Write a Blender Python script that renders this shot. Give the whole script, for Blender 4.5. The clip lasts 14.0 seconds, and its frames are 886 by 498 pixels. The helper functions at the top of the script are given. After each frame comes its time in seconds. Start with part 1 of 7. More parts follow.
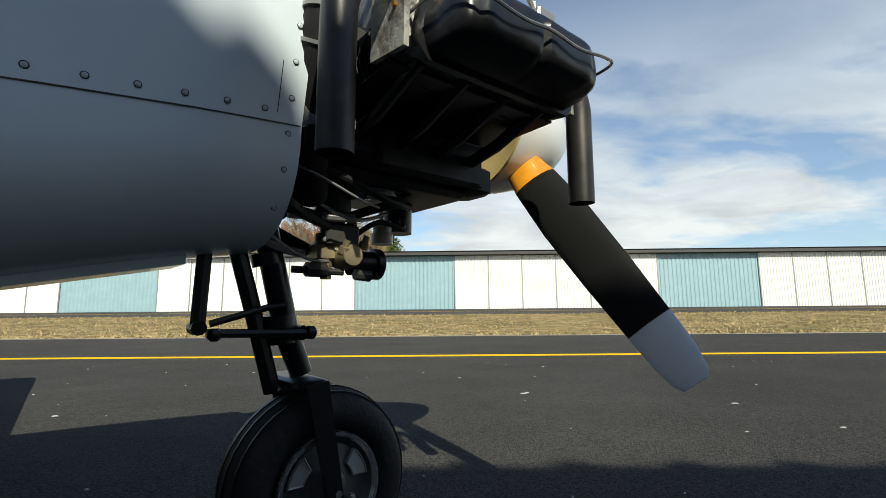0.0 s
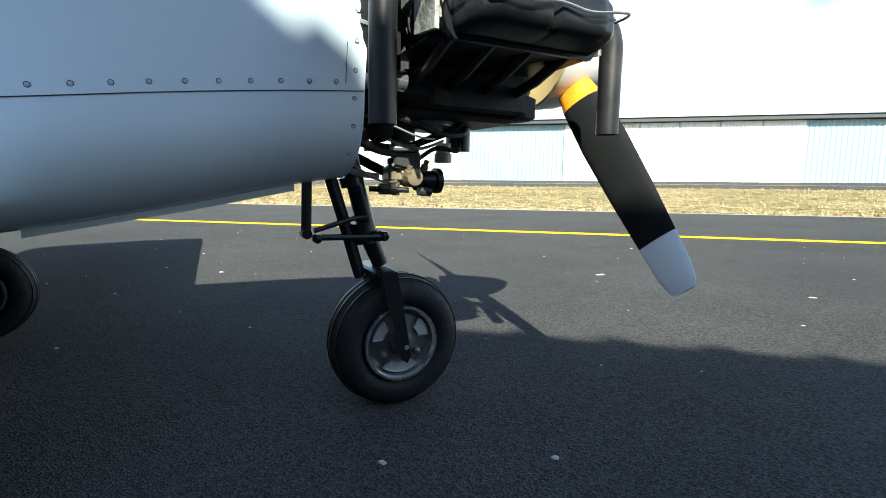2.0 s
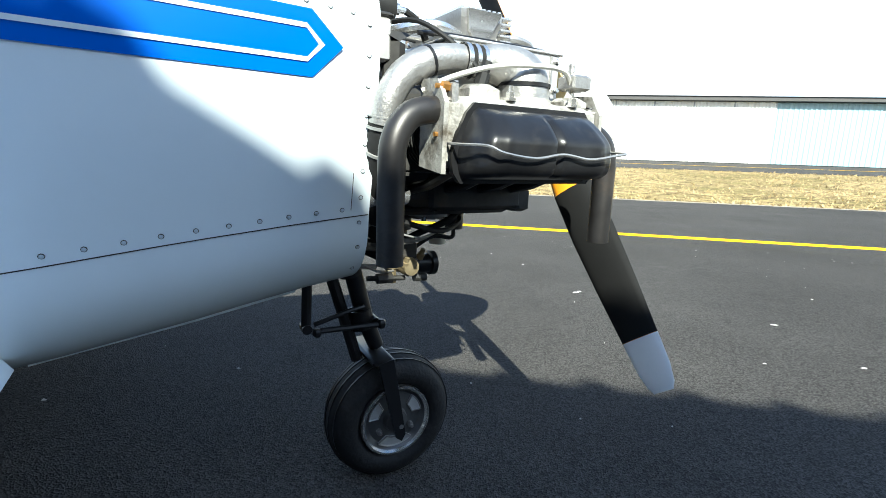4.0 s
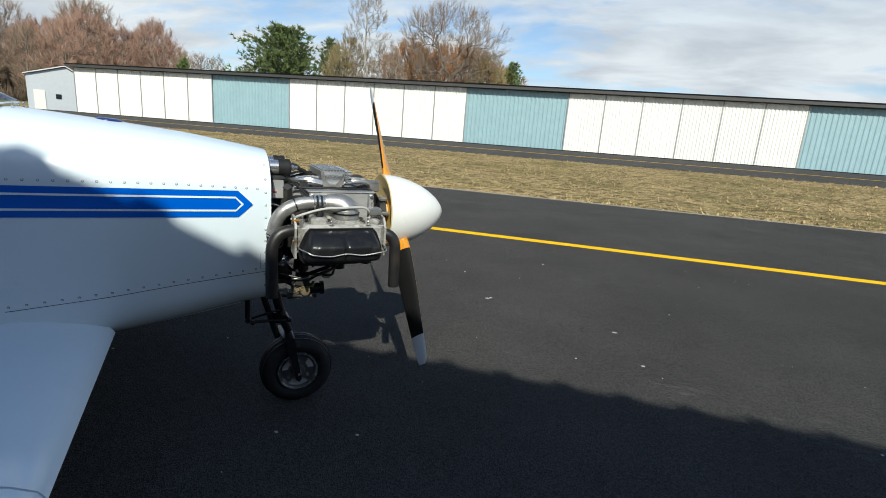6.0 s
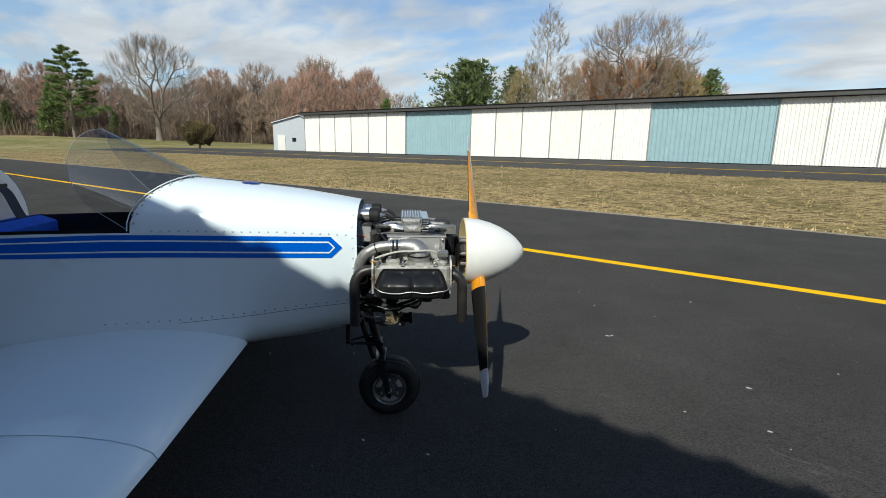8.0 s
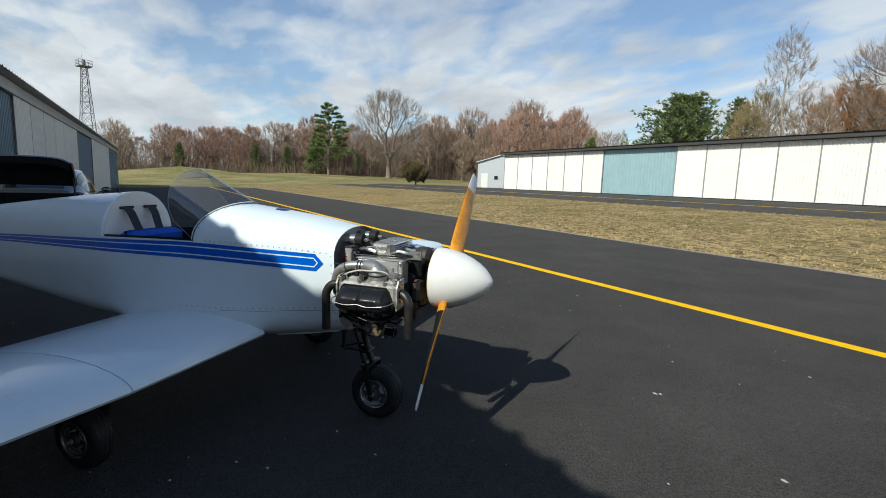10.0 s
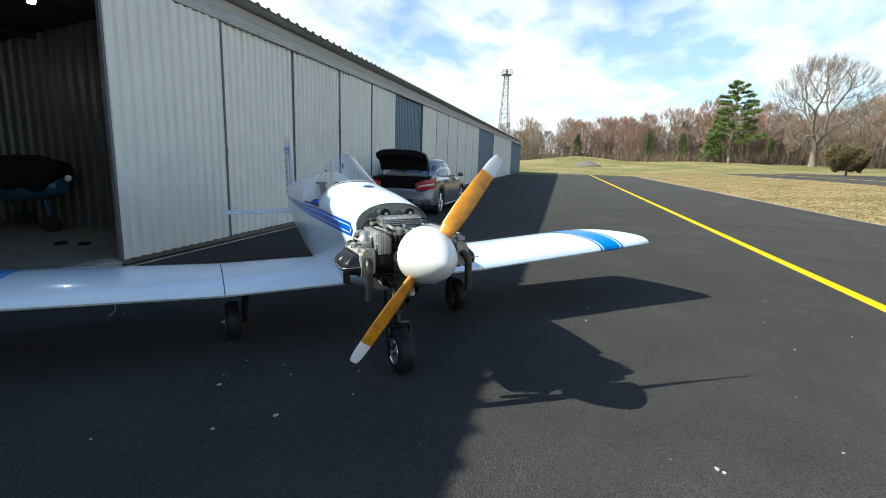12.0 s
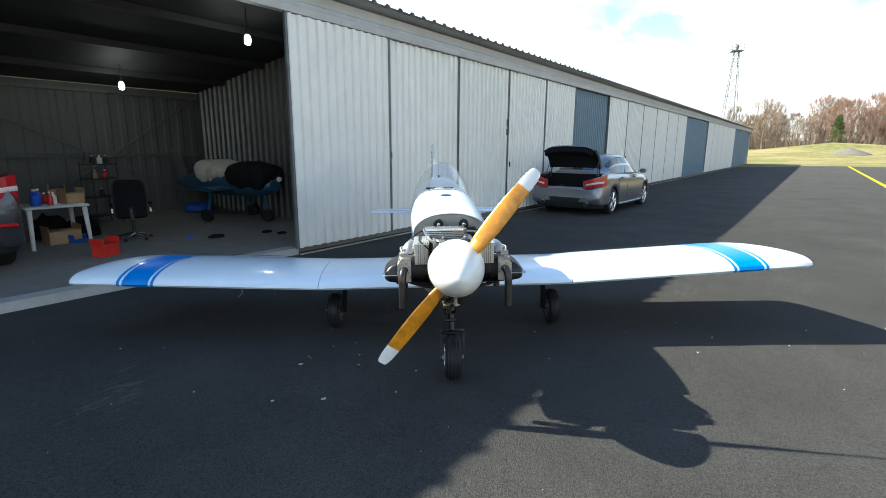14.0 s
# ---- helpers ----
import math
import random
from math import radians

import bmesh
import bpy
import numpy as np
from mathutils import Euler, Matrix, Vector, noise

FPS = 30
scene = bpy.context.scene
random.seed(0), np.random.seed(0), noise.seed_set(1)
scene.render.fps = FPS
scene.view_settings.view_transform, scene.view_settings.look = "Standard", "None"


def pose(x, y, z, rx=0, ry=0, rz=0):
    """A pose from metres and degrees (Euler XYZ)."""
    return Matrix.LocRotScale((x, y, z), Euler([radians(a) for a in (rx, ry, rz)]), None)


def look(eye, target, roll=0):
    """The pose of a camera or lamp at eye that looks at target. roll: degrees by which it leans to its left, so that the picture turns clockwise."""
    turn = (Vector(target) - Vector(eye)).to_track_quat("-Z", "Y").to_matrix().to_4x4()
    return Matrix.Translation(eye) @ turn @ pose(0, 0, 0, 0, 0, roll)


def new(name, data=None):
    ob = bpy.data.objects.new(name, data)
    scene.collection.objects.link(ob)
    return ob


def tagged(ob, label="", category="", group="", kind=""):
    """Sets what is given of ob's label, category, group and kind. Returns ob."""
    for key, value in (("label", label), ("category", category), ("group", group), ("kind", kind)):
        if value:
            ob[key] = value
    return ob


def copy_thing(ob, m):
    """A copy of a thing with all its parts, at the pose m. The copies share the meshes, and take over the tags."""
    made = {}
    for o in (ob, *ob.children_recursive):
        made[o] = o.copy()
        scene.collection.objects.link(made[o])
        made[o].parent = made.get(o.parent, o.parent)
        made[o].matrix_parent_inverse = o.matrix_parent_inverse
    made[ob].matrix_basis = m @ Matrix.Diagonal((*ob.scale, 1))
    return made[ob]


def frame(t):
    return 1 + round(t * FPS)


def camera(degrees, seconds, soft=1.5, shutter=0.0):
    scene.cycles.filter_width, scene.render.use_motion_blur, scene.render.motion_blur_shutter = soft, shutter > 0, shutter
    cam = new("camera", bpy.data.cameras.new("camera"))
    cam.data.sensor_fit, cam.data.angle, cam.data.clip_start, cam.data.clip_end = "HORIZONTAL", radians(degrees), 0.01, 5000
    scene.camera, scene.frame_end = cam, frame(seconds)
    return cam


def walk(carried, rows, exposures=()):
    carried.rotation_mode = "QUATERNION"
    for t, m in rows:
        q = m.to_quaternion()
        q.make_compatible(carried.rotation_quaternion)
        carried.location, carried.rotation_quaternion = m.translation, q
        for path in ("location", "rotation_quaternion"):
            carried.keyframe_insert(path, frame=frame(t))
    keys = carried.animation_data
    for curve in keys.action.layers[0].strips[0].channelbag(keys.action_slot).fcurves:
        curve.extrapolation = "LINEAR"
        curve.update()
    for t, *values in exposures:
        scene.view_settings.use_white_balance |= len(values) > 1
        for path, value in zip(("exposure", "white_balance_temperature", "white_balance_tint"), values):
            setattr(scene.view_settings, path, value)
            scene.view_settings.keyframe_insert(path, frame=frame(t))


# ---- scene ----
cam = camera(84.9, 14.0, soft=0.4)
PATH = [
    (0, (0.607, 0.437, 0.395), (0.575, 2.418, 0.672), -0.5),
    (0.5, (0.644, 0.385, 0.454), (0.515, 2.38, 0.5), 1.2),
    (1, (0.69, 0.28, 0.467), (0.371, 2.247, 0.289), 2.1),
    (1.5, (0.735, 0.24, 0.471), (0.288, 2.174, 0.224), 1.4),
    (2, (0.747, 0.235, 0.481), (0.285, 2.164, 0.223), 0.6),
    (2.5, (0.759, 0.237, 0.496), (0.303, 2.168, 0.244), -0.1),
    (3, (0.763, 0.239, 0.515), (0.292, 2.169, 0.287), 0.1),
    (3.5, (0.731, 0.24, 0.532), (0.322, 2.178, 0.255), -0.3),
    (4, (0.696, 0.229, 0.744), (0.344, 2.161, 0.366), 1.9),
    (4.2, (0.727, 0.17, 0.888), (0.359, 2.095, 0.488), 3.4),
    (6.3, (1.543, -0.523, 1.198), (1.041, 1.359, 0.743), 4.6),
    (6.5, (1.597, -0.517, 1.224), (1.013, 1.343, 0.778), 3.8),
    (7, (1.737, -0.48, 1.305), (0.904, 1.283, 0.86), 2.3),
    (7.2, (1.77, -0.467, 1.313), (0.851, 1.254, 0.876), 2.1),
    (9.3, (2.414, -0.258, 1.283), (1.001, 1.125, 0.979), 1.1),
    (9.5, (2.536, -0.119, 1.278), (1.052, 1.192, 0.996), 1.5),
    (10, (2.842, 0.214, 1.332), (1.141, 1.231, 1.06), 1.9),
    (10.5, (3.141, 0.514, 1.337), (1.289, 1.204, 1.028), 2.1),
    (11, (3.269, 1.019, 1.317), (1.339, 1.437, 0.997), 1.7),
    (11.5, (3.327, 1.586, 1.344), (1.354, 1.608, 1.013), 1.8),
    (12, (3.214, 2.205, 1.36), (1.301, 1.753, 0.993), 1.8),
    (12.5, (3.029, 2.604, 1.417), (1.241, 1.78, 1.062), 0.9),
    (13, (2.906, 2.935, 1.456), (1.241, 1.879, 1.118), 0.2),
    (13.5, (2.844, 3.027, 1.483), (1.26, 1.86, 1.122), -0.2),
    (14, (2.821, 3.038, 1.49), (1.26, 1.855, 1.082), 0.3),
]
walk(cam, [(t, look(eye, target, roll)) for t, eye, target, roll in PATH],
     ((0.0, 0.20, 6200, 2), (0.5, 0.38, 6120, 1), (1.0, 0.83, 5900, 0), (1.5, 1.2, 5720, -1), (2.5, 1.45, 5720, -1), (3.0, 1.45, 5720, -1), (3.5, 1.38, 5680, -1), (4.0, 1.52, 5780, 0), (4.2, 1.45, 5800, 0), (5.1, 0.5, 5800, 2), (6.3, 0.0, 5900, 4), (7.0, -0.07, 5900, 4), (9.5, -0.06, 5930, 4), (10.5, 0.06, 5920, 4), (11.0, 0.34, 5900, 3), (11.5, 0.54, 5860, 2), (12.5, 0.93, 5980, 1), (14.0, 1.4, 6080, 1)))

# ---- light ----
SUN_WAY = Vector((-0.482, 1.227, -1.0)).normalized()
world = bpy.data.worlds.new("world")
scene.world = world
world.use_nodes = True
wn, wl = world.node_tree.nodes, world.node_tree.links
wn.clear()
w_out, w_bg = wn.new("ShaderNodeOutputWorld"), wn.new("ShaderNodeBackground")
w_sky, w_tc = wn.new("ShaderNodeTexSky"), wn.new("ShaderNodeTexCoord")
w_sky.sky_type, w_sky.sun_disc = "NISHITA", False
w_sky.sun_elevation = math.asin(-SUN_WAY.z)
w_sky.sun_rotation = math.atan2(-SUN_WAY.x, -SUN_WAY.y)
w_sky.air_density, w_sky.dust_density, w_sky.ozone_density = 1.0, 0.6, 2.4
w_bg.inputs["Strength"].default_value = 0.124
# high broken cloud: noise on a flat layer far above
w_sep = wn.new("ShaderNodeSeparateXYZ")
wl.new(w_tc.outputs["Generated"], w_sep.inputs[0])
w_zc = wn.new("ShaderNodeMath"); w_zc.operation = "MAXIMUM"; w_zc.inputs[1].default_value = 0.0
wl.new(w_sep.outputs["Z"], w_zc.inputs[0])
w_za = wn.new("ShaderNodeMath"); w_za.operation = "ADD"; w_za.inputs[1].default_value = 0.2
wl.new(w_zc.outputs[0], w_za.inputs[0])
w_dx = wn.new("ShaderNodeMath"); w_dx.operation = "DIVIDE"
w_dy = wn.new("ShaderNodeMath"); w_dy.operation = "DIVIDE"
wl.new(w_sep.outputs["X"], w_dx.inputs[0]); wl.new(w_za.outputs[0], w_dx.inputs[1])
wl.new(w_sep.outputs["Y"], w_dy.inputs[0]); wl.new(w_za.outputs[0], w_dy.inputs[1])
w_cmb = wn.new("ShaderNodeCombineXYZ")
wl.new(w_dx.outputs[0], w_cmb.inputs[0]); wl.new(w_dy.outputs[0], w_cmb.inputs[1])


def sky_noise(scale, detail, rough, offset):
    mp = wn.new("ShaderNodeMapping")
    mp.inputs["Location"].default_value = offset
    mp.inputs["Rotation"].default_value = (0, 0, radians(25))
    mp.inputs["Scale"].default_value = (1.0, 1.5, 1.0)
    wl.new(w_cmb.outputs[0], mp.inputs[0])
    n = wn.new("ShaderNodeTexNoise")
    n.inputs["Scale"].default_value, n.inputs["Detail"].default_value, n.inputs["Roughness"].default_value = scale, detail, rough
    n.inputs["Distortion"].default_value = 0.4
    wl.new(mp.outputs[0], n.inputs["Vector"])
    return n


w_n1, w_n2 = sky_noise(0.7, 6, 0.52, (3.1, 0.7, 0)), sky_noise(4.2, 6, 0.5, (1.7, 5.2, 0))
w_sum = wn.new("ShaderNodeMath"); w_sum.operation = "MULTIPLY_ADD"
wl.new(w_n2.outputs[0], w_sum.inputs[0]); w_sum.inputs[1].default_value = 0.34; wl.new(w_n1.outputs[0], w_sum.inputs[2])
w_rmp = wn.new("ShaderNodeValToRGB")
w_rmp.color_ramp.elements[0].position, w_rmp.color_ramp.elements[0].color = 0.55, (0.18, 0.18, 0.18, 1)
w_rmp.color_ramp.elements[1].position, w_rmp.color_ramp.elements[1].color = 0.7, (1, 1, 1, 1)
wl.new(w_sum.outputs[0], w_rmp.inputs[0])
w_mix = wn.new("ShaderNodeMix"); w_mix.data_type = "RGBA"
w_thin = wn.new("ShaderNodeMapRange")
w_thin.inputs[1].default_value, w_thin.inputs[2].default_value, w_thin.inputs[3].default_value, w_thin.inputs[4].default_value = 0.18, 0.62, 1.0, 0.0
wl.new(w_sep.outputs["Z"], w_thin.inputs[0])
w_lim = wn.new("ShaderNodeMath"); w_lim.operation = "MULTIPLY"
wl.new(w_thin.outputs[0], w_lim.inputs[1])
wl.new(w_rmp.outputs[0], w_lim.inputs[0])
wl.new(w_lim.outputs[0], w_mix.inputs[0]); wl.new(w_sky.outputs[0], w_mix.inputs[6])
# thick parts of the cloud are grey below, thin edges white
w_n3 = sky_noise(1.7, 6, 0.55, (7.3, 2.1, 0))
w_gr = wn.new("ShaderNodeValToRGB")
w_gr.color_ramp.elements[0].position, w_gr.color_ramp.elements[0].color = 0.36, (0.72, 0.72, 0.74, 1)
w_gr.color_ramp.elements[1].position, w_gr.color_ramp.elements[1].color = 0.62, (1.0, 0.985, 0.965, 1)
wl.new(w_n3.outputs[0], w_gr.inputs[0])
w_lum = wn.new("ShaderNodeVectorMath"); w_lum.operation = "SCALE"; w_lum.inputs["Scale"].default_value = 6.6
wl.new(w_gr.outputs[0], w_lum.inputs[0]); wl.new(w_lum.outputs[0], w_mix.inputs[7])
wl.new(w_mix.outputs[2], w_bg.inputs["Color"]); wl.new(w_bg.outputs[0], w_out.inputs[0])

sun = new("sun", bpy.data.lights.new("sun", "SUN"))
sun.data.energy, sun.data.angle, sun.data.color = 5.0, radians(0.55), (1.0, 0.92, 0.77)
sun.matrix_world = look((0, -30, 40), Vector((0, -30, 40)) + SUN_WAY)


# ---- mesh helpers ----
class Shape:
    """Collects vertices and faces for one mesh."""

    def __init__(self):
        self.v, self.f = [], []

    def add(self, verts, faces):
        n = len(self.v)
        self.v += [tuple(p) for p in verts]
        self.f += [tuple(i + n for i in f) for f in faces]
        return self

    def box(self, a, b, m=None):
        (x0, y0, z0), (x1, y1, z1) = a, b
        vs = [Vector(p) for p in ((x0, y0, z0), (x1, y0, z0), (x1, y1, z0), (x0, y1, z0), (x0, y0, z1), (x1, y0, z1), (x1, y1, z1), (x0, y1, z1))]
        if m:
            vs = [m @ p for p in vs]
        return self.add(vs, [(3, 2, 1, 0), (4, 5, 6, 7), (0, 1, 5, 4), (1, 2, 6, 5), (2, 3, 7, 6), (3, 0, 4, 7)])

    def rbox(self, a, b, r, m=None):
        """A box with chamfered edges all round."""
        (x0, y0, z0), (x1, y1, z1) = a, b
        rings = []
        for z, i in ((z0, r), (z0 + r, 0), (z1 - r, 0), (z1, r)):
            q = r if i == 0 else r * 1.8
            rings.append([(x0 + i + q, y0 + i, z), (x1 - i - q, y0 + i, z), (x1 - i, y0 + i + q, z), (x1 - i, y1 - i - q, z),
                          (x1 - i - q, y1 - i, z), (x0 + i + q, y1 - i, z), (x0 + i, y1 - i - q, z), (x0 + i, y0 + i + q, z)])
        if m:
            rings = [[m @ Vector(p) for p in ring] for ring in rings]
        return self.loft(rings, caps=True)

    def loft(self, rings, caps=False, closed=True):
        n, k = len(rings[0]), len(self.v)
        for ring in rings:
            self.v += [tuple(p) for p in ring]
        for i in range(len(rings) - 1):
            for j in range(n if closed else n - 1):
                a, b = k + i * n + j, k + i * n + (j + 1) % n
                self.f.append((a, b, b + n, a + n))
        if caps:
            self.f.append(tuple(k + j for j in reversed(range(n))))
            self.f.append(tuple(k + (len(rings) - 1) * n + j for j in range(n)))
        return self

    def tube(self, pts, r, n=8, caps=True):
        pts = [Vector(p) for p in pts]
        rs = r if isinstance(r, (list, tuple)) else [r] * len(pts)
        rings, u = [], None
        for i, p in enumerate(pts):
            d = (pts[min(i + 1, len(pts) - 1)] - pts[max(i - 1, 0)]).normalized()
            if u is None:
                u = d.orthogonal().normalized()
            u = (u - d * u.dot(d)).normalized()
            w = d.cross(u)
            rings.append([p + rs[i] * (math.cos(2 * math.pi * j / n) * u + math.sin(2 * math.pi * j / n) * w) for j in range(n)])
        return self.loft(rings, caps=caps)

    def lathe(self, prof, origin, axis, n=24, caps=False):
        """prof: (distance along axis, radius) pairs."""
        axis, origin = Vector(axis).normalized(), Vector(origin)
        u = axis.orthogonal().normalized()
        w = axis.cross(u)
        return self.loft([[origin + axis * d + r * (math.cos(2 * math.pi * j / n) * u + math.sin(2 * math.pi * j / n) * w) for j in range(n)] for d, r in prof], caps=caps)

    def ball(self, c, r, n=8, squash=1.0):
        c = Vector(c)
        rings = []
        for i in range(1, n):
            a = math.pi * i / n
            rings.append([(c.x + r * math.sin(a) * math.cos(2 * math.pi * j / n), c.y + r * math.sin(a) * math.sin(2 * math.pi * j / n), c.z - squash * r * math.cos(a)) for j in range(n)])
        return self.loft(rings, caps=True)

    def mesh(self, name, mat, smooth=35):
        me = bpy.data.meshes.new(name)
        me.from_pydata(self.v, [], self.f)
        bm = bmesh.new()
        bm.from_mesh(me)
        bmesh.ops.recalc_face_normals(bm, faces=bm.faces)
        bm.to_mesh(me)
        bm.free()
        if mat:
            me.materials.append(mat)
        if smooth:
            me.shade_smooth()
            me.set_sharp_from_angle(angle=radians(smooth))
        return me


def spline(pts, k=6):
    """A smooth line through the points."""
    pts = [Vector(p) for p in pts]
    out = []
    for i in range(len(pts) - 1):
        p0, p1, p2, p3 = pts[max(i - 1, 0)], pts[i], pts[i + 1], pts[min(i + 2, len(pts) - 1)]
        for j in range(k):
            t = j / k
            out.append(0.5 * (2 * p1 + (p2 - p0) * t + (2 * p0 - 5 * p1 + 4 * p2 - p3) * t * t + (3 * p1 - p0 - 3 * p2 + p3) * t ** 3))
    return out + [pts[-1]]


def part(name, shape, mat, parent, label="", smooth=35):
    ob = new(name, shape.mesh(name, mat, smooth))
    ob.parent = parent
    if label:
        tagged(ob, label)
    return ob


def thing(name, label, category, m=None, group="", kind=""):
    ob = new(name)
    ob.empty_display_size = 0.2
    if m is not None:
        ob.matrix_basis = m
    return tagged(ob, label, category, group, kind)


def parts(name, shapes, mat, parent, label="", smooth=35):
    return [part(name, sh, mat, parent, label, smooth) for sh in shapes]


def solid(name, shape, mat, label="", category="", kind="", smooth=35, group=""):
    return tagged(new(name, shape.mesh(name, mat, smooth)), label, category, group, kind)


# ---- materials ----
def mat(name, color, rough=0.5, metal=0.0, var=0.12, scale=8.0, bump=0.0, bump_scale=60.0, spec=0.5, coat=0.0, rvar=0.0, stain=None, stain_at=0.62, stain_scale=1.5, piece=0.0):
    m = bpy.data.materials.new(name)
    m.use_nodes = True
    nt = m.node_tree
    b = nt.nodes["Principled BSDF"]
    tc = nt.nodes.new("ShaderNodeTexCoord")
    b.inputs["Roughness"].default_value, b.inputs["Metallic"].default_value = rough, metal
    b.inputs["Specular IOR Level"].default_value, b.inputs["Coat Weight"].default_value = spec, coat
    b.inputs["Coat Roughness"].default_value = 0.08
    n1 = nt.nodes.new("ShaderNodeTexNoise")
    n1.inputs["Scale"].default_value, n1.inputs["Detail"].default_value, n1.inputs["Roughness"].default_value = scale, 8, 0.65
    nt.links.new(tc.outputs["Object"], n1.inputs["Vector"])
    ramp = nt.nodes.new("ShaderNodeValToRGB")
    lo, hi = [c * (1 - var) for c in color], [min(1, c * (1 + var)) for c in color]
    ramp.color_ramp.elements[0].position, ramp.color_ramp.elements[0].color = 0.3, (*lo, 1)
    ramp.color_ramp.elements[1].position, ramp.color_ramp.elements[1].color = 0.7, (*hi, 1)
    nt.links.new(n1.outputs[0], ramp.inputs[0])
    last = ramp.outputs[0]
    if stain:
        n2 = nt.nodes.new("ShaderNodeTexNoise")
        n2.inputs["Scale"].default_value, n2.inputs["Detail"].default_value, n2.inputs["Roughness"].default_value = stain_scale, 10, 0.7
        nt.links.new(tc.outputs["Object"], n2.inputs["Vector"])
        r2 = nt.nodes.new("ShaderNodeValToRGB")
        r2.color_ramp.elements[0].position, r2.color_ramp.elements[1].position = stain_at - 0.08, stain_at + 0.1
        nt.links.new(n2.outputs[0], r2.inputs[0])
        mx = nt.nodes.new("ShaderNodeMix"); mx.data_type = "RGBA"
        nt.links.new(r2.outputs[0], mx.inputs[0]); nt.links.new(last, mx.inputs[6])
        mx.inputs[7].default_value = (*stain, 1)
        last = mx.outputs[2]
    if piece:
        oi, hs = nt.nodes.new("ShaderNodeObjectInfo"), nt.nodes.new("ShaderNodeHueSaturation")
        mr = nt.nodes.new("ShaderNodeMapRange")
        mr.inputs[3].default_value, mr.inputs[4].default_value = 1 - piece, 1 + piece
        nt.links.new(oi.outputs["Random"], mr.inputs[0]); nt.links.new(mr.outputs[0], hs.inputs["Value"]); nt.links.new(last, hs.inputs["Color"])
        last = hs.outputs[0]
    nt.links.new(last, b.inputs["Base Color"])
    if rvar:
        mr = nt.nodes.new("ShaderNodeMapRange")
        mr.inputs[3].default_value, mr.inputs[4].default_value = max(0.02, rough - rvar), min(1, rough + rvar)
        nt.links.new(n1.outputs[0], mr.inputs[0]); nt.links.new(mr.outputs[0], b.inputs["Roughness"])
    if bump:
        n3, bp = nt.nodes.new("ShaderNodeTexNoise"), nt.nodes.new("ShaderNodeBump")
        n3.inputs["Scale"].default_value, n3.inputs["Detail"].default_value = bump_scale, 5
        bp.inputs["Strength"].default_value, bp.inputs["Distance"].default_value = bump, 0.01
        nt.links.new(tc.outputs["Object"], n3.inputs["Vector"]); nt.links.new(n3.outputs[0], bp.inputs["Height"]); nt.links.new(bp.outputs[0], b.inputs["Normal"])
    return m


def lamp_mat(name, color, strength):
    m = bpy.data.materials.new(name)
    m.use_nodes = True
    b = m.node_tree.nodes["Principled BSDF"]
    b.inputs["Base Color"].default_value = b.inputs["Emission Color"].default_value = (*color, 1)
    b.inputs["Emission Strength"].default_value = strength
    return m


def glass_mat(name, color, sheen, rough=0.02):
    """Thin clear sheet: mostly passes light, with a slight gloss."""
    m = bpy.data.materials.new(name)
    m.use_nodes = True
    nt = m.node_tree
    nt.nodes.clear()
    out, tr, gl, mx = (nt.nodes.new(k) for k in ("ShaderNodeOutputMaterial", "ShaderNodeBsdfTransparent", "ShaderNodeBsdfGlossy", "ShaderNodeMixShader"))
    tr.inputs[0].default_value = (*color, 1)
    gl.inputs["Roughness"].default_value = rough
    fr, pw, ad = nt.nodes.new("ShaderNodeLayerWeight"), nt.nodes.new("ShaderNodeMath"), nt.nodes.new("ShaderNodeMath")
    pw.operation = "POWER"; pw.inputs[1].default_value = 3.5
    nt.links.new(fr.outputs["Facing"], pw.inputs[0])
    ad.operation = "MULTIPLY_ADD"
    ad.inputs[1].default_value, ad.inputs[2].default_value = 0.7, sheen
    nt.links.new(pw.outputs[0], ad.inputs[0]); nt.links.new(ad.outputs[0], mx.inputs[0])
    nt.links.new(tr.outputs[0], mx.inputs[1]); nt.links.new(gl.outputs[0], mx.inputs[2]); nt.links.new(mx.outputs[0], out.inputs[0])
    return m


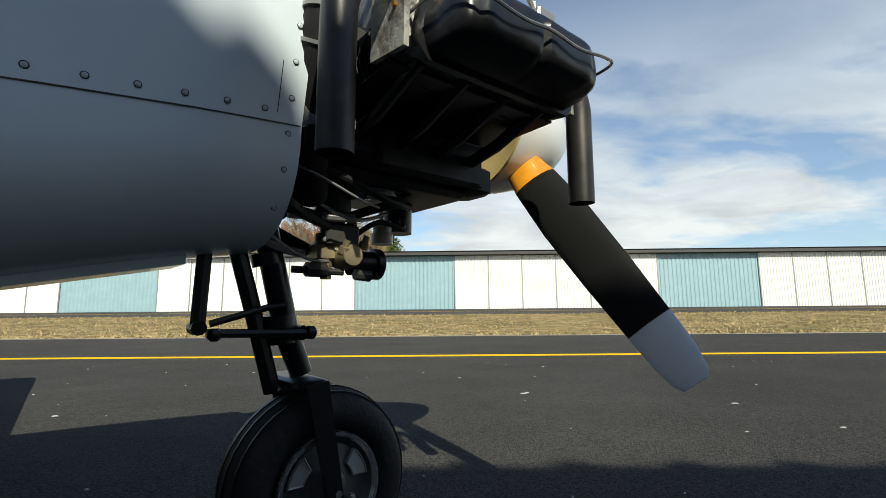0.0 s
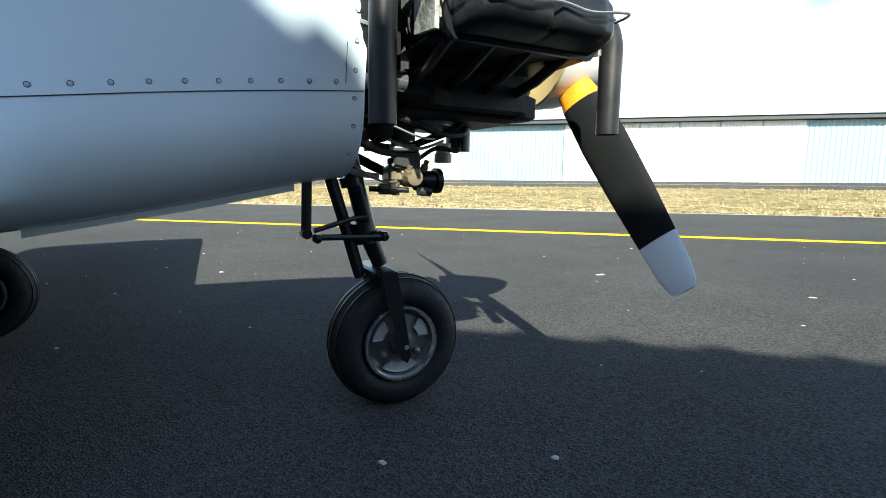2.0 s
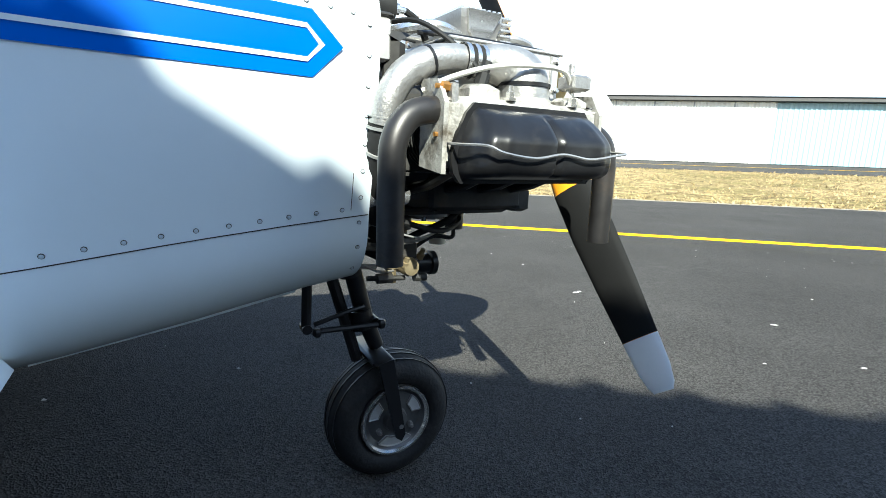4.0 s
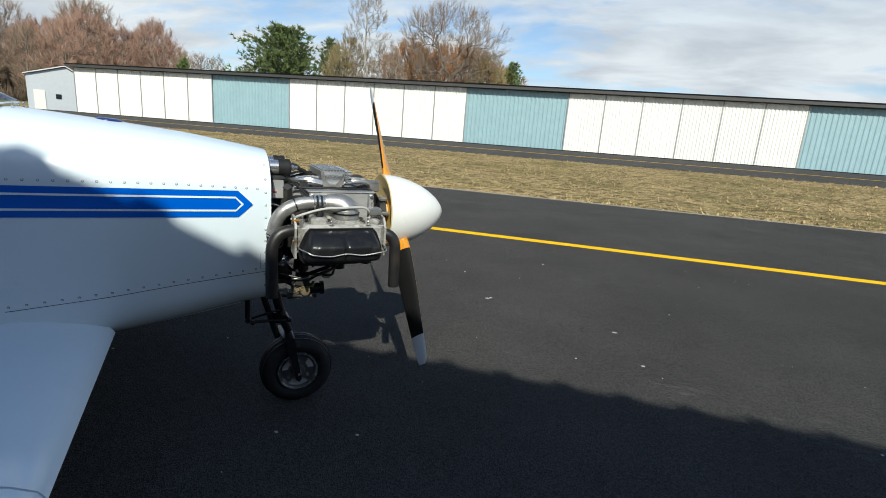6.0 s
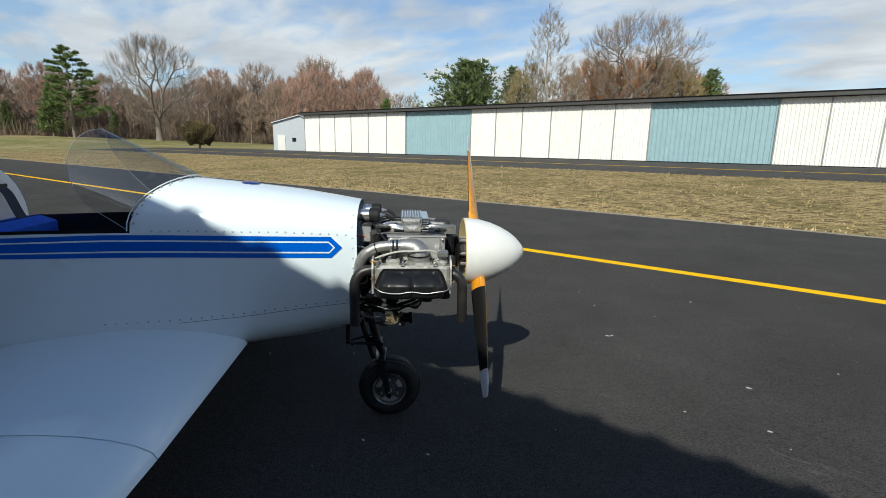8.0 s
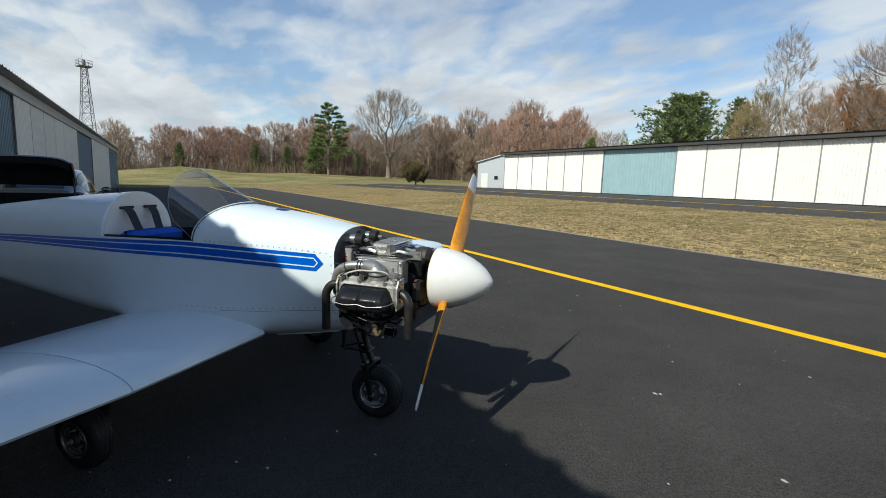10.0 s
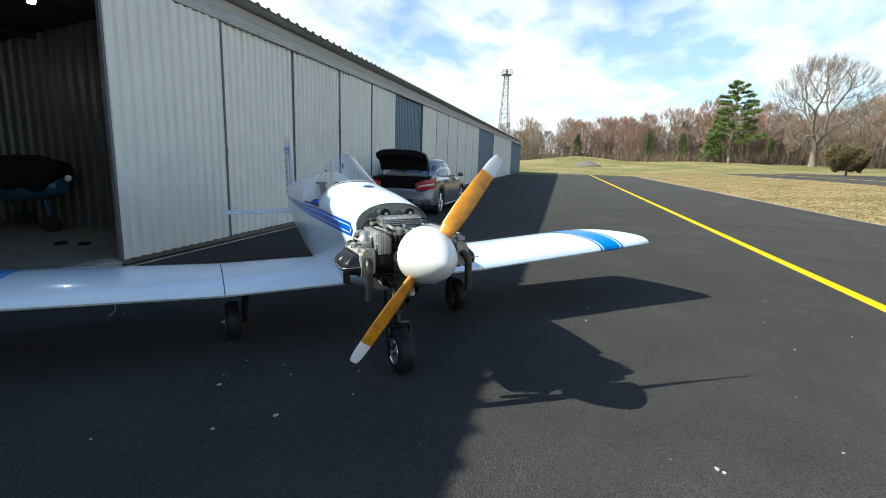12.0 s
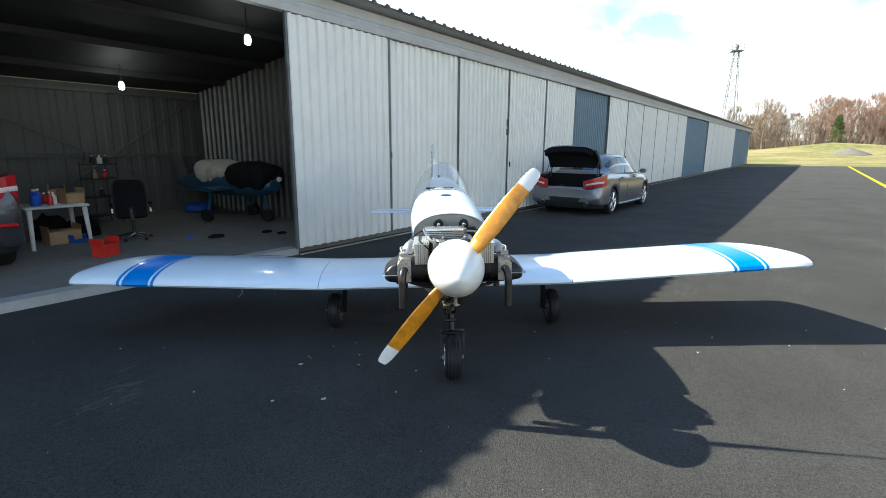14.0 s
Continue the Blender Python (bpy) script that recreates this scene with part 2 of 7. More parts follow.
def asphalt_mat():
    m = mat("asphalt", (0.073, 0.069, 0.065), 0.8, var=0.16, scale=1.1, spec=0.04)
    nt = m.node_tree
    b = nt.nodes["Principled BSDF"]
    b.inputs["Diffuse Roughness"].default_value = 0.4
    base = b.inputs["Base Color"].links[0].from_socket
    tc = [n for n in nt.nodes if n.type == "TEX_COORD"][0]
    # stone grains
    vor = nt.nodes.new("ShaderNodeTexVoronoi"); vor.inputs["Scale"].default_value = 230
    nt.links.new(tc.outputs["Object"], vor.inputs["Vector"])
    g = nt.nodes.new("ShaderNodeMapRange"); g.inputs[1].default_value, g.inputs[2].default_value, g.inputs[3].default_value, g.inputs[4].default_value = 0, 1, 0.5, 1.5
    sepc = nt.nodes.new("ShaderNodeSeparateColor")
    nt.links.new(vor.outputs["Color"], sepc.inputs[0]); nt.links.new(sepc.outputs[0], g.inputs[0])
    mul = nt.nodes.new("ShaderNodeMix"); mul.data_type, mul.blend_type = "RGBA", "MULTIPLY"; mul.inputs[0].default_value = 1
    nt.links.new(base, mul.inputs[6]); nt.links.new(g.outputs[0], mul.inputs[7])
    # pale scuffs drawn out along the taxiway
    mp = nt.nodes.new("ShaderNodeMapping"); mp.inputs["Scale"].default_value = (2.2, 7.0, 1)
    nt.links.new(tc.outputs["Object"], mp.inputs[0])
    sc = nt.nodes.new("ShaderNodeTexNoise"); sc.inputs["Scale"].default_value, sc.inputs["Detail"].default_value, sc.inputs["Roughness"].default_value = 3.0, 9, 0.75
    nt.links.new(mp.outputs[0], sc.inputs["Vector"])
    big = nt.nodes.new("ShaderNodeTexNoise"); big.inputs["Scale"].default_value = 0.8
    nt.links.new(tc.outputs["Object"], big.inputs["Vector"])
    mm = nt.nodes.new("ShaderNodeMath"); mm.operation = "MULTIPLY"
    nt.links.new(sc.outputs[0], mm.inputs[0])
    # a patch scraped harder, beside the parking spot
    mps = nt.nodes.new("ShaderNodeMapping"); mps.vector_type = "TEXTURE"
    mps.inputs["Location"].default_value, mps.inputs["Scale"].default_value = (1.35, 2.1, 0), (1.1, 0.4, 1)
    nt.links.new(tc.outputs["Object"], mps.inputs[0])
    sph = nt.nodes.new("ShaderNodeTexGradient"); sph.gradient_type = "SPHERICAL"
    nt.links.new(mps.outputs[0], sph.inputs[0])
    ad = nt.nodes.new("ShaderNodeMath"); ad.operation = "MULTIPLY_ADD"; ad.inputs[1].default_value = 0.34
    nt.links.new(sph.outputs[1], ad.inputs[0]); nt.links.new(big.outputs[0], ad.inputs[2])
    nt.links.new(ad.outputs[0], mm.inputs[1])
    rr = nt.nodes.new("ShaderNodeValToRGB"); rr.color_ramp.elements[0].position, rr.color_ramp.elements[1].position = 0.36, 0.5
    nt.links.new(mm.outputs[0], rr.inputs[0])
    mx = nt.nodes.new("ShaderNodeMix"); mx.data_type = "RGBA"; mx.inputs[7].default_value = (0.15, 0.145, 0.135, 1)
    nt.links.new(rr.outputs[0], mx.inputs[0]); nt.links.new(mul.outputs[2], mx.inputs[6]); nt.links.new(mx.outputs[2], b.inputs["Base Color"])
    bp = nt.nodes.new("ShaderNodeBump"); bp.inputs["Strength"].default_value, bp.inputs["Distance"].default_value = 1.0, 0.007
    mp2 = nt.nodes.new("ShaderNodeMapping"); mp2.inputs["Scale"].default_value = (0.7, 0.75, 1)
    nt.links.new(tc.outputs["Object"], mp2.inputs[0])
    rel = nt.nodes.new("ShaderNodeTexNoise"); rel.inputs["Scale"].default_value, rel.inputs["Detail"].default_value, rel.inputs["Roughness"].default_value = 85, 4, 0.65
    nt.links.new(mp2.outputs[0], rel.inputs["Vector"])
    hs = nt.nodes.new("ShaderNodeMath"); hs.operation = "MULTIPLY_ADD"; hs.inputs[1].default_value = 1.7
    nt.links.new(rel.outputs[0], hs.inputs[0]); nt.links.new(vor.outputs["Distance"], hs.inputs[2])
    nt.links.new(hs.outputs[0], bp.inputs["Height"]); nt.links.new(bp.outputs[0], b.inputs["Normal"])
    # lane-wide patches
    pn, pr = nt.nodes.new("ShaderNodeTexNoise"), nt.nodes.new("ShaderNodeMapRange")
    pn.inputs["Scale"].default_value, pn.inputs["Detail"].default_value = 0.35, 6
    nt.links.new(tc.outputs["Object"], pn.inputs["Vector"]); nt.links.new(pn.outputs[0], pr.inputs[0])
    pr.inputs[1].default_value, pr.inputs[2].default_value, pr.inputs[3].default_value, pr.inputs[4].default_value = 0.3, 0.7, 0.93, 1.07
    pm = nt.nodes.new("ShaderNodeMix"); pm.data_type, pm.blend_type = "RGBA", "MULTIPLY"; pm.inputs[0].default_value = 1
    nt.links.new(mx.outputs[2], pm.inputs[6]); nt.links.new(pr.outputs[0], pm.inputs[7]); nt.links.new(pm.outputs[2], b.inputs["Base Color"])
    return m


def grass_mat():
    m = mat("dry grass", (0.42, 0.315, 0.15), 0.95, var=0.55, scale=22, bump=1.0, bump_scale=60, spec=0.05, stain=(0.2, 0.175, 0.065), stain_at=0.53, stain_scale=0.4)
    nt = m.node_tree
    b = nt.nodes["Principled BSDF"]
    base = b.inputs["Base Color"].links[0].from_socket
    tc = [n for n in nt.nodes if n.type == "TEX_COORD"][0]
    # bare earth showing between the stalks
    n4, r4 = nt.nodes.new("ShaderNodeTexNoise"), nt.nodes.new("ShaderNodeValToRGB")
    n4.inputs["Scale"].default_value, n4.inputs["Detail"].default_value, n4.inputs["Roughness"].default_value = 7.0, 10, 0.8
    mp4 = nt.nodes.new("ShaderNodeMapping"); mp4.inputs["Scale"].default_value = (0.55, 1.2, 1)
    nt.links.new(tc.outputs["Object"], mp4.inputs[0]); nt.links.new(mp4.outputs[0], n4.inputs["Vector"])
    r4.color_ramp.elements[0].position, r4.color_ramp.elements[1].position = 0.49, 0.53
    nt.links.new(n4.outputs[0], r4.inputs[0])
    mx = nt.nodes.new("ShaderNodeMix"); mx.data_type = "RGBA"; mx.inputs[7].default_value = (0.115, 0.082, 0.042, 1)
    nt.links.new(r4.outputs[0], mx.inputs[0]); nt.links.new(base, mx.inputs[6]); nt.links.new(mx.outputs[2], b.inputs["Base Color"])
    return m


STRAW = mat("straw blades", (0.4, 0.3, 0.15), 0.9, var=0.4, scale=3, spec=0.1)
ASPHALT, GRASS = asphalt_mat(), grass_mat()
FIELD = mat("spring grass", (0.19, 0.18, 0.07), 0.95, var=0.4, scale=1.2, bump=0.9, bump_scale=10, spec=0.05, stain=(0.33, 0.26, 0.13), stain_at=0.52, stain_scale=0.11)
YELLOW = mat("yellow line paint", (0.92, 0.53, 0.0), 0.8, spec=0.12, var=0.1, scale=14, bump=0.4, bump_scale=150, stain=(0.4, 0.25, 0.04), stain_at=0.72, stain_scale=6)
CONCRETE = mat("concrete", (0.2, 0.185, 0.165), 0.9, var=0.15, scale=3, bump=0.3, stain=(0.15, 0.14, 0.13), stain_at=0.6)
WHITE_STEEL = mat("white painted steel", (0.8, 0.775, 0.71), 0.45, var=0.05, scale=2, piece=0.03, stain=(0.6, 0.57, 0.5), stain_at=0.72, stain_scale=0.9)
TEAL_STEEL = mat("teal painted steel", (0.3, 0.43, 0.46), 0.42, var=0.07, scale=2, piece=0.04)
BLUE_STEEL = mat("blue grey painted steel", (0.13, 0.21, 0.27), 0.42, var=0.07, scale=2, piece=0.04)
GALV = mat("galvanised steel", (0.34, 0.34, 0.33), 0.45, metal=0.5, var=0.15, scale=6)
DOOR_GAP = mat("weathered grey door edge", (0.13, 0.13, 0.13), 0.6, var=0.2, scale=4)
DARK_TRIM = mat("dark brown trim", (0.05, 0.047, 0.045), 0.6, var=0.2)
TAN_TRIM = mat("grey fascia", (0.42, 0.4, 0.37), 0.6, var=0.1, scale=3)
GREY_WALL = mat("grey sheet wall", (0.5, 0.52, 0.54), 0.5, var=0.05, scale=3)
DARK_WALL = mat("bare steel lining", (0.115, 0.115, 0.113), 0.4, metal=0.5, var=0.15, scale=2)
# Near black: the dimness of the roof space is put into this colour.
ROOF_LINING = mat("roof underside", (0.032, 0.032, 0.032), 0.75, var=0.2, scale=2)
GLASS_DARK = mat("dark window glass", (0.02, 0.025, 0.03), 0.05, var=0.1, spec=0.6)


# ---- ground ----
def smooth01(t):
    t = min(1.0, max(0.0, t))
    return t * t * (3 - 2 * t)


def zg(x, y):
    """Height of the land."""
    rise = 0.83 * min(1.0, max(0.0, (y - 10.6) / 20.0))
    west = 2.6 * smooth01((-x - 60) / 95.0) * (0.75 + 0.25 * smooth01((y + 40) / 120))
    mound = 1.7 * math.exp(-(((x + 112) / 10) ** 2 + ((y - 6) / 9) ** 2))
    return rise + west + mound


def apron(y):
    """The apron falls gently from the taxiway towards the hangar doors."""
    return min(0.0, max(-0.072, 0.012 * (y - 3.0)))


xs = [-4000, -1500, -600, -300, -220] + list(range(-180, -20, 6)) + list(range(-20, 32, 4)) + [40, 60, 90, 140, 250, 600, 1500, 4000]
ys = [-4000, -1500, -600, -250, -120, -70, -40, -20, -8, 0, 5] + [10.6 + 2.0 * i for i in range(11)] + [34, 38, 44, 52, 60, 70, 85, 105, 130, 160, 220, 400, 900, 2000, 4000]
gs = Shape()
gs.loft([[(x, y, zg(x, y) - (0.18 if y < 10 and x > -50 else 0.03)) for x in xs] for y in ys], closed=False)
solid("ground", gs, FIELD, "spring grass field with dry patches", "ground", "structure")

X0, X1 = -57.0, 90.0
near = Shape()
near.loft([[(x, y, apron(y) - 0.04 * smooth01((-x - 5) / 5) * smooth01((4 - y) / 4) if z else -0.3) for x in (X0, -30, -10, -9, -8, -7, -6, -5, 0, 10, 30, X1)] for y, z in ((-16, 0), (-16, 1), (-3.0, 1), (0, 1), (3, 1), (5.5, 1), (10.5, 1), (10.55, 0))], closed=False)
solid("pavement", near, ASPHALT, "fresh black asphalt taxiway with pale scuffs", "pavement", "structure", smooth=0)
FAR0, FAR1 = 22.6, 32.9
far = Shape()
far.loft([[(x, y, zg(-20, y) + 0.012 - d) for x in (-80, -30, 0, 30, X1)] for y, d in ((FAR0 - 0.05, 0.2), (FAR0, 0), (27, 0), (30.6, 0), (FAR1 + 10, 0), (FAR1 + 10, 0.2))], closed=False)
solid("pavement_far", far, ASPHALT, "black asphalt lane in front of the far hangars", "pavement", "structure", smooth=0)
ln = Shape()
for a, b in ((-57.0, 80.0),):
    ln.box((a, 5.422, -0.05), (b, 5.57, 0.004))
solid("line_marking", ln, YELLOW, "yellow painted taxiway centre line", "line marking", "structure", smooth=0)
ln = Shape()
ln.loft([[(x, y, zg(-20, y) + 0.016) for x in (-78, 85)] for y in (26.4, 26.55)], closed=False)
solid("line_marking", ln, YELLOW, "yellow painted line on the far lane", "line marking", "structure", smooth=0)

rng = random.Random(3)
# the strip of dry mown grass between the lanes
strip = Shape()
sx = [-120 + 3 * i for i in range(70)]
strip.loft([[(x, y + rng.uniform(-0.05, 0.05) * (y < 10.7 or y > 22), zg(-20, y) + (0.012 if 10.5 < y < 22.5 else -0.02) + rng.uniform(0, 0.02)) for x in sx] for y in (10.4, 10.54, 12, 15, 18, 21, 22.5, 22.7)], closed=False)
dust = Shape()
dust.loft([[(x, y + rng.uniform(-0.04, 0.04), 0.004 + 0.012 * (y > 10.42)) for x in [-57 + 1.5 * i for i in range(90)]] for y in (10.36, 10.5)], closed=False)
solid("verge", dust, mat("pale dusty grit", (0.28, 0.24, 0.18), 0.95, var=0.25, scale=9), "pale dusty grit along the asphalt edge", "verge", "structure")
solid("grass_strip", strip, GRASS, "strip of dry straw-coloured mown grass between taxiways", "grass", "stuff")
tuft = Shape()
for i in range(26000):
    x, y = rng.uniform(-45, 22), 10.45 + 12.1 * rng.random() ** 1.7
    z, h, a = zg(-20, y), rng.uniform(0.03, 0.085), rng.uniform(0, 6.28)
    w = rng.uniform(0.012, 0.04)
    dx, dy = w * math.cos(a), w * math.sin(a)
    lx, ly = rng.uniform(-0.07, 0.07), rng.uniform(-0.07, 0.07)
    tuft.add([(x - dx, y - dy, z), (x + dx, y + dy, z), (x + lx, y + ly, z + h)], [(0, 1, 2)])
solid("grass_tufts", tuft, STRAW, "short dry grass blades and tufts", "grass", "stuff", smooth=0)


# ---- sheet steel ----
def ribbed(x0, x1, z0, z1, y, pitch, depth, sign=1, flat=0.45):
    """Upright ribbed sheet in the plane y, ribs standing out towards sign * y."""
    s, prof = Shape(), []
    n = max(1, round((x1 - x0) / pitch))
    p = (x1 - x0) / n
    for i in range(n):
        a = x0 + i * p
        prof += [(a, 0), (a + p * flat, 0), (a + p * (flat + 0.12), depth), (a + p * 0.88, depth)]
    prof.append((x1, 0))
    s.loft([[(x, y + sign * d, z) for x, d in prof] for z in (z0, z1)], closed=False)
    s.add([(x0, y - sign * 0.03, z0), (x1, y - sign * 0.03, z0), (x1, y - sign * 0.03, z1), (x0, y - sign * 0.03, z1)], [(0, 1, 2, 3)])
    for xe in (x0, x1):
        s.box((xe - 0.012, min(y - sign * 0.03, y + sign * 0.012), z0), (xe + 0.012, max(y - sign * 0.03, y + sign * 0.012), z1))
    return s


# near hangar row, seen from its door side
NY = -2.96
hangar = thing("hangar", "long row of white steel hangars with sliding doors and one bay open", "hangar", kind="structure")
doors = [(-1.46, -3.49, WHITE_STEEL, 0.05)]
cuts = [-3.51, -5.57, -7.62, -9.61, -11.61]
doors += [(cuts[i], cuts[i + 1], WHITE_STEEL, 0.0) for i in range(4)]
doors.append((-11.61, -14.6, BLUE_STEEL, -0.06))
doors += [(-14.6 - 2.12 * i, -16.72 - 2.12 * i, WHITE_STEEL, 0.0) for i in range(6)]
doors.append((-27.32, -34.0, BLUE_STEEL, -0.06))
doors += [(-34.0 - 2.2 * i, -36.2 - 2.2 * i, WHITE_STEEL, 0.0) for i in range(6)]
doors.append((-47.2, -57.6, BLUE_STEEL, -0.06))
doors += [(57.0 - 2.2 * i, 54.8 - 2.2 * i, WHITE_STEEL, 0.0) for i in range(20)]
for a, b, m, dy in doors:
    d = part("door", ribbed(b + 0.02, a - 0.02, 0.03 if a > -7 else -0.01, 3.27, NY + dy, 0.165, 0.04), m, hangar, smooth=0)
    edge = Shape()
    for xe in (b + 0.012, a - 0.012):
        edge.box((xe - 0.018, NY + dy - 0.02, 0.02), (xe + 0.018, NY + dy + 0.026, 3.29))
    part("door_edge", edge, DOOR_GAP, d, smooth=0)
s = Shape()
s.box((-59.2, NY - 0.02, 3.28), (57, NY + 0.09, 3.37)).box((-59.2, NY - 0.02, 3.46), (57, NY + 0.05, 3.6))
part("door_track", s, TAN_TRIM, hangar, smooth=0)
s = Shape().box((-59.2, NY + 0.0, 3.372), (57, NY + 0.045, 3.458))
part("fascia", s, GALV, hangar, smooth=0)
RZ = lambda y: 3.685 + 0.14 * (y + 2.72)
roof = Shape()
prof = []
for i in range(int((57 + 59.6) / 0.3)):
    a = -59.6 + 0.3 * i
    prof += [(a, 0), (a + 0.17, 0), (a + 0.2, 0.035), (a + 0.27, 0.035)]
roof.loft([[(x, y, RZ(y) + d) for x, d in prof] for y in (-2.7, -9.3)], closed=False)
roof.loft([[(x, y, RZ(y) - 0.03) for x in (-59.6, 57)] for y in (-9.3, -2.71)], closed=False)
part("roof", roof, mat("roof steel", (0.45, 0.45, 0.44), 0.5, metal=0.1, var=0.15), hangar, smooth=0)
s = Shape()
s.box((-59.3, -9.3, 0), (-59.1, NY, 3.6)).box((56.8, -9.3, 0), (57, NY, 3.6))
part("end_wall", s, GREY_WALL, hangar, smooth=0)
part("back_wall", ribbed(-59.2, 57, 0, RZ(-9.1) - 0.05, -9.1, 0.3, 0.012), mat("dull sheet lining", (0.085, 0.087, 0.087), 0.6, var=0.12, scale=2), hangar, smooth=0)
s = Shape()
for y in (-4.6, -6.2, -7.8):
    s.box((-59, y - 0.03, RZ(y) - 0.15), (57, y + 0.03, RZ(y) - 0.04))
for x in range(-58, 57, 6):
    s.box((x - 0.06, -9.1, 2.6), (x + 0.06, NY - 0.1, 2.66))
# Rafters darkened like the ceiling, with the bay's shade in their colour.
part("rafters", s, mat("near black rafters", (0.02, 0.02, 0.02), 0.7), hangar, smooth=0)
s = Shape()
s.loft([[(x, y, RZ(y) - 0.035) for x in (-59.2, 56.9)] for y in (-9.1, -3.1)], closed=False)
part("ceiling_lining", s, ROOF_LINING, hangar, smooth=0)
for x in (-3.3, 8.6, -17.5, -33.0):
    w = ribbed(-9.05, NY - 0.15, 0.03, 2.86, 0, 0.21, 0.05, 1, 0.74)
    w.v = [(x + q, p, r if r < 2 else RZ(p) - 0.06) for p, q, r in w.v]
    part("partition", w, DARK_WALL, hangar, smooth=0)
s = Shape()
s.tube([(-3.2, -9.0, 2.6), (0.3, -9.0, 0.2)], 0.014, 6).tube([(-3.2, -9.0, 0.2), (1.6, -9.0, 2.6)], 0.014, 6).box((-0.87, -9.02, 1.28), (-0.81, -8.98, 1.4))
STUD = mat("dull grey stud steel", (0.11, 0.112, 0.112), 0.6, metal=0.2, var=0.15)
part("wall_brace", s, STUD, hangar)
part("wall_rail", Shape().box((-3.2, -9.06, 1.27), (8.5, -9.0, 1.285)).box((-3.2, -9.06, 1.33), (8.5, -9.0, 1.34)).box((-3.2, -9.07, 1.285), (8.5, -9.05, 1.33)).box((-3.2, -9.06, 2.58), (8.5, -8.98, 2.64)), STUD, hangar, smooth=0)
solid("floor", Shape().box((-59, -9.2, -0.1), (57, NY - 0.08, 0.025)), CONCRETE, "stained grey concrete hangar floor", "floor", "structure", smooth=0)
solid("trim", Shape().box((-1.5, NY - 0.18, -0.1), (8.5, NY + 0.03, 0.03)), mat("pale concrete lip", (0.38, 0.37, 0.345), 0.85, var=0.12), "pale concrete threshold strip", "threshold", "structure", smooth=0)
solid("trim", Shape().box((-59, NY + 0.055, -0.15), (-7.5, NY + 0.1, -0.096)).box((-7.5, NY + 0.055, -0.15), (-1.5, NY + 0.1, -0.056)), mat("weathered concrete nib", (0.33, 0.29, 0.23), 0.9, var=0.2, scale=6), "narrow concrete nib along the foot of the doors", "kerb", "structure", smooth=0)

# far hangar row
FY, FZ = 32.66, 0.83
far_hangar = thing("hangar", "long low hangar row with white and teal sliding doors", "hangar", kind="structure")
fx = [(-39.1, -25.75, 6, WHITE_STEEL), (-25.75, -19.1, 1, TEAL_STEEL), (-19.1, -5.8, 6, WHITE_STEEL), (-5.8, 0.86, 1, TEAL_STEEL), (0.86, 14.29, 6, WHITE_STEEL), (14.29, 20.95, 1, TEAL_STEEL), (20.95, 34.4, 6, WHITE_STEEL), (34.4, 41.0, 1, TEAL_STEEL), (41.0, 54.5, 6, WHITE_STEEL), (54.5, 61, 1, TEAL_STEEL)]
for a, b, n, m in fx:
    for i in range(n):
        p, q = a + (b - a) * i / n, a + (b - a) * (i + 1) / n
        part("door", ribbed(p + 0.03, q - 0.03, FZ + 0.06, FZ + 3.6, FY + (0.06 if m is TEAL_STEEL else 0), 0.28 if m is TEAL_STEEL else 0.2, 0.03, -1), m, far_hangar, smooth=0)
        if m is WHITE_STEEL or i == 0:
            part("door_edge", Shape().box((p - 0.035, FY - 0.045, FZ + 0.05), (p + 0.035, FY - 0.005, FZ + 3.6)), GALV, far_hangar, smooth=0)
s = Shape().box((-39.2, FY + 0.12, FZ - 0.2), (61, FY + 12, FZ + 3.7))
part("wall", s, DARK_TRIM, far_hangar, smooth=0)
s = Shape().box((-39.5, FY - 0.45, FZ + 3.63), (61.3, FY - 0.35, FZ + 3.87)).box((-39.2, FY - 0.35, FZ + 3.63), (61, FY + 0.2, FZ + 3.68))
part("fascia", s, DARK_TRIM, far_hangar, smooth=0)
s = Shape().loft([[(x, y, z) for x in (-39.6, 61.4)] for y, z in ((FY - 0.5, FZ + 3.88), (FY + 6, FZ + 4.3), (FY + 12.4, FZ + 3.88), (FY + 12.4, FZ + 3.82), (FY - 0.5, FZ + 3.84))], closed=False)
part("roof", s, DARK_TRIM, far_hangar, smooth=0)

# ---- the light aircraft ----
AIR_WHITE = mat("white aircraft paint", (0.75, 0.825, 0.865), 0.24, var=0.03, scale=3, coat=0.45, stain=(0.66, 0.67, 0.68), stain_at=0.68, stain_scale=2.5)
AIR_BLUE = mat("blue stripe paint", (0.002, 0.105, 0.56), 0.35, var=0.06, scale=5, coat=0.1)
# Same stripe blue, lightened: sun and sky on the wing are in the colour.
STRIPE_BLUE_LIT = mat("stripe blue lightened for sunlit wing", (0.0, 0.2, 0.62), 0.35, var=0.06, scale=5, coat=0.1)
AIR_NAVY = mat("navy stripe paint", (0.008, 0.025, 0.14), 0.3, var=0.08, scale=5, coat=0.3)
RUBBER = mat("black tyre rubber", (0.013, 0.013, 0.0135), 0.7, spec=0.35, var=0.25, scale=20, bump=0.25, bump_scale=90, stain=(0.035, 0.032, 0.03), stain_at=0.62, stain_scale=9)
BLACK_STEEL = mat("black painted steel", (0.011, 0.011, 0.012), 0.34, spec=0.4, var=0.25, scale=12)
BLACK_GLOSS = mat("glossy black enamel", (0.011, 0.011, 0.012), 0.3, var=0.25, scale=10, coat=0.05, spec=0.32, rvar=0.1, bump=0.06, bump_scale=25, stain=(0.03, 0.028, 0.026), stain_at=0.62, stain_scale=12)
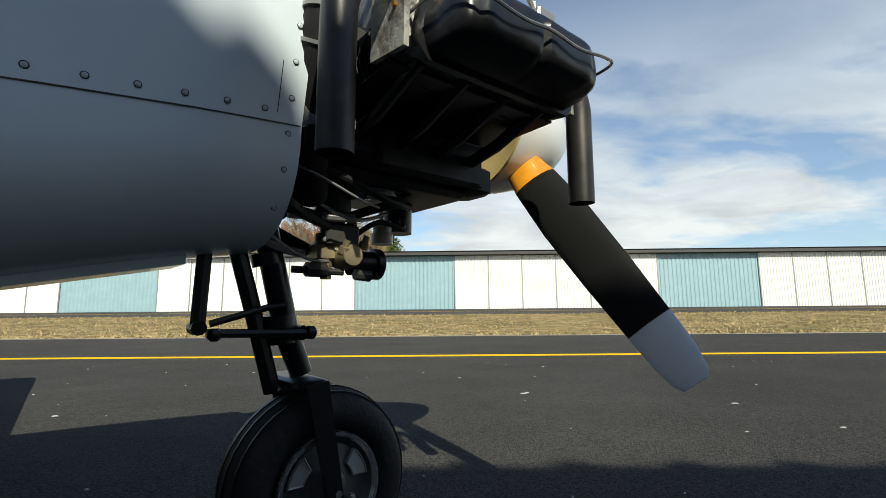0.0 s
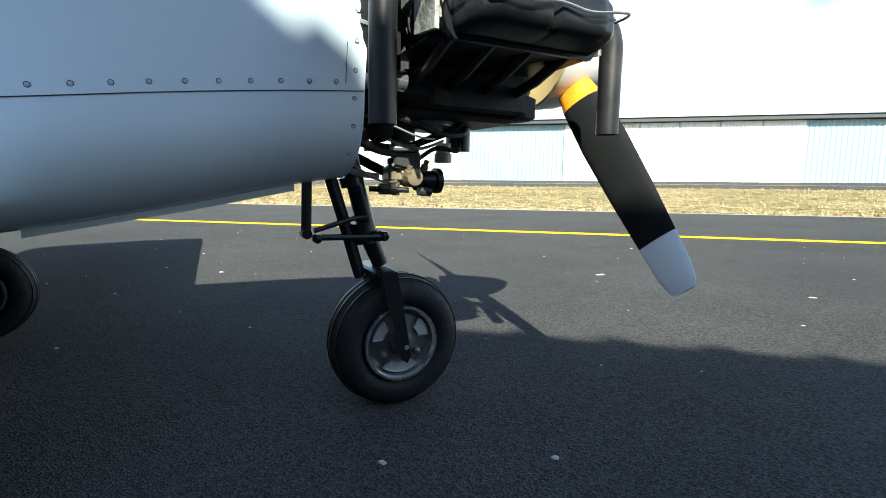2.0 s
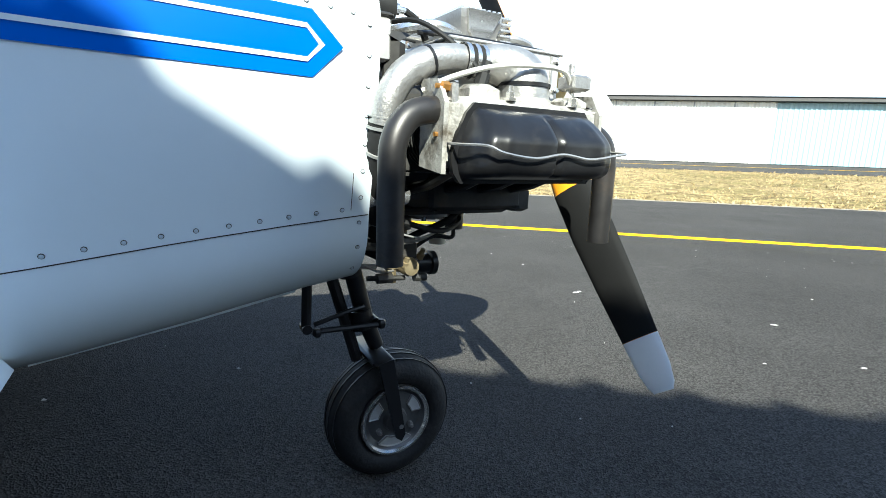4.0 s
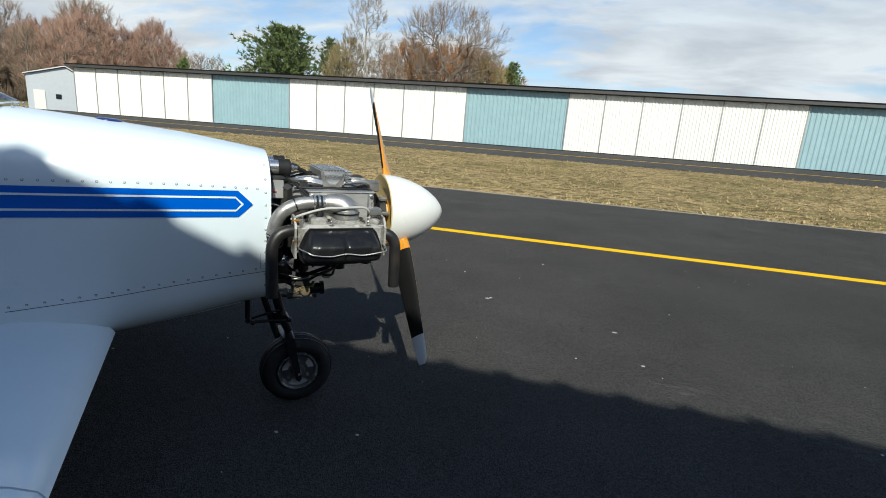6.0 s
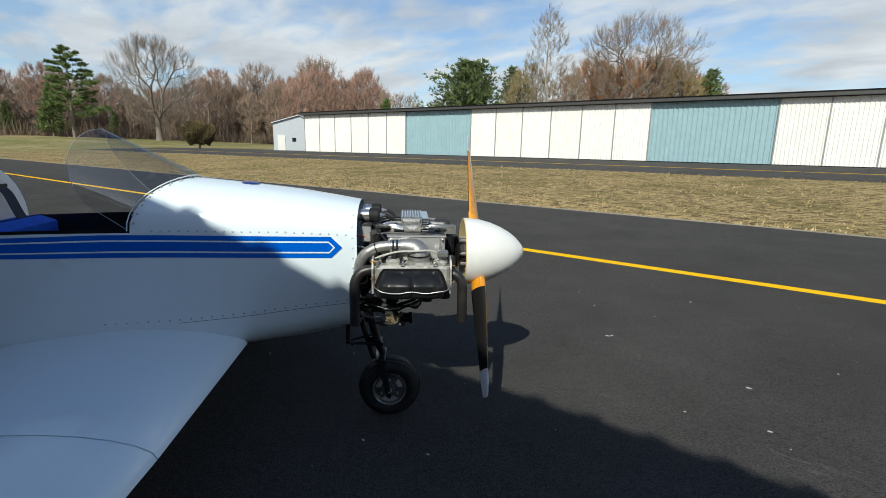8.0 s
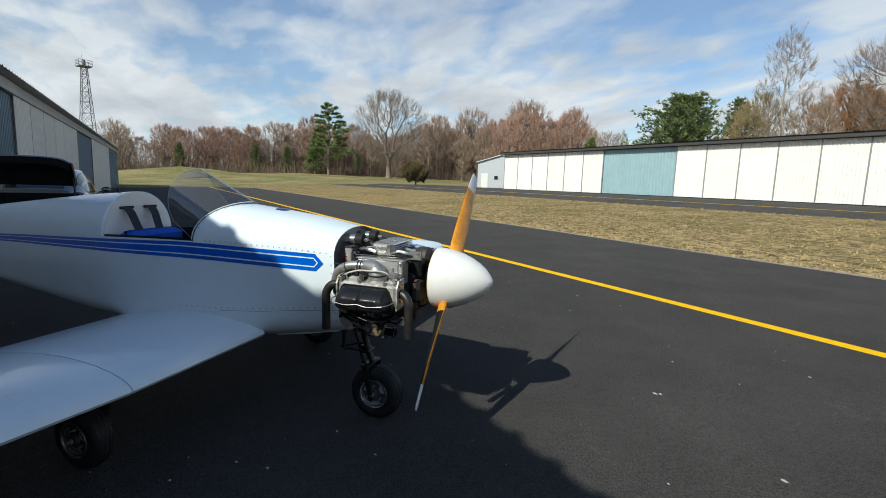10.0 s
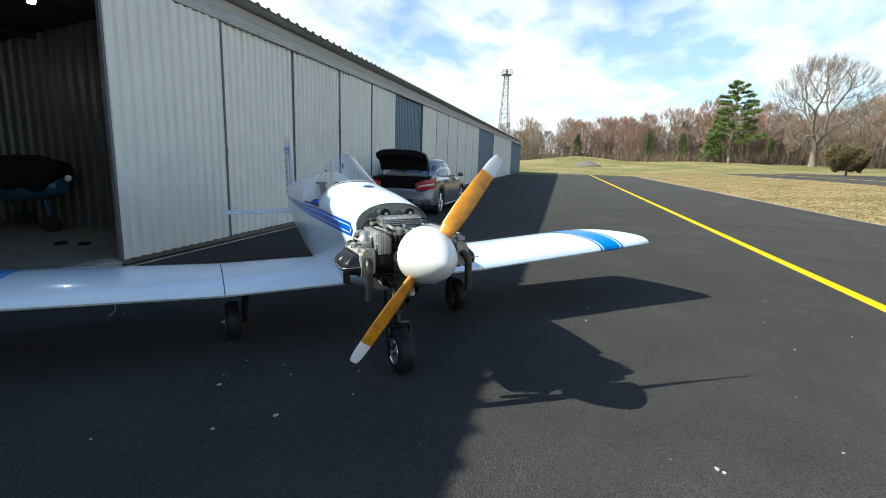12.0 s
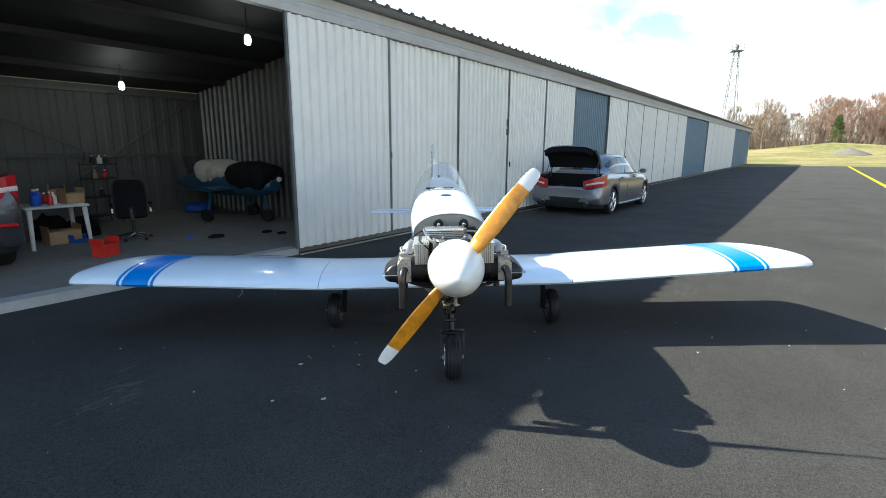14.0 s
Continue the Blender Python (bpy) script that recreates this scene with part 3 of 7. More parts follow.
SOOT = mat("heat dulled exhaust steel", (0.05, 0.047, 0.046), 0.42, metal=0.7, var=0.3, scale=10, rvar=0.15, stain=(0.1, 0.08, 0.065), stain_at=0.6, stain_scale=6)
ALU = mat("cast aluminium", (0.38, 0.37, 0.355), 0.42, metal=0.75, var=0.18, scale=30, rvar=0.12, bump=0.15, bump_scale=200, stain=(0.25, 0.23, 0.2), stain_at=0.63, stain_scale=14)
ALU_BRIGHT = mat("polished aluminium", (0.72, 0.71, 0.69), 0.24, metal=0.9, var=0.1, scale=12, rvar=0.1)
# Pale fill: brightness seen in the rim's openings, put into their colour.
RIM_WINDOW_LIT = mat("pale fill for light in rim windows", (0.62, 0.62, 0.61), 0.35, metal=0.55, var=0.15, scale=20)
RIM = mat("dull wheel alloy", (0.16, 0.16, 0.16), 0.38, metal=0.7, var=0.15, scale=25, stain=(0.2, 0.19, 0.18), stain_at=0.6, stain_scale=10)
HEAD = mat("pale weathered head casting", (0.42, 0.405, 0.37), 0.5, metal=0.35, var=0.25, scale=25, bump=0.2, bump_scale=150, stain=(0.1, 0.085, 0.065), stain_at=0.57, stain_scale=16)
IRON = mat("greasy cast iron", (0.05, 0.048, 0.045), 0.55, metal=0.4, var=0.3, scale=25, stain=(0.1, 0.075, 0.05), stain_at=0.62, stain_scale=12)
BRASS = mat("old carburettor casting", (0.31, 0.25, 0.15), 0.5, metal=0.6, var=0.2, scale=30, stain=(0.2, 0.15, 0.08), stain_at=0.6, stain_scale=18)
PROP_WOOD = mat("varnished orange wood", (0.62, 0.25, 0.012), 0.28, var=0.35, scale=14, coat=0.25)
PROP_TIP = mat("white prop tip paint", (0.8, 0.8, 0.8), 0.4, var=0.05)
BACKPLATE = mat("cream backplate", (0.62, 0.47, 0.2), 0.45, var=0.1, scale=8)
SEAT_BLUE = mat("blue seat cloth", (0.015, 0.09, 0.5), 0.85, var=0.2, scale=30, bump=0.4, bump_scale=300)
PANEL_GREY = mat("pale bulkhead sheet", (0.84, 0.81, 0.76), 0.5, var=0.06, scale=5)
STRAP = mat("dark webbing strap", (0.03, 0.032, 0.04), 0.8, var=0.2, scale=60)
RED_WIRE = mat("red wire", (0.5, 0.03, 0.02), 0.5)
HOSE = mat("rubber hose", (0.016, 0.016, 0.016), 0.65, spec=0.25, var=0.2, scale=40)
ORANGE_NUT = mat("copper nut", (0.6, 0.3, 0.08), 0.35, metal=0.8)
CLEAR = glass_mat("clear acrylic", (0.88, 0.9, 0.92), 0.1)

plane = thing("light_aircraft", "small white low-wing homebuilt aircraft with blue stripes and uncowled engine", "aircraft", pose(0.652, 1.505, -0.02, 1.0, 0, 40))

TAB = [  # x, half width, top, shoulder, chine, bottom, half width at chine
    (-0.485, 0.243, 1.095, 0.965, 0.663, 0.515, 0.200), (-0.60, 0.25, 1.115, 0.972, 0.653, 0.498, 0.208), (-0.77, 0.258, 1.142, 0.98, 0.634, 0.462, 0.216),
    (-0.98, 0.265, 1.165, 0.983, 0.606, 0.425, 0.225), (-1.25, 0.272, 1.19, 0.985, 0.58, 0.395, 0.23), (-1.7, 0.272, 1.225, 0.983, 0.56, 0.375, 0.23),
    (-2.05, 0.262, 1.25, 0.975, 0.565, 0.385, 0.225), (-2.6, 0.222, 1.212, 0.955, 0.6, 0.43, 0.19), (-3.2, 0.165, 1.155, 0.93, 0.64, 0.495, 0.14),
    (-3.8, 0.105, 1.095, 0.9, 0.675, 0.56, 0.09), (-4.2, 0.062, 1.05, 0.88, 0.695, 0.61, 0.052), (-4.5, 0.028, 1.0, 0.86, 0.705, 0.645, 0.024)]
TA = np.array(TAB)[::-1].copy()
sag = lambda x: -0.0175 * max(0.0, -x - 1.25)
for row in TA:
    row[2:6] += sag(row[0])


def body_at(x):
    return [float(np.interp(x, TA[:, 0], TA[:, k])) for k in range(1, 7)]


def half_section(x, k=9, top=True, upto=None):
    w, zt, zs, zc, zb, wc = body_at(x)
    pts = []
    for i in range(k + 1):
        a = math.pi / 2 * i / k
        pts.append((wc * math.sin(a) ** 0.8, zc - (zc - zb) * math.cos(a) ** 0.85 if i < k else zc))
    for i in range(1, 6):
        t = i / 5
        pts.append((wc + (w - wc) * math.sin(t * math.pi / 2), zc + (zs - zc) * t))
    if top:
        for i in range(1, k + 1):
            a = math.pi / 2 * i / k
            pts.append((w * math.cos(a) ** 0.9 if i < k else 0, zs + (zt - zs) * math.sin(a)))
    return pts


def skin_y(x, z):
    pts = half_section(x)
    ys_, zs_ = [p[0] for p in pts], [p[1] for p in pts]
    return float(np.interp(z, zs_, ys_))


def full_ring(x, top=True, grow=0.0):
    h = half_section(x, top=top)
    g = lambda p: (x, p[0] * (1 + grow), p[1])
    right = [g((-y, z)) for y, z in h]
    left = [g((y, z)) for y, z in reversed(h if not top else h[:-1])]
    return right + left[:-1]


def xrange(a, b, n):
    return [a + (b - a) * i / n for i in range(n + 1)]


s = Shape().loft([full_ring(x) for x in xrange(-0.485, -1.22, 8)])
s.loft([[(x, y * 0.985, z - 0.004 if z > 0.7 else z + 0.004) for x, y, z in full_ring(q)] for q in (-0.486, -0.6)])
part("forward_fuselage", s, AIR_WHITE, plane, "white riveted sheet metal nose section", smooth=40)


def open_ring(x, inset=0.0):
    """Cockpit tub section, open above the sill."""
    h = half_section(x, top=False)
    return [(x, -y + inset, z + inset) for y, z in reversed(h)] + [(x, y - inset, z + inset) for y, z in h[1:]]


s = Shape().loft([open_ring(x) for x in xrange(-1.22, -2.14, 9)], closed=False)
part("cockpit_side", s, AIR_WHITE, plane, smooth=40)
s = Shape().loft([open_ring(x, 0.012) for x in xrange(-1.22, -2.13, 9)], closed=False)
s.add([(x, y * 0.96, z) for x, y, z in open_ring(-1.225, 0.01)], [tuple(range(29))])
part("cockpit_lining", s, BLACK_STEEL, plane, smooth=40)
s = Shape().loft([full_ring(x) for x in xrange(-2.14, -4.5, 16)], caps=True)
part("aft_fuselage", s, AIR_WHITE, plane, smooth=40)
# raised cowl deck that ends in a slanted arch under the windscreen
s, rings = Shape(), []
for i in range(5):
    t = i / 4
    ring = []
    for j in range(19):
        a = math.pi * j / 18
        x = -1.215 - t * 0.17 * abs(math.cos(a)) ** 1.3
        w, zt, zs = body_at(x)[0:3]
        ring.append((x, -w * math.copysign(abs(math.cos(a)) ** 0.9, math.cos(a)), zs + (zt - zs) * math.sin(a)))
    rings.append(ring)
s.loft(rings, closed=False)
part("cowl_deck", s, AIR_WHITE, plane, smooth=40)
# windscreen
s, rings = Shape(), []
for i in range(7):
    t = i / 6
    ring = []
    for j in range(21):
        a = math.pi * j / 20
        c = abs(math.cos(a))
        x = -1.215 - 0.18 * c ** 1.3 - t * 0.38 * math.sin(a) ** 0.5
        w, zt, zs = body_at(-1.3)[0:3]
        ring.append((x, -math.copysign(c ** 0.9, math.cos(a)) * w * (1 - 0.3 * t * math.sin(a)), zs + 0.012 + (zt - zs) * math.sin(a) + t * 0.185 * math.sin(a) ** 0.6))
    rings.append(ring)
s.loft(rings, closed=False)
screen = part("windscreen", s, CLEAR, plane, "clear curved acrylic windscreen")
screen.visible_shadow = False
part("windscreen_strip", Shape().tube([(x, y * 1.0, z - 0.006) for x, y, z in rings[0]], 0.0025, 6), AIR_WHITE, plane)
part("windscreen_edge", Shape().tube(rings[-1], 0.0011, 5), mat("frosted acrylic edge", (0.3, 0.32, 0.33), 0.3), screen)
for x, y, z in rings[0][1:-1]:
    part("screen_screw", Shape().ball((x + 0.012, y * 1.0, z - 0.008), 0.0045, 5), ALU, screen)
# seat bulkhead with belts
w, zt, zs = body_at(-2.14)[0:3]
arch = [(-2.132, -w * 0.97 * math.copysign(abs(math.cos(math.pi * j / 24)) ** 0.9, math.cos(math.pi * j / 24)), zs - 0.07 + (zt - zs + 0.065) * math.sin(math.pi * j / 24) ** 0.95) for j in range(25)]
s = Shape().loft([arch, [(x - 0.01, y, z) for x, y, z in arch]], caps=True)
part("seat_bulkhead", s, PANEL_GREY, plane, "pale grey seat bulkhead with belt slots", smooth=30)
for y in (-0.085, 0.085):
    s = Shape().rbox((-2.131, y - 0.05, 1.118), (-2.122, y + 0.05, 1.134), 0.003)
    part("belt_slot", s, BLACK_STEEL, plane)
    s = Shape()
    line = spline([(-2.122, y, 1.124), (-2.09, y * 0.98, 1.09), (-2.05, y * 0.9, 1.0), (-1.99, y * 0.8, 0.9)], 4)
    s.loft([[(p.x, p.y - 0.028, p.z), (p.x, p.y + 0.028, p.z), (p.x + 0.004, p.y + 0.028, p.z), (p.x + 0.004, p.y - 0.028, p.z)] for p in line], caps=True)
    part("shoulder_strap", s, STRAP, plane)
s = Shape().rbox((-2.1, -0.21, 0.62), (-1.96, 0.21, 0.985), 0.03)
part("seat_back", s, SEAT_BLUE, plane, "blue cloth seat back")
part("instrument_panel", Shape().box((-1.235, -0.2, 0.8), (-1.228, 0.2, 1.06)), BLACK_STEEL, plane, smooth=0)
# firewall and seam line
s = Shape().loft([[(x + dx, y * 0.984, 0.78 + (z - 0.78) * 0.984) for x, y, z in full_ring(-0.53)] for dx in (0, -0.01)], caps=True)
part("firewall", s, mat("firewall sheet", (0.42, 0.42, 0.41), 0.45, metal=0.4, var=0.15, scale=10), plane, smooth=30)
for sgn in (-1, 1):
    s = Shape().tube([(x, sgn * (skin_y(x, body_at(x)[3]) + 0.0002), body_at(x)[3]) for x in xrange(-0.487, -1.25, 12)], 0.0011, 4)
    part("panel_seam", s, SOOT, plane)

    part("panel_seam", Shape().tube([(-0.519, sgn * (skin_y(-0.519, z) + 0.0002), z) for z in xrange(0.672, 0.735, 5)], 0.0006, 4), SOOT, plane)


heads, rings_ = Shape(), Shape()


def rivet(x, y, z):
    """A pop rivet: low head with a dark rim round it."""
    out = Vector((0, y, (z - 0.8) * 0.4)).normalized()
    heads.lathe([(-0.001, 0.0033), (0.0012, 0.0031), (0.0019, 0.0016)], (x, y, z), out, 8, caps=True)
    rings_.lathe([(-0.001, 0.0042), (0.0005, 0.0041), (0.0006, 0.003)], (x, y, z), out, 8)


for sgn in (-1, 1):
    for x in xrange(-0.535, -1.55, 23):
        z = body_at(x)[3] + 0.014
        rivet(x, sgn * skin_y(x, z), z)
    for x in xrange(-0.53, -1.3, 22):
        z = body_at(x)[2] + 0.006
        rivet(x, sgn * skin_y(x, z), z)
    for z in xrange(0.56, 1.05, 11):
        rivet(-0.503, sgn * skin_y(-0.503, z), z)
for i in range(1, 18):
    a = math.pi * i / 18
    x = -1.2 - 0.17 * abs(math.cos(a)) ** 1.3
    w, zt, zs = body_at(x)[0:3]
    rivet(x, -w * math.copysign(abs(math.cos(a)) ** 0.9, math.cos(a)), zs + (zt - zs) * math.sin(a) + 0.001)
tagged(part("rivets", heads, mat("painted rivet heads", (0.5, 0.56, 0.6), 0.35), plane), kind="stuff")
tagged(part("rivet_rims", rings_, SOOT, plane), kind="stuff")
part("fuel_cap", Shape().lathe([(0, 0.042), (0.008, 0.04), (0.012, 0.03), (0.012, 0.0005)], (-0.98, 0, 1.158), (0.08, 0, 1), 20, caps=True), AIR_NAVY, plane)
s = Shape().loft([[(x, -0.05, z - 0.01), (x, 0.05, z - 0.01), (x, 0.05, z + 0.01), (x, -0.05, z + 0.01)] for x, z in ((-0.58, 0.5), (-0.77, 0.462), (-1.0, 0.423))], caps=True)
part("belly_plate", s, AIR_WHITE, plane, smooth=0)


# side stripes
def band(lo, hi, tip_lo, tip_hi, off, side, x_tip, nose):
    """A stripe between fractions lo and hi of the side flash, ending in a pointed nose."""
    s, rings = Shape(), []
    for x in xrange(-4.47, x_tip, 40):
        c = float(np.interp(x, [-4.5, -3.0, -1.5, -0.55], [0.862, 0.905, 0.93, 0.921])) + sag(x)
        h = float(np.interp(x, [-4.5, -1.5, -0.55], [0.012, 0.047, 0.046]))
        rings.append([(x, side * (skin_y(x, c + f * h) + off), c + f * h) for f in (lo, (lo + hi) / 2, hi)])
    if nose:
        c, h = 0.921, 0.046
        rings.append([(x_tip + nose * (1 - abs(f)) if abs(f) <= 1 else x_tip, side * (skin_y(x_tip, c + f * h) + off), c + f * h) for f in (tip_lo, (tip_lo + tip_hi) / 2, tip_hi)])
    return s.loft(rings, closed=False)


for side in (-1, 1):
    stripe = part("side_stripe", band(-1, 1, -1, 1, 0.002, side, -0.592, 0.046), AIR_BLUE, plane, "blue arrow-ended side stripe")
    for lo, hi in ((0.42, 0.56), (-0.56, -0.42)):
        part("pinstripe", band(lo, hi, lo, hi, 0.0035, side, -0.600, 0), AIR_WHITE, stripe)
    c, h = 0.921, 0.046
    s = Shape()
    for f0, f1 in ((0.56, 0.0), (-0.56, 0.0)):
        p = [(-0.600, f0), (-0.574, f1), (-0.583, f1), (-0.600, f0 * 0.75)]
        s.add([(x, side * (skin_y(x, c + f * h) + 0.0035), c + f * h) for x, f in p], [(0, 1, 2, 3)])
    part("pinstripe", s, AIR_WHITE, stripe)


# wings
def foil(y, xle, ch, z, th, k=14):
    ring = []
    for i in range(2 * k):
        a = math.pi * i / k
        u = 0.5 + 0.5 * math.cos(a)
        t = 5 * th * (0.2969 * math.sqrt(u) - 0.126 * u - 0.3516 * u * u + 0.2843 * u ** 3 - 0.1036 * u ** 4)
        camber = 0.03 * 4 * u * (1 - u)
        ring.append((xle - ch * u, y, z + ch * (camber + (t if i < k else -t * 0.85) - 0.02 * u)))
    return ring


def wing_z(y, side=-1):
    return 0.462 + (0.046 * (y - 1.0) if y > 1.0 else 0)


def wing_le(y):
    return -0.985


CH, TH = 1.12, 0.118
OUT = [(y, wing_le(y) - d, c, t) for y, d, c, t in ((1.6, 0, CH, TH), (2.2, 0, CH, TH), (2.62, 0, CH, TH), (2.74, 0, 1.1, TH), (2.8, 0.0, 1.05, 0.122), (2.86, 0.002, 0.94, 0.128), (2.905, 0.003, 0.8, 0.14), (2.935, 0.006, 0.65, 0.16), (2.955, 0.012, 0.5, 0.185), (2.966, 0.024, 0.35, 0.2), (2.97, 0.045, 0.2, 0.14))]

for side in (-1, 1):
    seam = 0.995
    span = (lambda y: seam + (y - seam) * 0.943 if y > seam else y) if side < 0 else (lambda y: y)
    s = Shape().loft([foil(side * y, wing_le(y), CH, wing_z(y, side), TH) for y in (0.18, 0.5, seam - 0.003)], caps=True)
    part("wing_root", s, AIR_WHITE, plane, smooth=30)
    s = Shape().loft([foil(side * span(y), x, c, wing_z(y, side), t) for y, x, c, t in [(seam + 0.003, wing_le(seam), CH, TH)] + OUT], caps=True)
    wing = part("wing", s, AIR_WHITE, plane, "white outer wing panel with rounded tip", smooth=30)

    def strip_band(y0, y1, off):
        rr = []
        for y in xrange(y0, y1, 4):
            f = foil(side * span(y), wing_le(y) + off, CH + 1.5 * off, wing_z(y, side), TH + 1.6 * off)
            rr.append(f)
        return Shape().loft(rr)

    part("wing_stripe", strip_band(2.343, 2.545, 0.0025), STRIPE_BLUE_LIT, wing, "blue band across the wing", smooth=30)
    for a, b in ((2.302, 2.324), (2.565, 2.588)):
        part("pinstripe", strip_band(a, b, 0.0025), STRIPE_BLUE_LIT, wing, smooth=30)
    s = Shape().tube([(-1.84, side * 1.05, wing_z(1.05, side) + 0.052), (-1.89, side * span(2.6), wing_z(2.6, side) + 0.052)], 0.002, 4)
    part("aileron_gap", s, BLACK_STEEL, wing)
    # main wheels
    lz = 0.142 if side < 0 else 0.128
    wy = 0.945
    gear = part("main_gear_leg", Shape().tube([(-1.29, side * (wy - 0.12), 0.46), (-1.345, side * (wy - 0.09), 0.3), (-1.385, side * (wy - 0.08), lz)], [0.026, 0.024, 0.022], 10).tube([(-1.385, side * (wy - 0.1), lz), (-1.385, side * (wy + 0.05), lz)], 0.014, 8), BLACK_STEEL, plane, "black main gear leg")


# dull: darker rims for the main wheels, under-wing shade put into the metal
def wheel(parent, cx, cy, cz, w, dull):
    prof = []
    for i in range(15):
        a = -math.pi * 0.88 + 2 * math.pi * 0.88 * i / 14
        prof.append((w * 0.5 * math.sin(a) * (1.06 if abs(i - 7) > 4 else 1.0), 0.1145 + 0.0385 * math.cos(a)))
    prof = [(max(-w / 2, min(w / 2, d)), r) for d, r in prof]
    wh = part("wheel", Shape().lathe(prof, (cx, cy, cz), (0, 1, 0), 40), RUBBER, parent, "black ribbed tyre on a small alloy rim", smooth=50)
    grooves = Shape()
    for d in (-0.3, -0.1, 0.1, 0.3):
        r = 0.1145 + 0.0385 * math.cos(math.asin(d * 2 * 0.98)) + 0.001
        grooves.lathe([(d * w - 0.0022, r - 0.002), (d * w - 0.002, r + 0.0003), (d * w + 0.002, r + 0.0003), (d * w + 0.0022, r - 0.002)], (cx, cy, cz), (0, 1, 0), 40)
    part("tread_groove", grooves, BLACK_STEEL, wh)
    for q in (-1, 1):
        o = (cx, cy + q * w * 0.36, cz)
        s = Shape().lathe([(0.0, 0.086), (0.012, 0.086), (0.013, 0.081), (0.004, 0.076), (-0.004, 0.066), (0.002, 0.03), (0.016, 0.026), (0.02, 0.012), (0.02, 0.0004)], o, (0, q, 0), 36)
        rim = part("rim", s, IRON if dull else RIM, wh, "dull alloy rim with three pressed windows")
        part("rim_lip", Shape().lathe([(0.0125, 0.0865), (0.0155, 0.085), (0.0155, 0.08), (0.009, 0.076)], o, (0, q, 0), 36), RIM if dull else ALU_BRIGHT, wh)
        for k in range(3):
            a = 2 * math.pi * k / 3 - math.pi / 2
            wide, inner = (0.66, 0.045) if k == 0 else (0.36, 0.044)
            arc = [(a - wide + 2 * wide * j / 10, 0.0675) for j in range(11)] + [(a + wide * 0.75 - 1.5 * wide * j / 4, inner) for j in range(5)]
            pts = [(cx + r * math.cos(b), cy + q * (w * 0.36 + 0.0055), cz + r * math.sin(b)) for b, r in arc]
            part("rim_window", Shape().loft([pts, [(x, y - q * 0.006, z) for x, y, z in pts]], caps=True), RIM if dull else RIM_WINDOW_LIT, wh, smooth=30)
            part("window_edge", Shape().tube([(x, y + q * 0.0005, z) for x, y, z in pts + pts[:1]], 0.0016, 5), ALU, wh)
        s = [Shape() for k in range(4)]
        for k in range(3):
            a = 2 * math.pi * (k + 0.5) / 3 - math.pi / 2
            s[k].lathe([(0, 0.007), (0.01, 0.007), (0.011, 0.0035), (0.018, 0.0035)], (cx + 0.046 * math.cos(a), cy + q * (w * 0.36), cz + 0.046 * math.sin(a)), (0, q, 0), 6, caps=True)
        s[3].lathe([(0.012, 0.013), (0.03, 0.013), (0.034, 0.006), (0.042, 0.006)], o, (0, q, 0), 6, caps=True)
        parts("axle_nut", s, ALU, wh)
    return wh


wheel(plane, -0.355, 0.0, 0.151, 0.11, False)
for side in (-1, 1):
    wheel(plane, -1.385, side * 0.945, 0.152 if side < 0 else 0.138, 0.1, True)

# nose leg
s = Shape().tube([(-0.458, 0, 0.56), (-0.415, 0, 0.39), (-0.388, 0, 0.325)], [0.02, 0.02, 0.018], 12)
leg = part("nose_leg", s, BLACK_STEEL, plane, "black steel nose leg tubes")
s = Shape().tube([(-0.505, 0, 0.54), (-0.475, 0, 0.44), (-0.435, 0, 0.3)], 0.0135, 10)
part("brace_tube", s, BLACK_STEEL, leg)
for s in (Shape().tube([(-0.43, 0, 0.42), (-0.425, 0, 0.375)], 0.026, 12), Shape().tube([(-0.455, 0, 0.52), (-0.45, 0, 0.5)], 0.025, 12)):
    part("leg_collar", s, BLACK_STEEL, leg)
part("pivot_pin", Shape().tube([(-0.40, -0.03, 0.392), (-0.40, 0.03, 0.392)], 0.012, 8), BLACK_STEEL, leg)
s = Shape().rbox((-0.425, -0.08, 0.308), (-0.372, 0.08, 0.322), 0.004, pose(0, 0, 0))
fork = part("fork", s, BLACK_STEEL, plane, "black welded steel wheel fork")
for q in (-1, 1):
    m = pose(-0.398, q * 0.077, 0.318, 0, 0, 0)
    a, b = Vector((-0.395, q * 0.077, 0.318)), Vector((-0.356, q * 0.077, 0.128))
    u = (b - a).normalized()
    n = Vector((u.z, 0, -u.x))
    pts = [a - n * 0.018, a + n * 0.018, b + n * 0.012, b + u * 0.014, b - n * 0.012]
    s = Shape().loft([[p + Vector((0, d, 0)) for p in pts] for d in (-0.004, 0.004)], caps=True)
    part("fork_arm", s, BLACK_STEEL, fork)
s = Shape().tube([(-0.552, -0.03, 0.52), (-0.556, -0.03, 0.40)], 0.0105, 10).tube([(-0.556, -0.042, 0.403), (-0.556, -0.01, 0.403)], 0.0105, 10)
link = part("steering_arm", s, BLACK_STEEL, plane)
s = Shape().tube([(-0.54, -0.03, 0.408), (-0.46, -0.035, 0.432), (-0.43, -0.03, 0.435)], 0.0052, 8)
part("steering_rod", s, BLACK_STEEL, link)
s = Shape().tube([(-0.545, -0.035, 0.395), (-0.39, -0.04, 0.392)], 0.0065, 8).ball((-0.535, -0.04, 0.393), 0.0105, 6).ball((-0.392, -0.04, 0.393), 0.012, 6)
part("steering_rod", s, BLACK_STEEL, link)

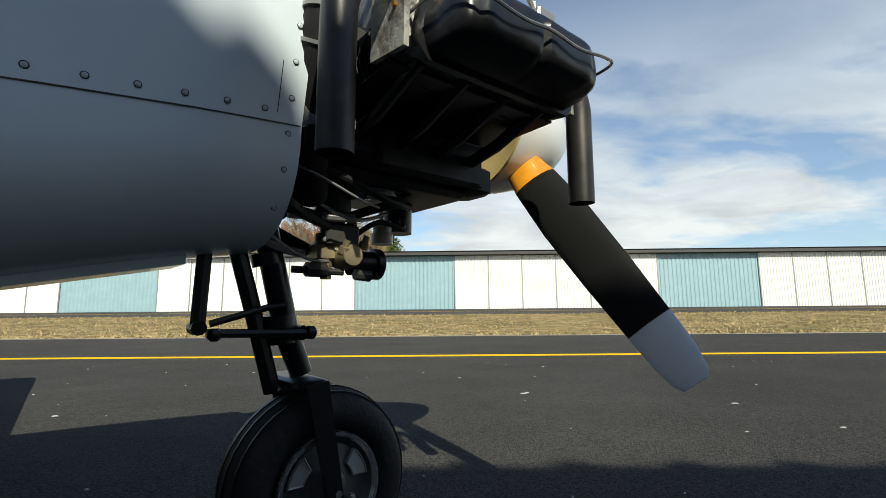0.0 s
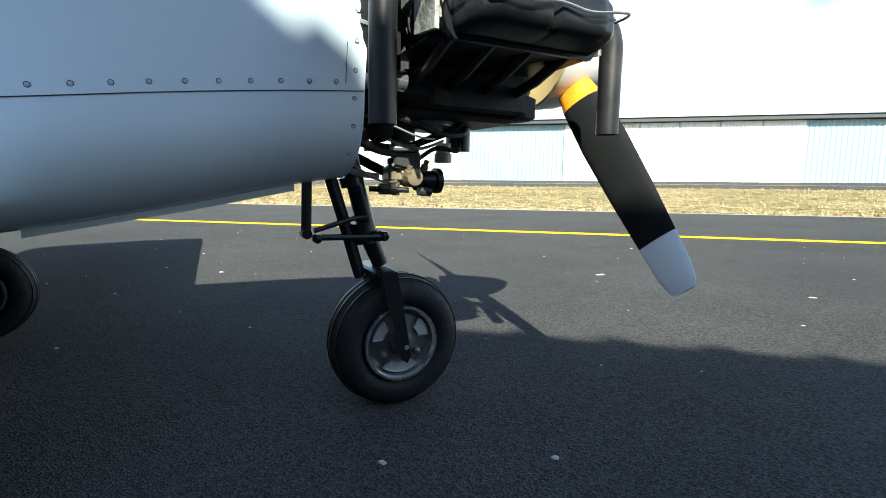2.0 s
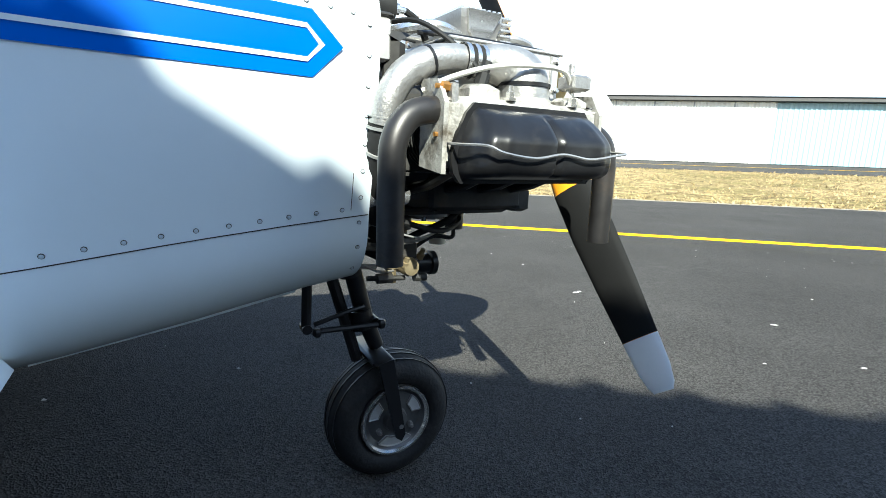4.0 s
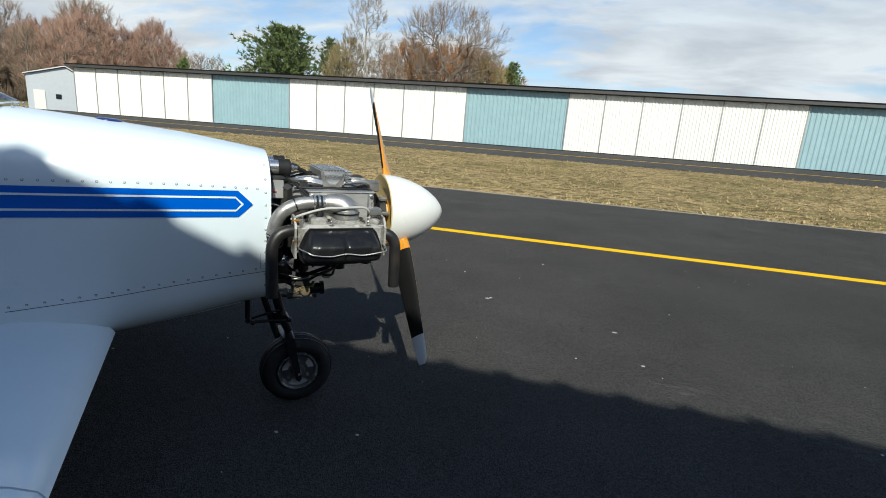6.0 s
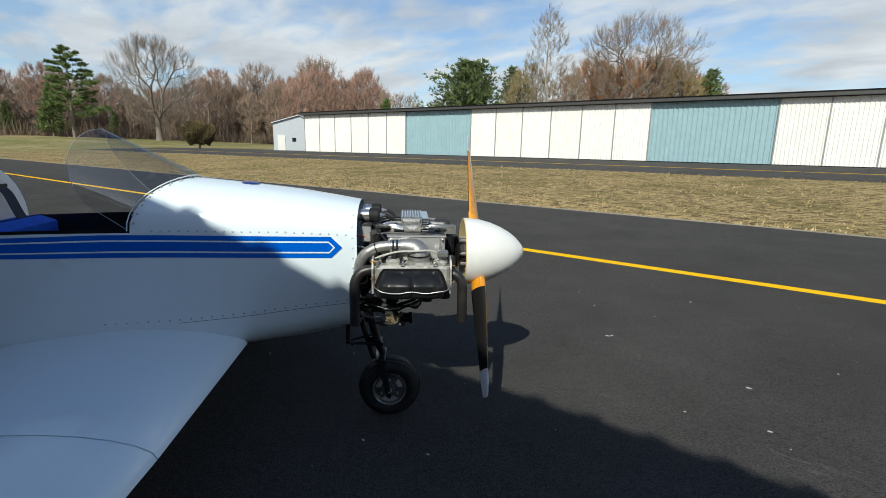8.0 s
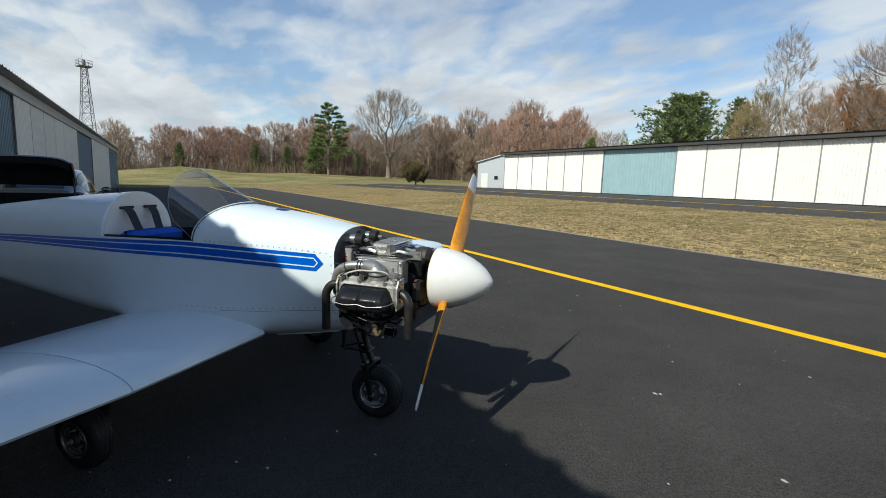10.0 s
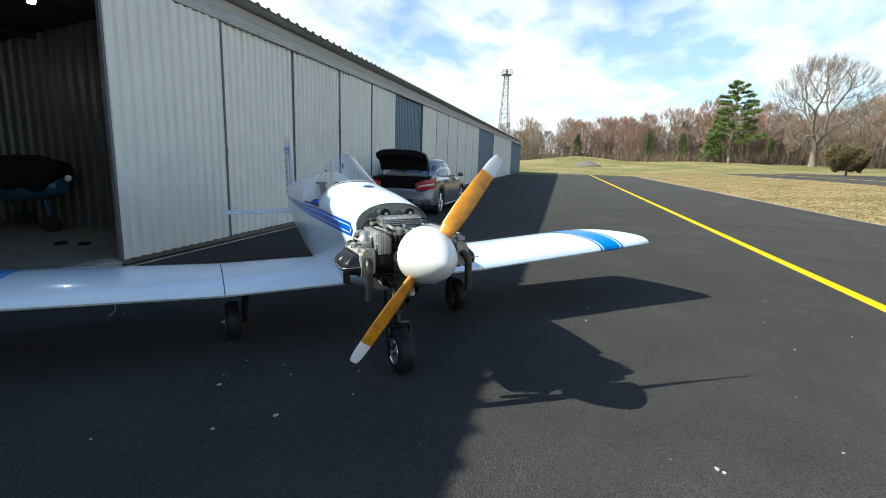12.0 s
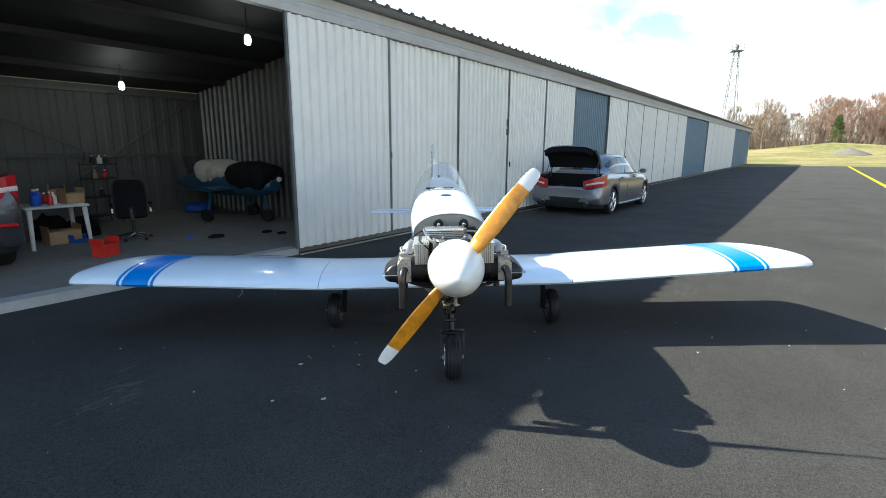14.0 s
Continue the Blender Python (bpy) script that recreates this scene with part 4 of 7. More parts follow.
# tail
s = Shape().loft([foil(y, -4.03 - 0.09 * abs(y), 0.34, 0.69, 0.07) for y in (-0.88, -0.6, 0, 0.6, 0.88)], caps=True)
part("stabiliser", s, AIR_WHITE, plane, smooth=30).location.z = sag(-4.4)
s = Shape().loft([[(x - 0.372, y, z) for x, y, z in foil(y, -4.03, 0.2, 0.688, 0.05)] for y in (-0.9, 0, 0.9)], caps=True)
part("elevator", s, AIR_WHITE, plane, smooth=30).location.z = sag(-4.4)


def fin_sym(z, xle, ch, th, k=10):
    ring = []
    for i in range(2 * k):
        u = 0.5 + 0.5 * math.cos(math.pi * i / k)
        t = 5 * th * ch * (0.2969 * math.sqrt(u) - 0.126 * u - 0.3516 * u * u + 0.2843 * u ** 3 - 0.1036 * u ** 4)
        ring.append((xle - ch * u, t if i < k else -t, z))
    return ring


s = Shape().loft([fin_sym(0.99, -4.0, 0.46, 0.07), fin_sym(1.08, -4.07, 0.42, 0.07), fin_sym(1.35, -4.2, 0.29, 0.07), fin_sym(1.6, -4.32, 0.17, 0.07), fin_sym(1.625, -4.34, 0.13, 0.03)], caps=True)
part("fin", s, AIR_WHITE, plane, smooth=30).location.z = sag(-4.4)
s = Shape().loft([fin_sym(0.68, -4.495, 0.19, 0.1), fin_sym(1.0, -4.47, 0.245, 0.09), fin_sym(1.6, -4.485, 0.235, 0.08), fin_sym(1.63, -4.495, 0.195, 0.03)], caps=True)
rud = part("rudder", s, AIR_WHITE, plane, smooth=30)
rud.location.z = sag(-4.4)
for sgn in (-1, 1):
    for z, h in ((1.52, 0.045), (1.455, 0.012), (1.435, 0.012)):
        part("rudder_stripe", Shape().box((-4.715, sgn * 0.012, z - h), (-4.335, sgn * 0.0135, z)), AIR_BLUE, rud, smooth=0)
    for i in range(6):
        part("registration_bar", Shape().box((-4.665, sgn * 0.0125, 1.315 - i * 0.085), (-4.612, sgn * 0.0165, 1.378 - i * 0.085)), AIR_NAVY, rud, smooth=0)
part("antenna_base", Shape().lathe([(0, 0.012), (0.03, 0.008), (0.035, 0.003)], (-2.3, 0, 1.21), (0, 0, 1), 8, caps=True), BLACK_STEEL, plane)
part("whip_antenna", Shape().tube([(-2.3, 0, 1.24), (-2.42, 0, 1.6)], 0.0009, 5), GALV, plane)
s = Shape().tube(spline([(-1.15, -1.63, 0.47), (-1.15, -1.63, 0.41), (-1.15, -1.64, 0.385), (-1.15, -1.67, 0.36)], 4), 0.004, 6)
part("tie_down_hook", s, GALV, plane)

# ---- propeller ----
prof = [(0.0, 0.160), (0.03, 0.159), (0.08, 0.152), (0.13, 0.138), (0.18, 0.117), (0.22, 0.094), (0.255, 0.067), (0.28, 0.039), (0.293, 0.018), (0.297, 0.002)]
s = Shape().lathe(prof, (0.0, 0, 0.853), (1, 0, 0), 48)
spinner = part("spinner", s, mat("white spinner enamel", (0.78, 0.77, 0.73), 0.3, var=0.04, scale=6, coat=0.3, stain=(0.6, 0.58, 0.53), stain_at=0.7, stain_scale=9), plane, "white rounded spinner with cream backplate", smooth=60)
s = Shape().lathe([(0.0, 0.158), (-0.006, 0.158), (-0.006, 0.155), (0.02, 0.1), (0.02, 0.04), (-0.05, 0.04), (-0.05, 0.001)], (0.002, 0, 0.853), (1, 0, 0), 48)
part("backplate", s, BACKPLATE, spinner)
s = [Shape() for k in range(6)]
for k in range(6):
    a = math.pi * k / 3
    s[k].lathe([(0, 0.009), (-0.03, 0.009), (-0.031, 0.004), (-0.045, 0.004)], (0.015, 0.065 * math.cos(a), 0.853 + 0.065 * math.sin(a)), (1, 0, 0), 6, caps=True)
parts("hub_bolt", s, ALU, spinner)
prop = part("propeller", Shape().lathe([(0.02, 0.001), (0.02, 0.055), (0.1, 0.055), (0.1, 0.001)], (0, 0, 0.853), (1, 0, 0), 24), PROP_WOOD, plane, "orange varnished wooden two-blade propeller with white tips")
PA = radians(39)
for q in (0, 1):
    d = Vector((0, -math.sin(PA), -math.cos(PA))) * (1 if q == 0 else -1)
    e = Vector((1, 0, 0)).cross(d)

    def blade_ring(r, ch, th, tw, k=8):
        ring = []
        for i in range(2 * k):
            a = math.pi * i / k
            u = 0.5 * math.cos(a)
            t = th * math.sin(a) * (1 - 0.35 * u)
            p = e * (u * ch) + Vector((1, 0, 0)) * t * 0.5
            cx, sx = math.cos(tw), -math.sin(tw)
            ue, ux = u * ch, t * 0.5
            ring.append(Vector((0.062, 0, 0.853)) + d * r + e * (ue * cx - ux * sx) + Vector((1, 0, 0)) * (ue * sx + ux * cx))
        return ring

    st = [(0.03, 0.05, 0.05, 0.75), (0.12, 0.075, 0.045, 0.7), (0.2, 0.096, 0.034, 0.58), (0.32, 0.104, 0.025, 0.44), (0.46, 0.096, 0.018, 0.33), (0.575, 0.084, 0.013, 0.27)]
    full = [blade_ring(*v) for v in st]
    blade = part("blade", Shape().loft(full[:3]).loft([r[:9] for r in full[2:]], closed=False), PROP_WOOD, prop, smooth=50)
    part("blade_back", Shape().loft([r[8:] + r[:1] for r in full[2:]], closed=False), mat("matt black blade back", (0.01, 0.01, 0.01), 0.7, spec=0.12), blade, "matt black rear face of the blade", smooth=50)
    st = [(0.576, 0.0845, 0.0135, 0.27), (0.64, 0.077, 0.011, 0.24), (0.675, 0.063, 0.009, 0.22), (0.69, 0.045, 0.006, 0.21)]
    part("blade_tip", Shape().loft([blade_ring(*v) for v in st], caps=True), PROP_TIP, prop, "white painted blade tip", smooth=50)

# ---- engine ----
SHEET_ALU = mat("brushed aluminium sheet", (0.56, 0.55, 0.53), 0.36, metal=0.6, var=0.08, scale=14, rvar=0.1, stain=(0.38, 0.36, 0.32), stain_at=0.66, stain_scale=9)
s = Shape().rbox((-0.40, -0.125, 0.66), (-0.075, 0.125, 0.9), 0.02).rbox((-0.38, -0.10, 0.642), (-0.10, 0.10, 0.665), 0.008)
s.rbox((-0.1, -0.09, 0.70), (-0.05, 0.09, 0.84), 0.015).lathe([(0, 0.07), (0.03, 0.065), (0.045, 0.045), (0.07, 0.04), (0.09, 0.055), (0.1, 0.055)], (-0.09, 0, 0.853), (1, 0, 0), 24, caps=True)
s.rbox((-0.44, -0.17, 0.68), (-0.4, 0.17, 0.98), 0.02)
engine = part("engine", s, IRON, plane, "greasy flat four engine with black valve covers")
part("oil_plate", Shape().lathe([(0, 0.065), (-0.012, 0.065), (-0.012, 0.05), (-0.02, 0.048), (-0.02, 0.001)], (-0.27, 0, 0.644), (0, 0, 1), 24), ALU, engine)
s = [Shape() for k in range(6)]
for k in range(6):
    a = math.pi * k / 3
    s[k].lathe([(0, 0.006), (-0.012, 0.006)], (-0.27 + 0.055 * math.cos(a), 0.055 * math.sin(a), 0.634), (0, 0, 1), 6, caps=True)
parts("plate_bolt", s, ALU_BRIGHT, engine)
for q in (-1, 1):
    for cx in (-0.325, -0.17):
        prof = [(0.12, 0.05)]
        for i in range(10):
            y = 0.135 + i * 0.0135
            prof += [(y, 0.05), (y, 0.068), (y + 0.004, 0.068), (y + 0.004, 0.05)]
        prof.append((0.28, 0.05))
        part("cylinder", Shape().lathe(prof, (cx, 0, 0.805), (0, q, 0), 24), IRON, engine, "finned dark iron cylinder barrel", smooth=30)
    # head with fins
    s = Shape().rbox((-0.405, min(q * 0.27, q * 0.335), 0.75), (-0.095, max(q * 0.27, q * 0.335), 0.862), 0.012)
    s.rbox((-0.36, min(q * 0.255, q * 0.318), 0.855), (-0.3, max(q * 0.255, q * 0.318), 0.885), 0.008).rbox((-0.16, min(q * 0.26, q * 0.318), 0.855), (-0.105, max(q * 0.26, q * 0.318), 0.88), 0.008)
    part("cylinder_head", s, HEAD, engine, "pale cast aluminium cylinder head", smooth=30)
    for i in range(6):
        z = 0.762 + i * 0.018
        s = Shape().rbox((-0.412, min(q * 0.265, q * 0.322), z), (-0.088, max(q * 0.265, q * 0.322), z + 0.006), 0.002)
        part("head_fin", s, HEAD, engine, smooth=30)
    # pressed valve cover, narrower at the top, with two lobes and a spring clip
    s, rows_ = Shape(), []

    def cover_width(v):
        return 1 - 0.2 * max(0.0, (v + 0.3) / 1.3) ** 1.4 - 0.06 * max(0.0, (-v - 0.4) / 0.6) ** 2

    for j in range(17):
        v = -1 + 2 * j / 16
        row = []
        for i in range(37):
            u = -1 + 2 * i / 36
            edge = max(0.0, 1 - abs(u) ** 9) ** 0.5
            slope = min(1.0, max(0.0, (1.0 - v) / 0.85)) ** 0.5 if v > -0.3 else max(0.0, 1 - ((-0.3 - v) / 0.7) ** 4.5) ** 0.5
            lobe = 1 - 0.12 * math.exp(-(u / 0.035) ** 2) - 0.06 * math.exp(-((abs(u) - 0.78) / 0.05) ** 2) - 0.03 * math.exp(-((abs(u) - 0.5) / 0.2) ** 2)
            row.append((-0.2545 + 0.1425 * u * cover_width(v), q * (0.34 + 0.077 * edge * slope * lobe), 0.79 + 0.056 * v))
        rows_.append(row)
    s.loft(rows_, closed=False)
    rim_ = []
    for j in range(9):
        v = -1 + 2 * j / 8
        rim_.append((1.06 * 0.1425 * cover_width(v) * (1 if abs(v) < 0.9 else 0.95), 0.79 + 0.062 * v))
    ring = [(-0.2545 + w_, z_) for w_, z_ in rim_] + [(-0.2545 - w_, z_) for w_, z_ in reversed(rim_)]
    s.loft([[(a, q * 0.332, b) for a, b in ring], [(a, q * 0.343, b) for a, b in ring]], caps=True)
    cover = part("valve_cover", s, BLACK_GLOSS, engine, "glossy black pressed steel valve cover", smooth=40)
    bail = spline([(-0.405, q * 0.30, 0.79), (-0.407, q * 0.37, 0.788), (-0.39, q * 0.415, 0.787), (-0.367, q * 0.425, 0.778), (-0.31, q * 0.426, 0.772), (-0.255, q * 0.424, 0.779), (-0.2, q * 0.426, 0.773), (-0.145, q * 0.427, 0.78), (-0.112, q * 0.418, 0.784), (-0.098, q * 0.37, 0.786), (-0.098, q * 0.3, 0.79)], 5)
    part("spring_clip", Shape().tube(bail, 0.0023, 6), ALU, cover)
    for x in (-0.418, -0.093):
        pts = [(q * 0.255, 0.75), (q * 0.332, 0.742), (q * 0.334, 0.85), (q * 0.31, 0.885), (q * 0.255, 0.89)]
        part("head_plate", Shape().loft([[(x, a, b) for a, b in pts], [(x + 0.008, a, b) for a, b in pts]], caps=True), HEAD, engine, smooth=20)
    # push rod tubes under the barrels
    for px in (-0.37, -0.29, -0.21, -0.13):
        part("pushrod_tube", Shape().tube([(px, q * 0.125, 0.7), (px, q * 0.2, 0.715), (px, q * 0.3, 0.752)], 0.011, 10), BLACK_STEEL, engine)
    part("air_baffle", Shape().loft([[(x, q * 0.14, 0.735), (x, q * 0.29, 0.74), (x, q * 0.292, 0.742), (x, q * 0.14, 0.738)] for x in (-0.41, -0.09)], caps=True), BLACK_STEEL, engine, smooth=0)
    # exhaust stubs
    rear = spline([(-0.395, q * 0.3, 0.838), (-0.43, q * 0.303, 0.838), (-0.465, q * 0.306, 0.825), (-0.487, q * 0.309, 0.79), (-0.491, q * 0.309, 0.74), (-0.491, q * 0.309, 0.598)], 5)
    front = spline([(-0.10, q * 0.29, 0.82), (-0.07, q * 0.297, 0.818), (-0.047, q * 0.303, 0.80), (-0.037, q * 0.306, 0.77), (-0.036, q * 0.306, 0.73), (-0.034, q * 0.306, 0.608)], 5)
    for line in (rear, front):
        s = Shape().tube(line, 0.0215, 16, caps=False)
        s.tube(line[-3:], 0.0195, 16, caps=False)
        pipe = part("exhaust_pipe", s, SOOT, engine, "bare steel exhaust stub with open end")
        x = line[0].x
        part("flange", Shape().rbox((x - 0.006, line[0].y - 0.03, line[0].z - 0.045), (x + 0.006, line[0].y + 0.03, line[0].z + 0.045), 0.004), ALU, pipe)
        o = -1 if line is rear else 1
        for dz in (-0.036, 0.036):
            s = Shape().lathe([(0, 0.008), (0.012, 0.008), (0.013, 0.004), (0.022, 0.004)], (x + o * 0.006, line[0].y + q * 0.014, line[0].z + dz), (o, 0, 0), 6, caps=True)
            part("flange_nut", s, ORANGE_NUT, pipe)
    # intake elbow, pipe and hose
    elbow = part("intake_elbow", Shape().tube(spline([(-0.312, q * 0.25, 0.929), (-0.275, q * 0.252, 0.929), (-0.24, q * 0.258, 0.922), (-0.224, q * 0.266, 0.9), (-0.222, q * 0.27, 0.852)], 5), [0.025 + 0.022 * min(1, i / 14) for i in range(21)], 20), ALU, engine, "cast aluminium intake elbow on a round flange")
    part("flange", Shape().lathe([(0, 0.058), (0.011, 0.058), (0.014, 0.05), (0.02, 0.049)], (-0.222, q * 0.27, 0.852), (0, 0, 1), 24, caps=True), HEAD, elbow)
    part("band", Shape().lathe([(0, 0.0485), (0.006, 0.0485)], (-0.222, q * 0.269, 0.892), (0, 0, 1), 24), BLACK_STEEL, elbow)
    ip = spline([(-0.308, q * 0.25, 0.929), (-0.36, q * 0.25, 0.928), (-0.41, q * 0.25, 0.917), (-0.45, q * 0.248, 0.89), (-0.471, q * 0.244, 0.85), (-0.476, q * 0.238, 0.815)], 5)
    intake = part("intake_pipe", Shape().tube(ip, 0.0245, 16), ALU, engine, "dull aluminium intake pipe")
    hose_line = spline([(-0.472, q * 0.236, 0.83), (-0.472, q * 0.226, 0.79), (-0.468, q * 0.2, 0.745), (-0.455, q * 0.15, 0.68), (-0.41, q * 0.06, 0.61)], 6)
    part("intake_hose", Shape().tube(hose_line, [0.0275 + 0.0016 * (i % 2) for i in range(len(hose_line))], 14), HOSE, intake, "black corrugated rubber hose")
    for k_ in (0, 3, 8):
        part("hose_clamp", Shape().tube([hose_line[k_], hose_line[k_].lerp(hose_line[k_ + 1], 0.6)], 0.031, 16), GALV, intake)
    part("rubber_sleeve", Shape().tube([(-0.302, q * 0.25, 0.929), (-0.342, q * 0.25, 0.927)], 0.0275, 18), HOSE, intake)
    for a in (-0.306, -0.322, -0.338):
        part("hose_clamp", Shape().lathe([(-0.004, 0.0285), (-0.004, 0.03), (0.004, 0.03), (0.004, 0.0285)], (a, q * 0.25, 0.928), (1, 0, 0), 18), ALU_BRIGHT, intake)
    part("cable_tie", Shape().tube([ip[9], ip[9].lerp(ip[10], 0.5)], 0.0255, 14), BLACK_STEEL, intake)
    # engine mount spacer and cooling plate
    part("mount_spacer", Shape().tube([(-0.53, q * 0.17, 0.695), (-0.43, q * 0.17, 0.695)], 0.024, 16).tube([(-0.445, q * 0.17, 0.695), (-0.40, q * 0.165, 0.692)], 0.019, 12), ALU_BRIGHT, engine)
    box_ = Shape().rbox((-0.352, min(q * 0.15, q * 0.232), 0.845), (-0.108, max(q * 0.15, q * 0.232), 0.966), 0.003)
    box_.rbox((-0.358, min(q * 0.146, q * 0.237), 0.964), (-0.102, max(q * 0.146, q * 0.237), 0.969), 0.0015)
    part("cooling_plate", box_, SHEET_ALU, engine, "folded pale aluminium air box over the cylinders", smooth=20)
    part("box_seam", Shape().rbox((-0.132, min(q * 0.23, q * 0.2345), 0.85), (-0.126, max(q * 0.23, q * 0.2345), 0.963), 0.001), ALU, engine, smooth=20)
    for i in range(6):
        y = q * (0.155 + 0.011 * i)
        part("cooling_fin", Shape().box((-0.122, y - 0.002, 0.79), (-0.108, y + 0.002, 0.975)), IRON, engine, smooth=0)
    # fastenings and rubber on the air box and head
    for x, z in ((-0.34, 0.952), (-0.118, 0.952), (-0.118, 0.9)):
        part("plate_bolt", Shape().lathe([(0, 0.007), (0.004, 0.007), (0.005, 0.0045), (0.012, 0.0045)], (x, q * 0.231, z), (0, q, 0), 8, caps=True), ALU_BRIGHT, engine)
    part("fuel_line", Shape().tube(spline([(-0.4, q * 0.2, 0.972), (-0.34, q * 0.2, 0.976), (-0.2, q * 0.205, 0.975), (-0.12, q * 0.19, 0.973), (-0.095, q * 0.15, 0.94)], 5), 0.0042, 8), BLACK_STEEL, engine)
    for x, y in ((-0.385, 0.285), (-0.29, 0.325), (-0.155, 0.325), (-0.105, 0.285)):
        part("head_nut", Shape().lathe([(0, 0.011), (0.004, 0.011), (0.004, 0.008), (0.014, 0.008), (0.015, 0.004), (0.024, 0.004)], (x, q * y, 0.861), (0, 0, 1), 6, caps=True), ALU_BRIGHT, engine, smooth=20)
    # leads and small hoses
    part("spark_lead", Shape().tube(spline([(-0.42, q * 0.262, 0.87), (-0.38, q * 0.285, 0.893), (-0.31, q * 0.3, 0.915), (-0.24, q * 0.318, 0.922), (-0.17, q * 0.312, 0.922), (-0.14, q * 0.3, 0.9), (-0.142, q * 0.295, 0.878)], 6), 0.0045, 7), mat("pale ignition lead", (0.45, 0.44, 0.4), 0.5), engine)
    part("spark_lead", Shape().tube(spline([(-0.43, q * 0.07, 1.0), (-0.40, q * 0.2, 0.99), (-0.34, q * 0.27, 0.93), (-0.32, q * 0.285, 0.89)], 6), 0.0045, 7), HOSE, engine)
    part("spark_boot", Shape().lathe([(0, 0.012), (0.03, 0.012), (0.032, 0.009), (0.05, 0.009)], (-0.33, q * 0.29, 0.875), (0.3, 0, 1), 8, caps=True), HOSE, engine)
    s = Shape().lathe([(0, 0.011), (0.02, 0.011), (0.022, 0.006), (0.04, 0.006)], (-0.13, q * 0.29, 0.9), (0, 0, 1), 8, caps=True)
    s.rbox((-0.145, min(q * 0.27, q * 0.315), 0.893), (-0.1, max(q * 0.27, q * 0.315), 0.92), 0.004)
    part("head_fitting", s, ALU, engine)
# top of the engine
CY, CW = -0.05, 0.118
s = Shape().loft([[(x0, CY - w_, z), (x1, CY - w_, z), (x1, CY + w_, z), (x0, CY + w_, z)] for x0, x1, w_, z in ((-0.28, -0.215, CW - 0.03, 0.962), (-0.285, -0.21, CW - 0.02, 0.98), (-0.298, -0.206, CW, 1.02), (-0.298, -0.206, CW, 1.035))], caps=True)
cooler = part("oil_cooler", s, ALU, engine, "finned cast aluminium cooler on top of the engine", smooth=20)
for i in range(6):
    z = 0.978 + 0.0105 * i
    part("cooler_fin", Shape().rbox((-0.205, CY - CW * 0.95, z), (-0.176, CY + CW * 0.95, z + 0.0045), 0.0015), ALU_BRIGHT, engine, smooth=20)
for i in range(8):
    x = -0.294 + 0.0118 * i
    part("cooler_fin", Shape().box((x, CY - CW * 0.97, 1.033), (x + 0.005, CY + CW * 0.97, 1.041)), ALU_BRIGHT, engine, smooth=0)
for q in (-1, 1):
    pts = [(-0.29, 1.033), (-0.214, 1.033), (-0.226, 1.0), (-0.24, 0.985), (-0.262, 0.985), (-0.278, 1.0)]
    part("cooler_end", Shape().loft([[(x, CY + q * (CW + (z - 1.02) * 0.45), z) for x, z in pts], [(x, CY + q * (CW + 0.008 + (z - 1.02) * 0.45), z) for x, z in pts]], caps=True), ALU_BRIGHT, engine, smooth=20)
part("cooler_pipe", Shape().tube(spline([(-0.29, CY - 0.1, 0.99), (-0.34, CY - 0.1, 1.0), (-0.4, CY - 0.06, 0.99), (-0.44, -0.02, 0.97)], 4), 0.011, 8), ALU_BRIGHT, engine)
part("cooler_pipe", Shape().tube(spline([(-0.21, CY - 0.09, 0.99), (-0.16, CY - 0.1, 1.0), (-0.11, CY - 0.09, 0.99), (-0.09, -0.09, 0.96)], 4), 0.009, 8), ALU, engine)
# accessories between case and propeller
part("alternator", Shape().lathe([(0, 0.05), (0.01, 0.056), (0.06, 0.056), (0.075, 0.045), (0.085, 0.02)], (-0.14, 0.06, 0.945), (1, 0, 0), 20, caps=True), IRON, engine)
part("pump_body", Shape().rbox((-0.13, -0.115, 0.86), (-0.055, -0.03, 0.955), 0.012), BLACK_STEEL, engine)
part("pump_bracket", Shape().rbox((-0.12, -0.125, 0.955), (-0.05, -0.105, 1.0), 0.004).rbox((-0.175, -0.125, 0.985), (-0.05, -0.115, 0.993), 0.002), ALU, engine)
part("pump_cap", Shape().lathe([(0, 0.02), (0.012, 0.02), (0.014, 0.014), (0.03, 0.012)], (-0.085, -0.07, 0.955), (0, 0, 1), 12, caps=True), ALU_BRIGHT, engine)
parts("front_housing", [Shape().rbox((-0.1, -0.15, 0.74), (-0.05, -0.05, 0.86), 0.015), Shape().rbox((-0.1, 0.05, 0.74), (-0.05, 0.15, 0.86), 0.015)], IRON, engine)
part("pulley", Shape().lathe([(0, 0.075), (0.006, 0.078), (0.012, 0.068), (0.018, 0.078), (0.024, 0.075)], (-0.05, 0, 0.853), (1, 0, 0), 28, caps=True), BLACK_STEEL, engine)
for k in range(5):
    part("small_hose", Shape().tube(spline([(-0.4, -0.1 + 0.05 * k, 0.99), (-0.33, -0.09 + 0.04 * k, 1.005 + 0.006 * (k % 2)), (-0.2, -0.11 + 0.05 * k, 0.992), (-0.11, -0.08 + 0.04 * k, 0.965)], 5), 0.0045, 6), HOSE if k % 2 else ALU, engine)
s = Shape().rbox((-0.33, -0.12, 0.9), (-0.14, 0.12, 0.985), 0.01).rbox((-0.29, -0.05, 0.98), (-0.22, 0.05, 1.025), 0.006)
part("top_housing", s, ALU, engine)
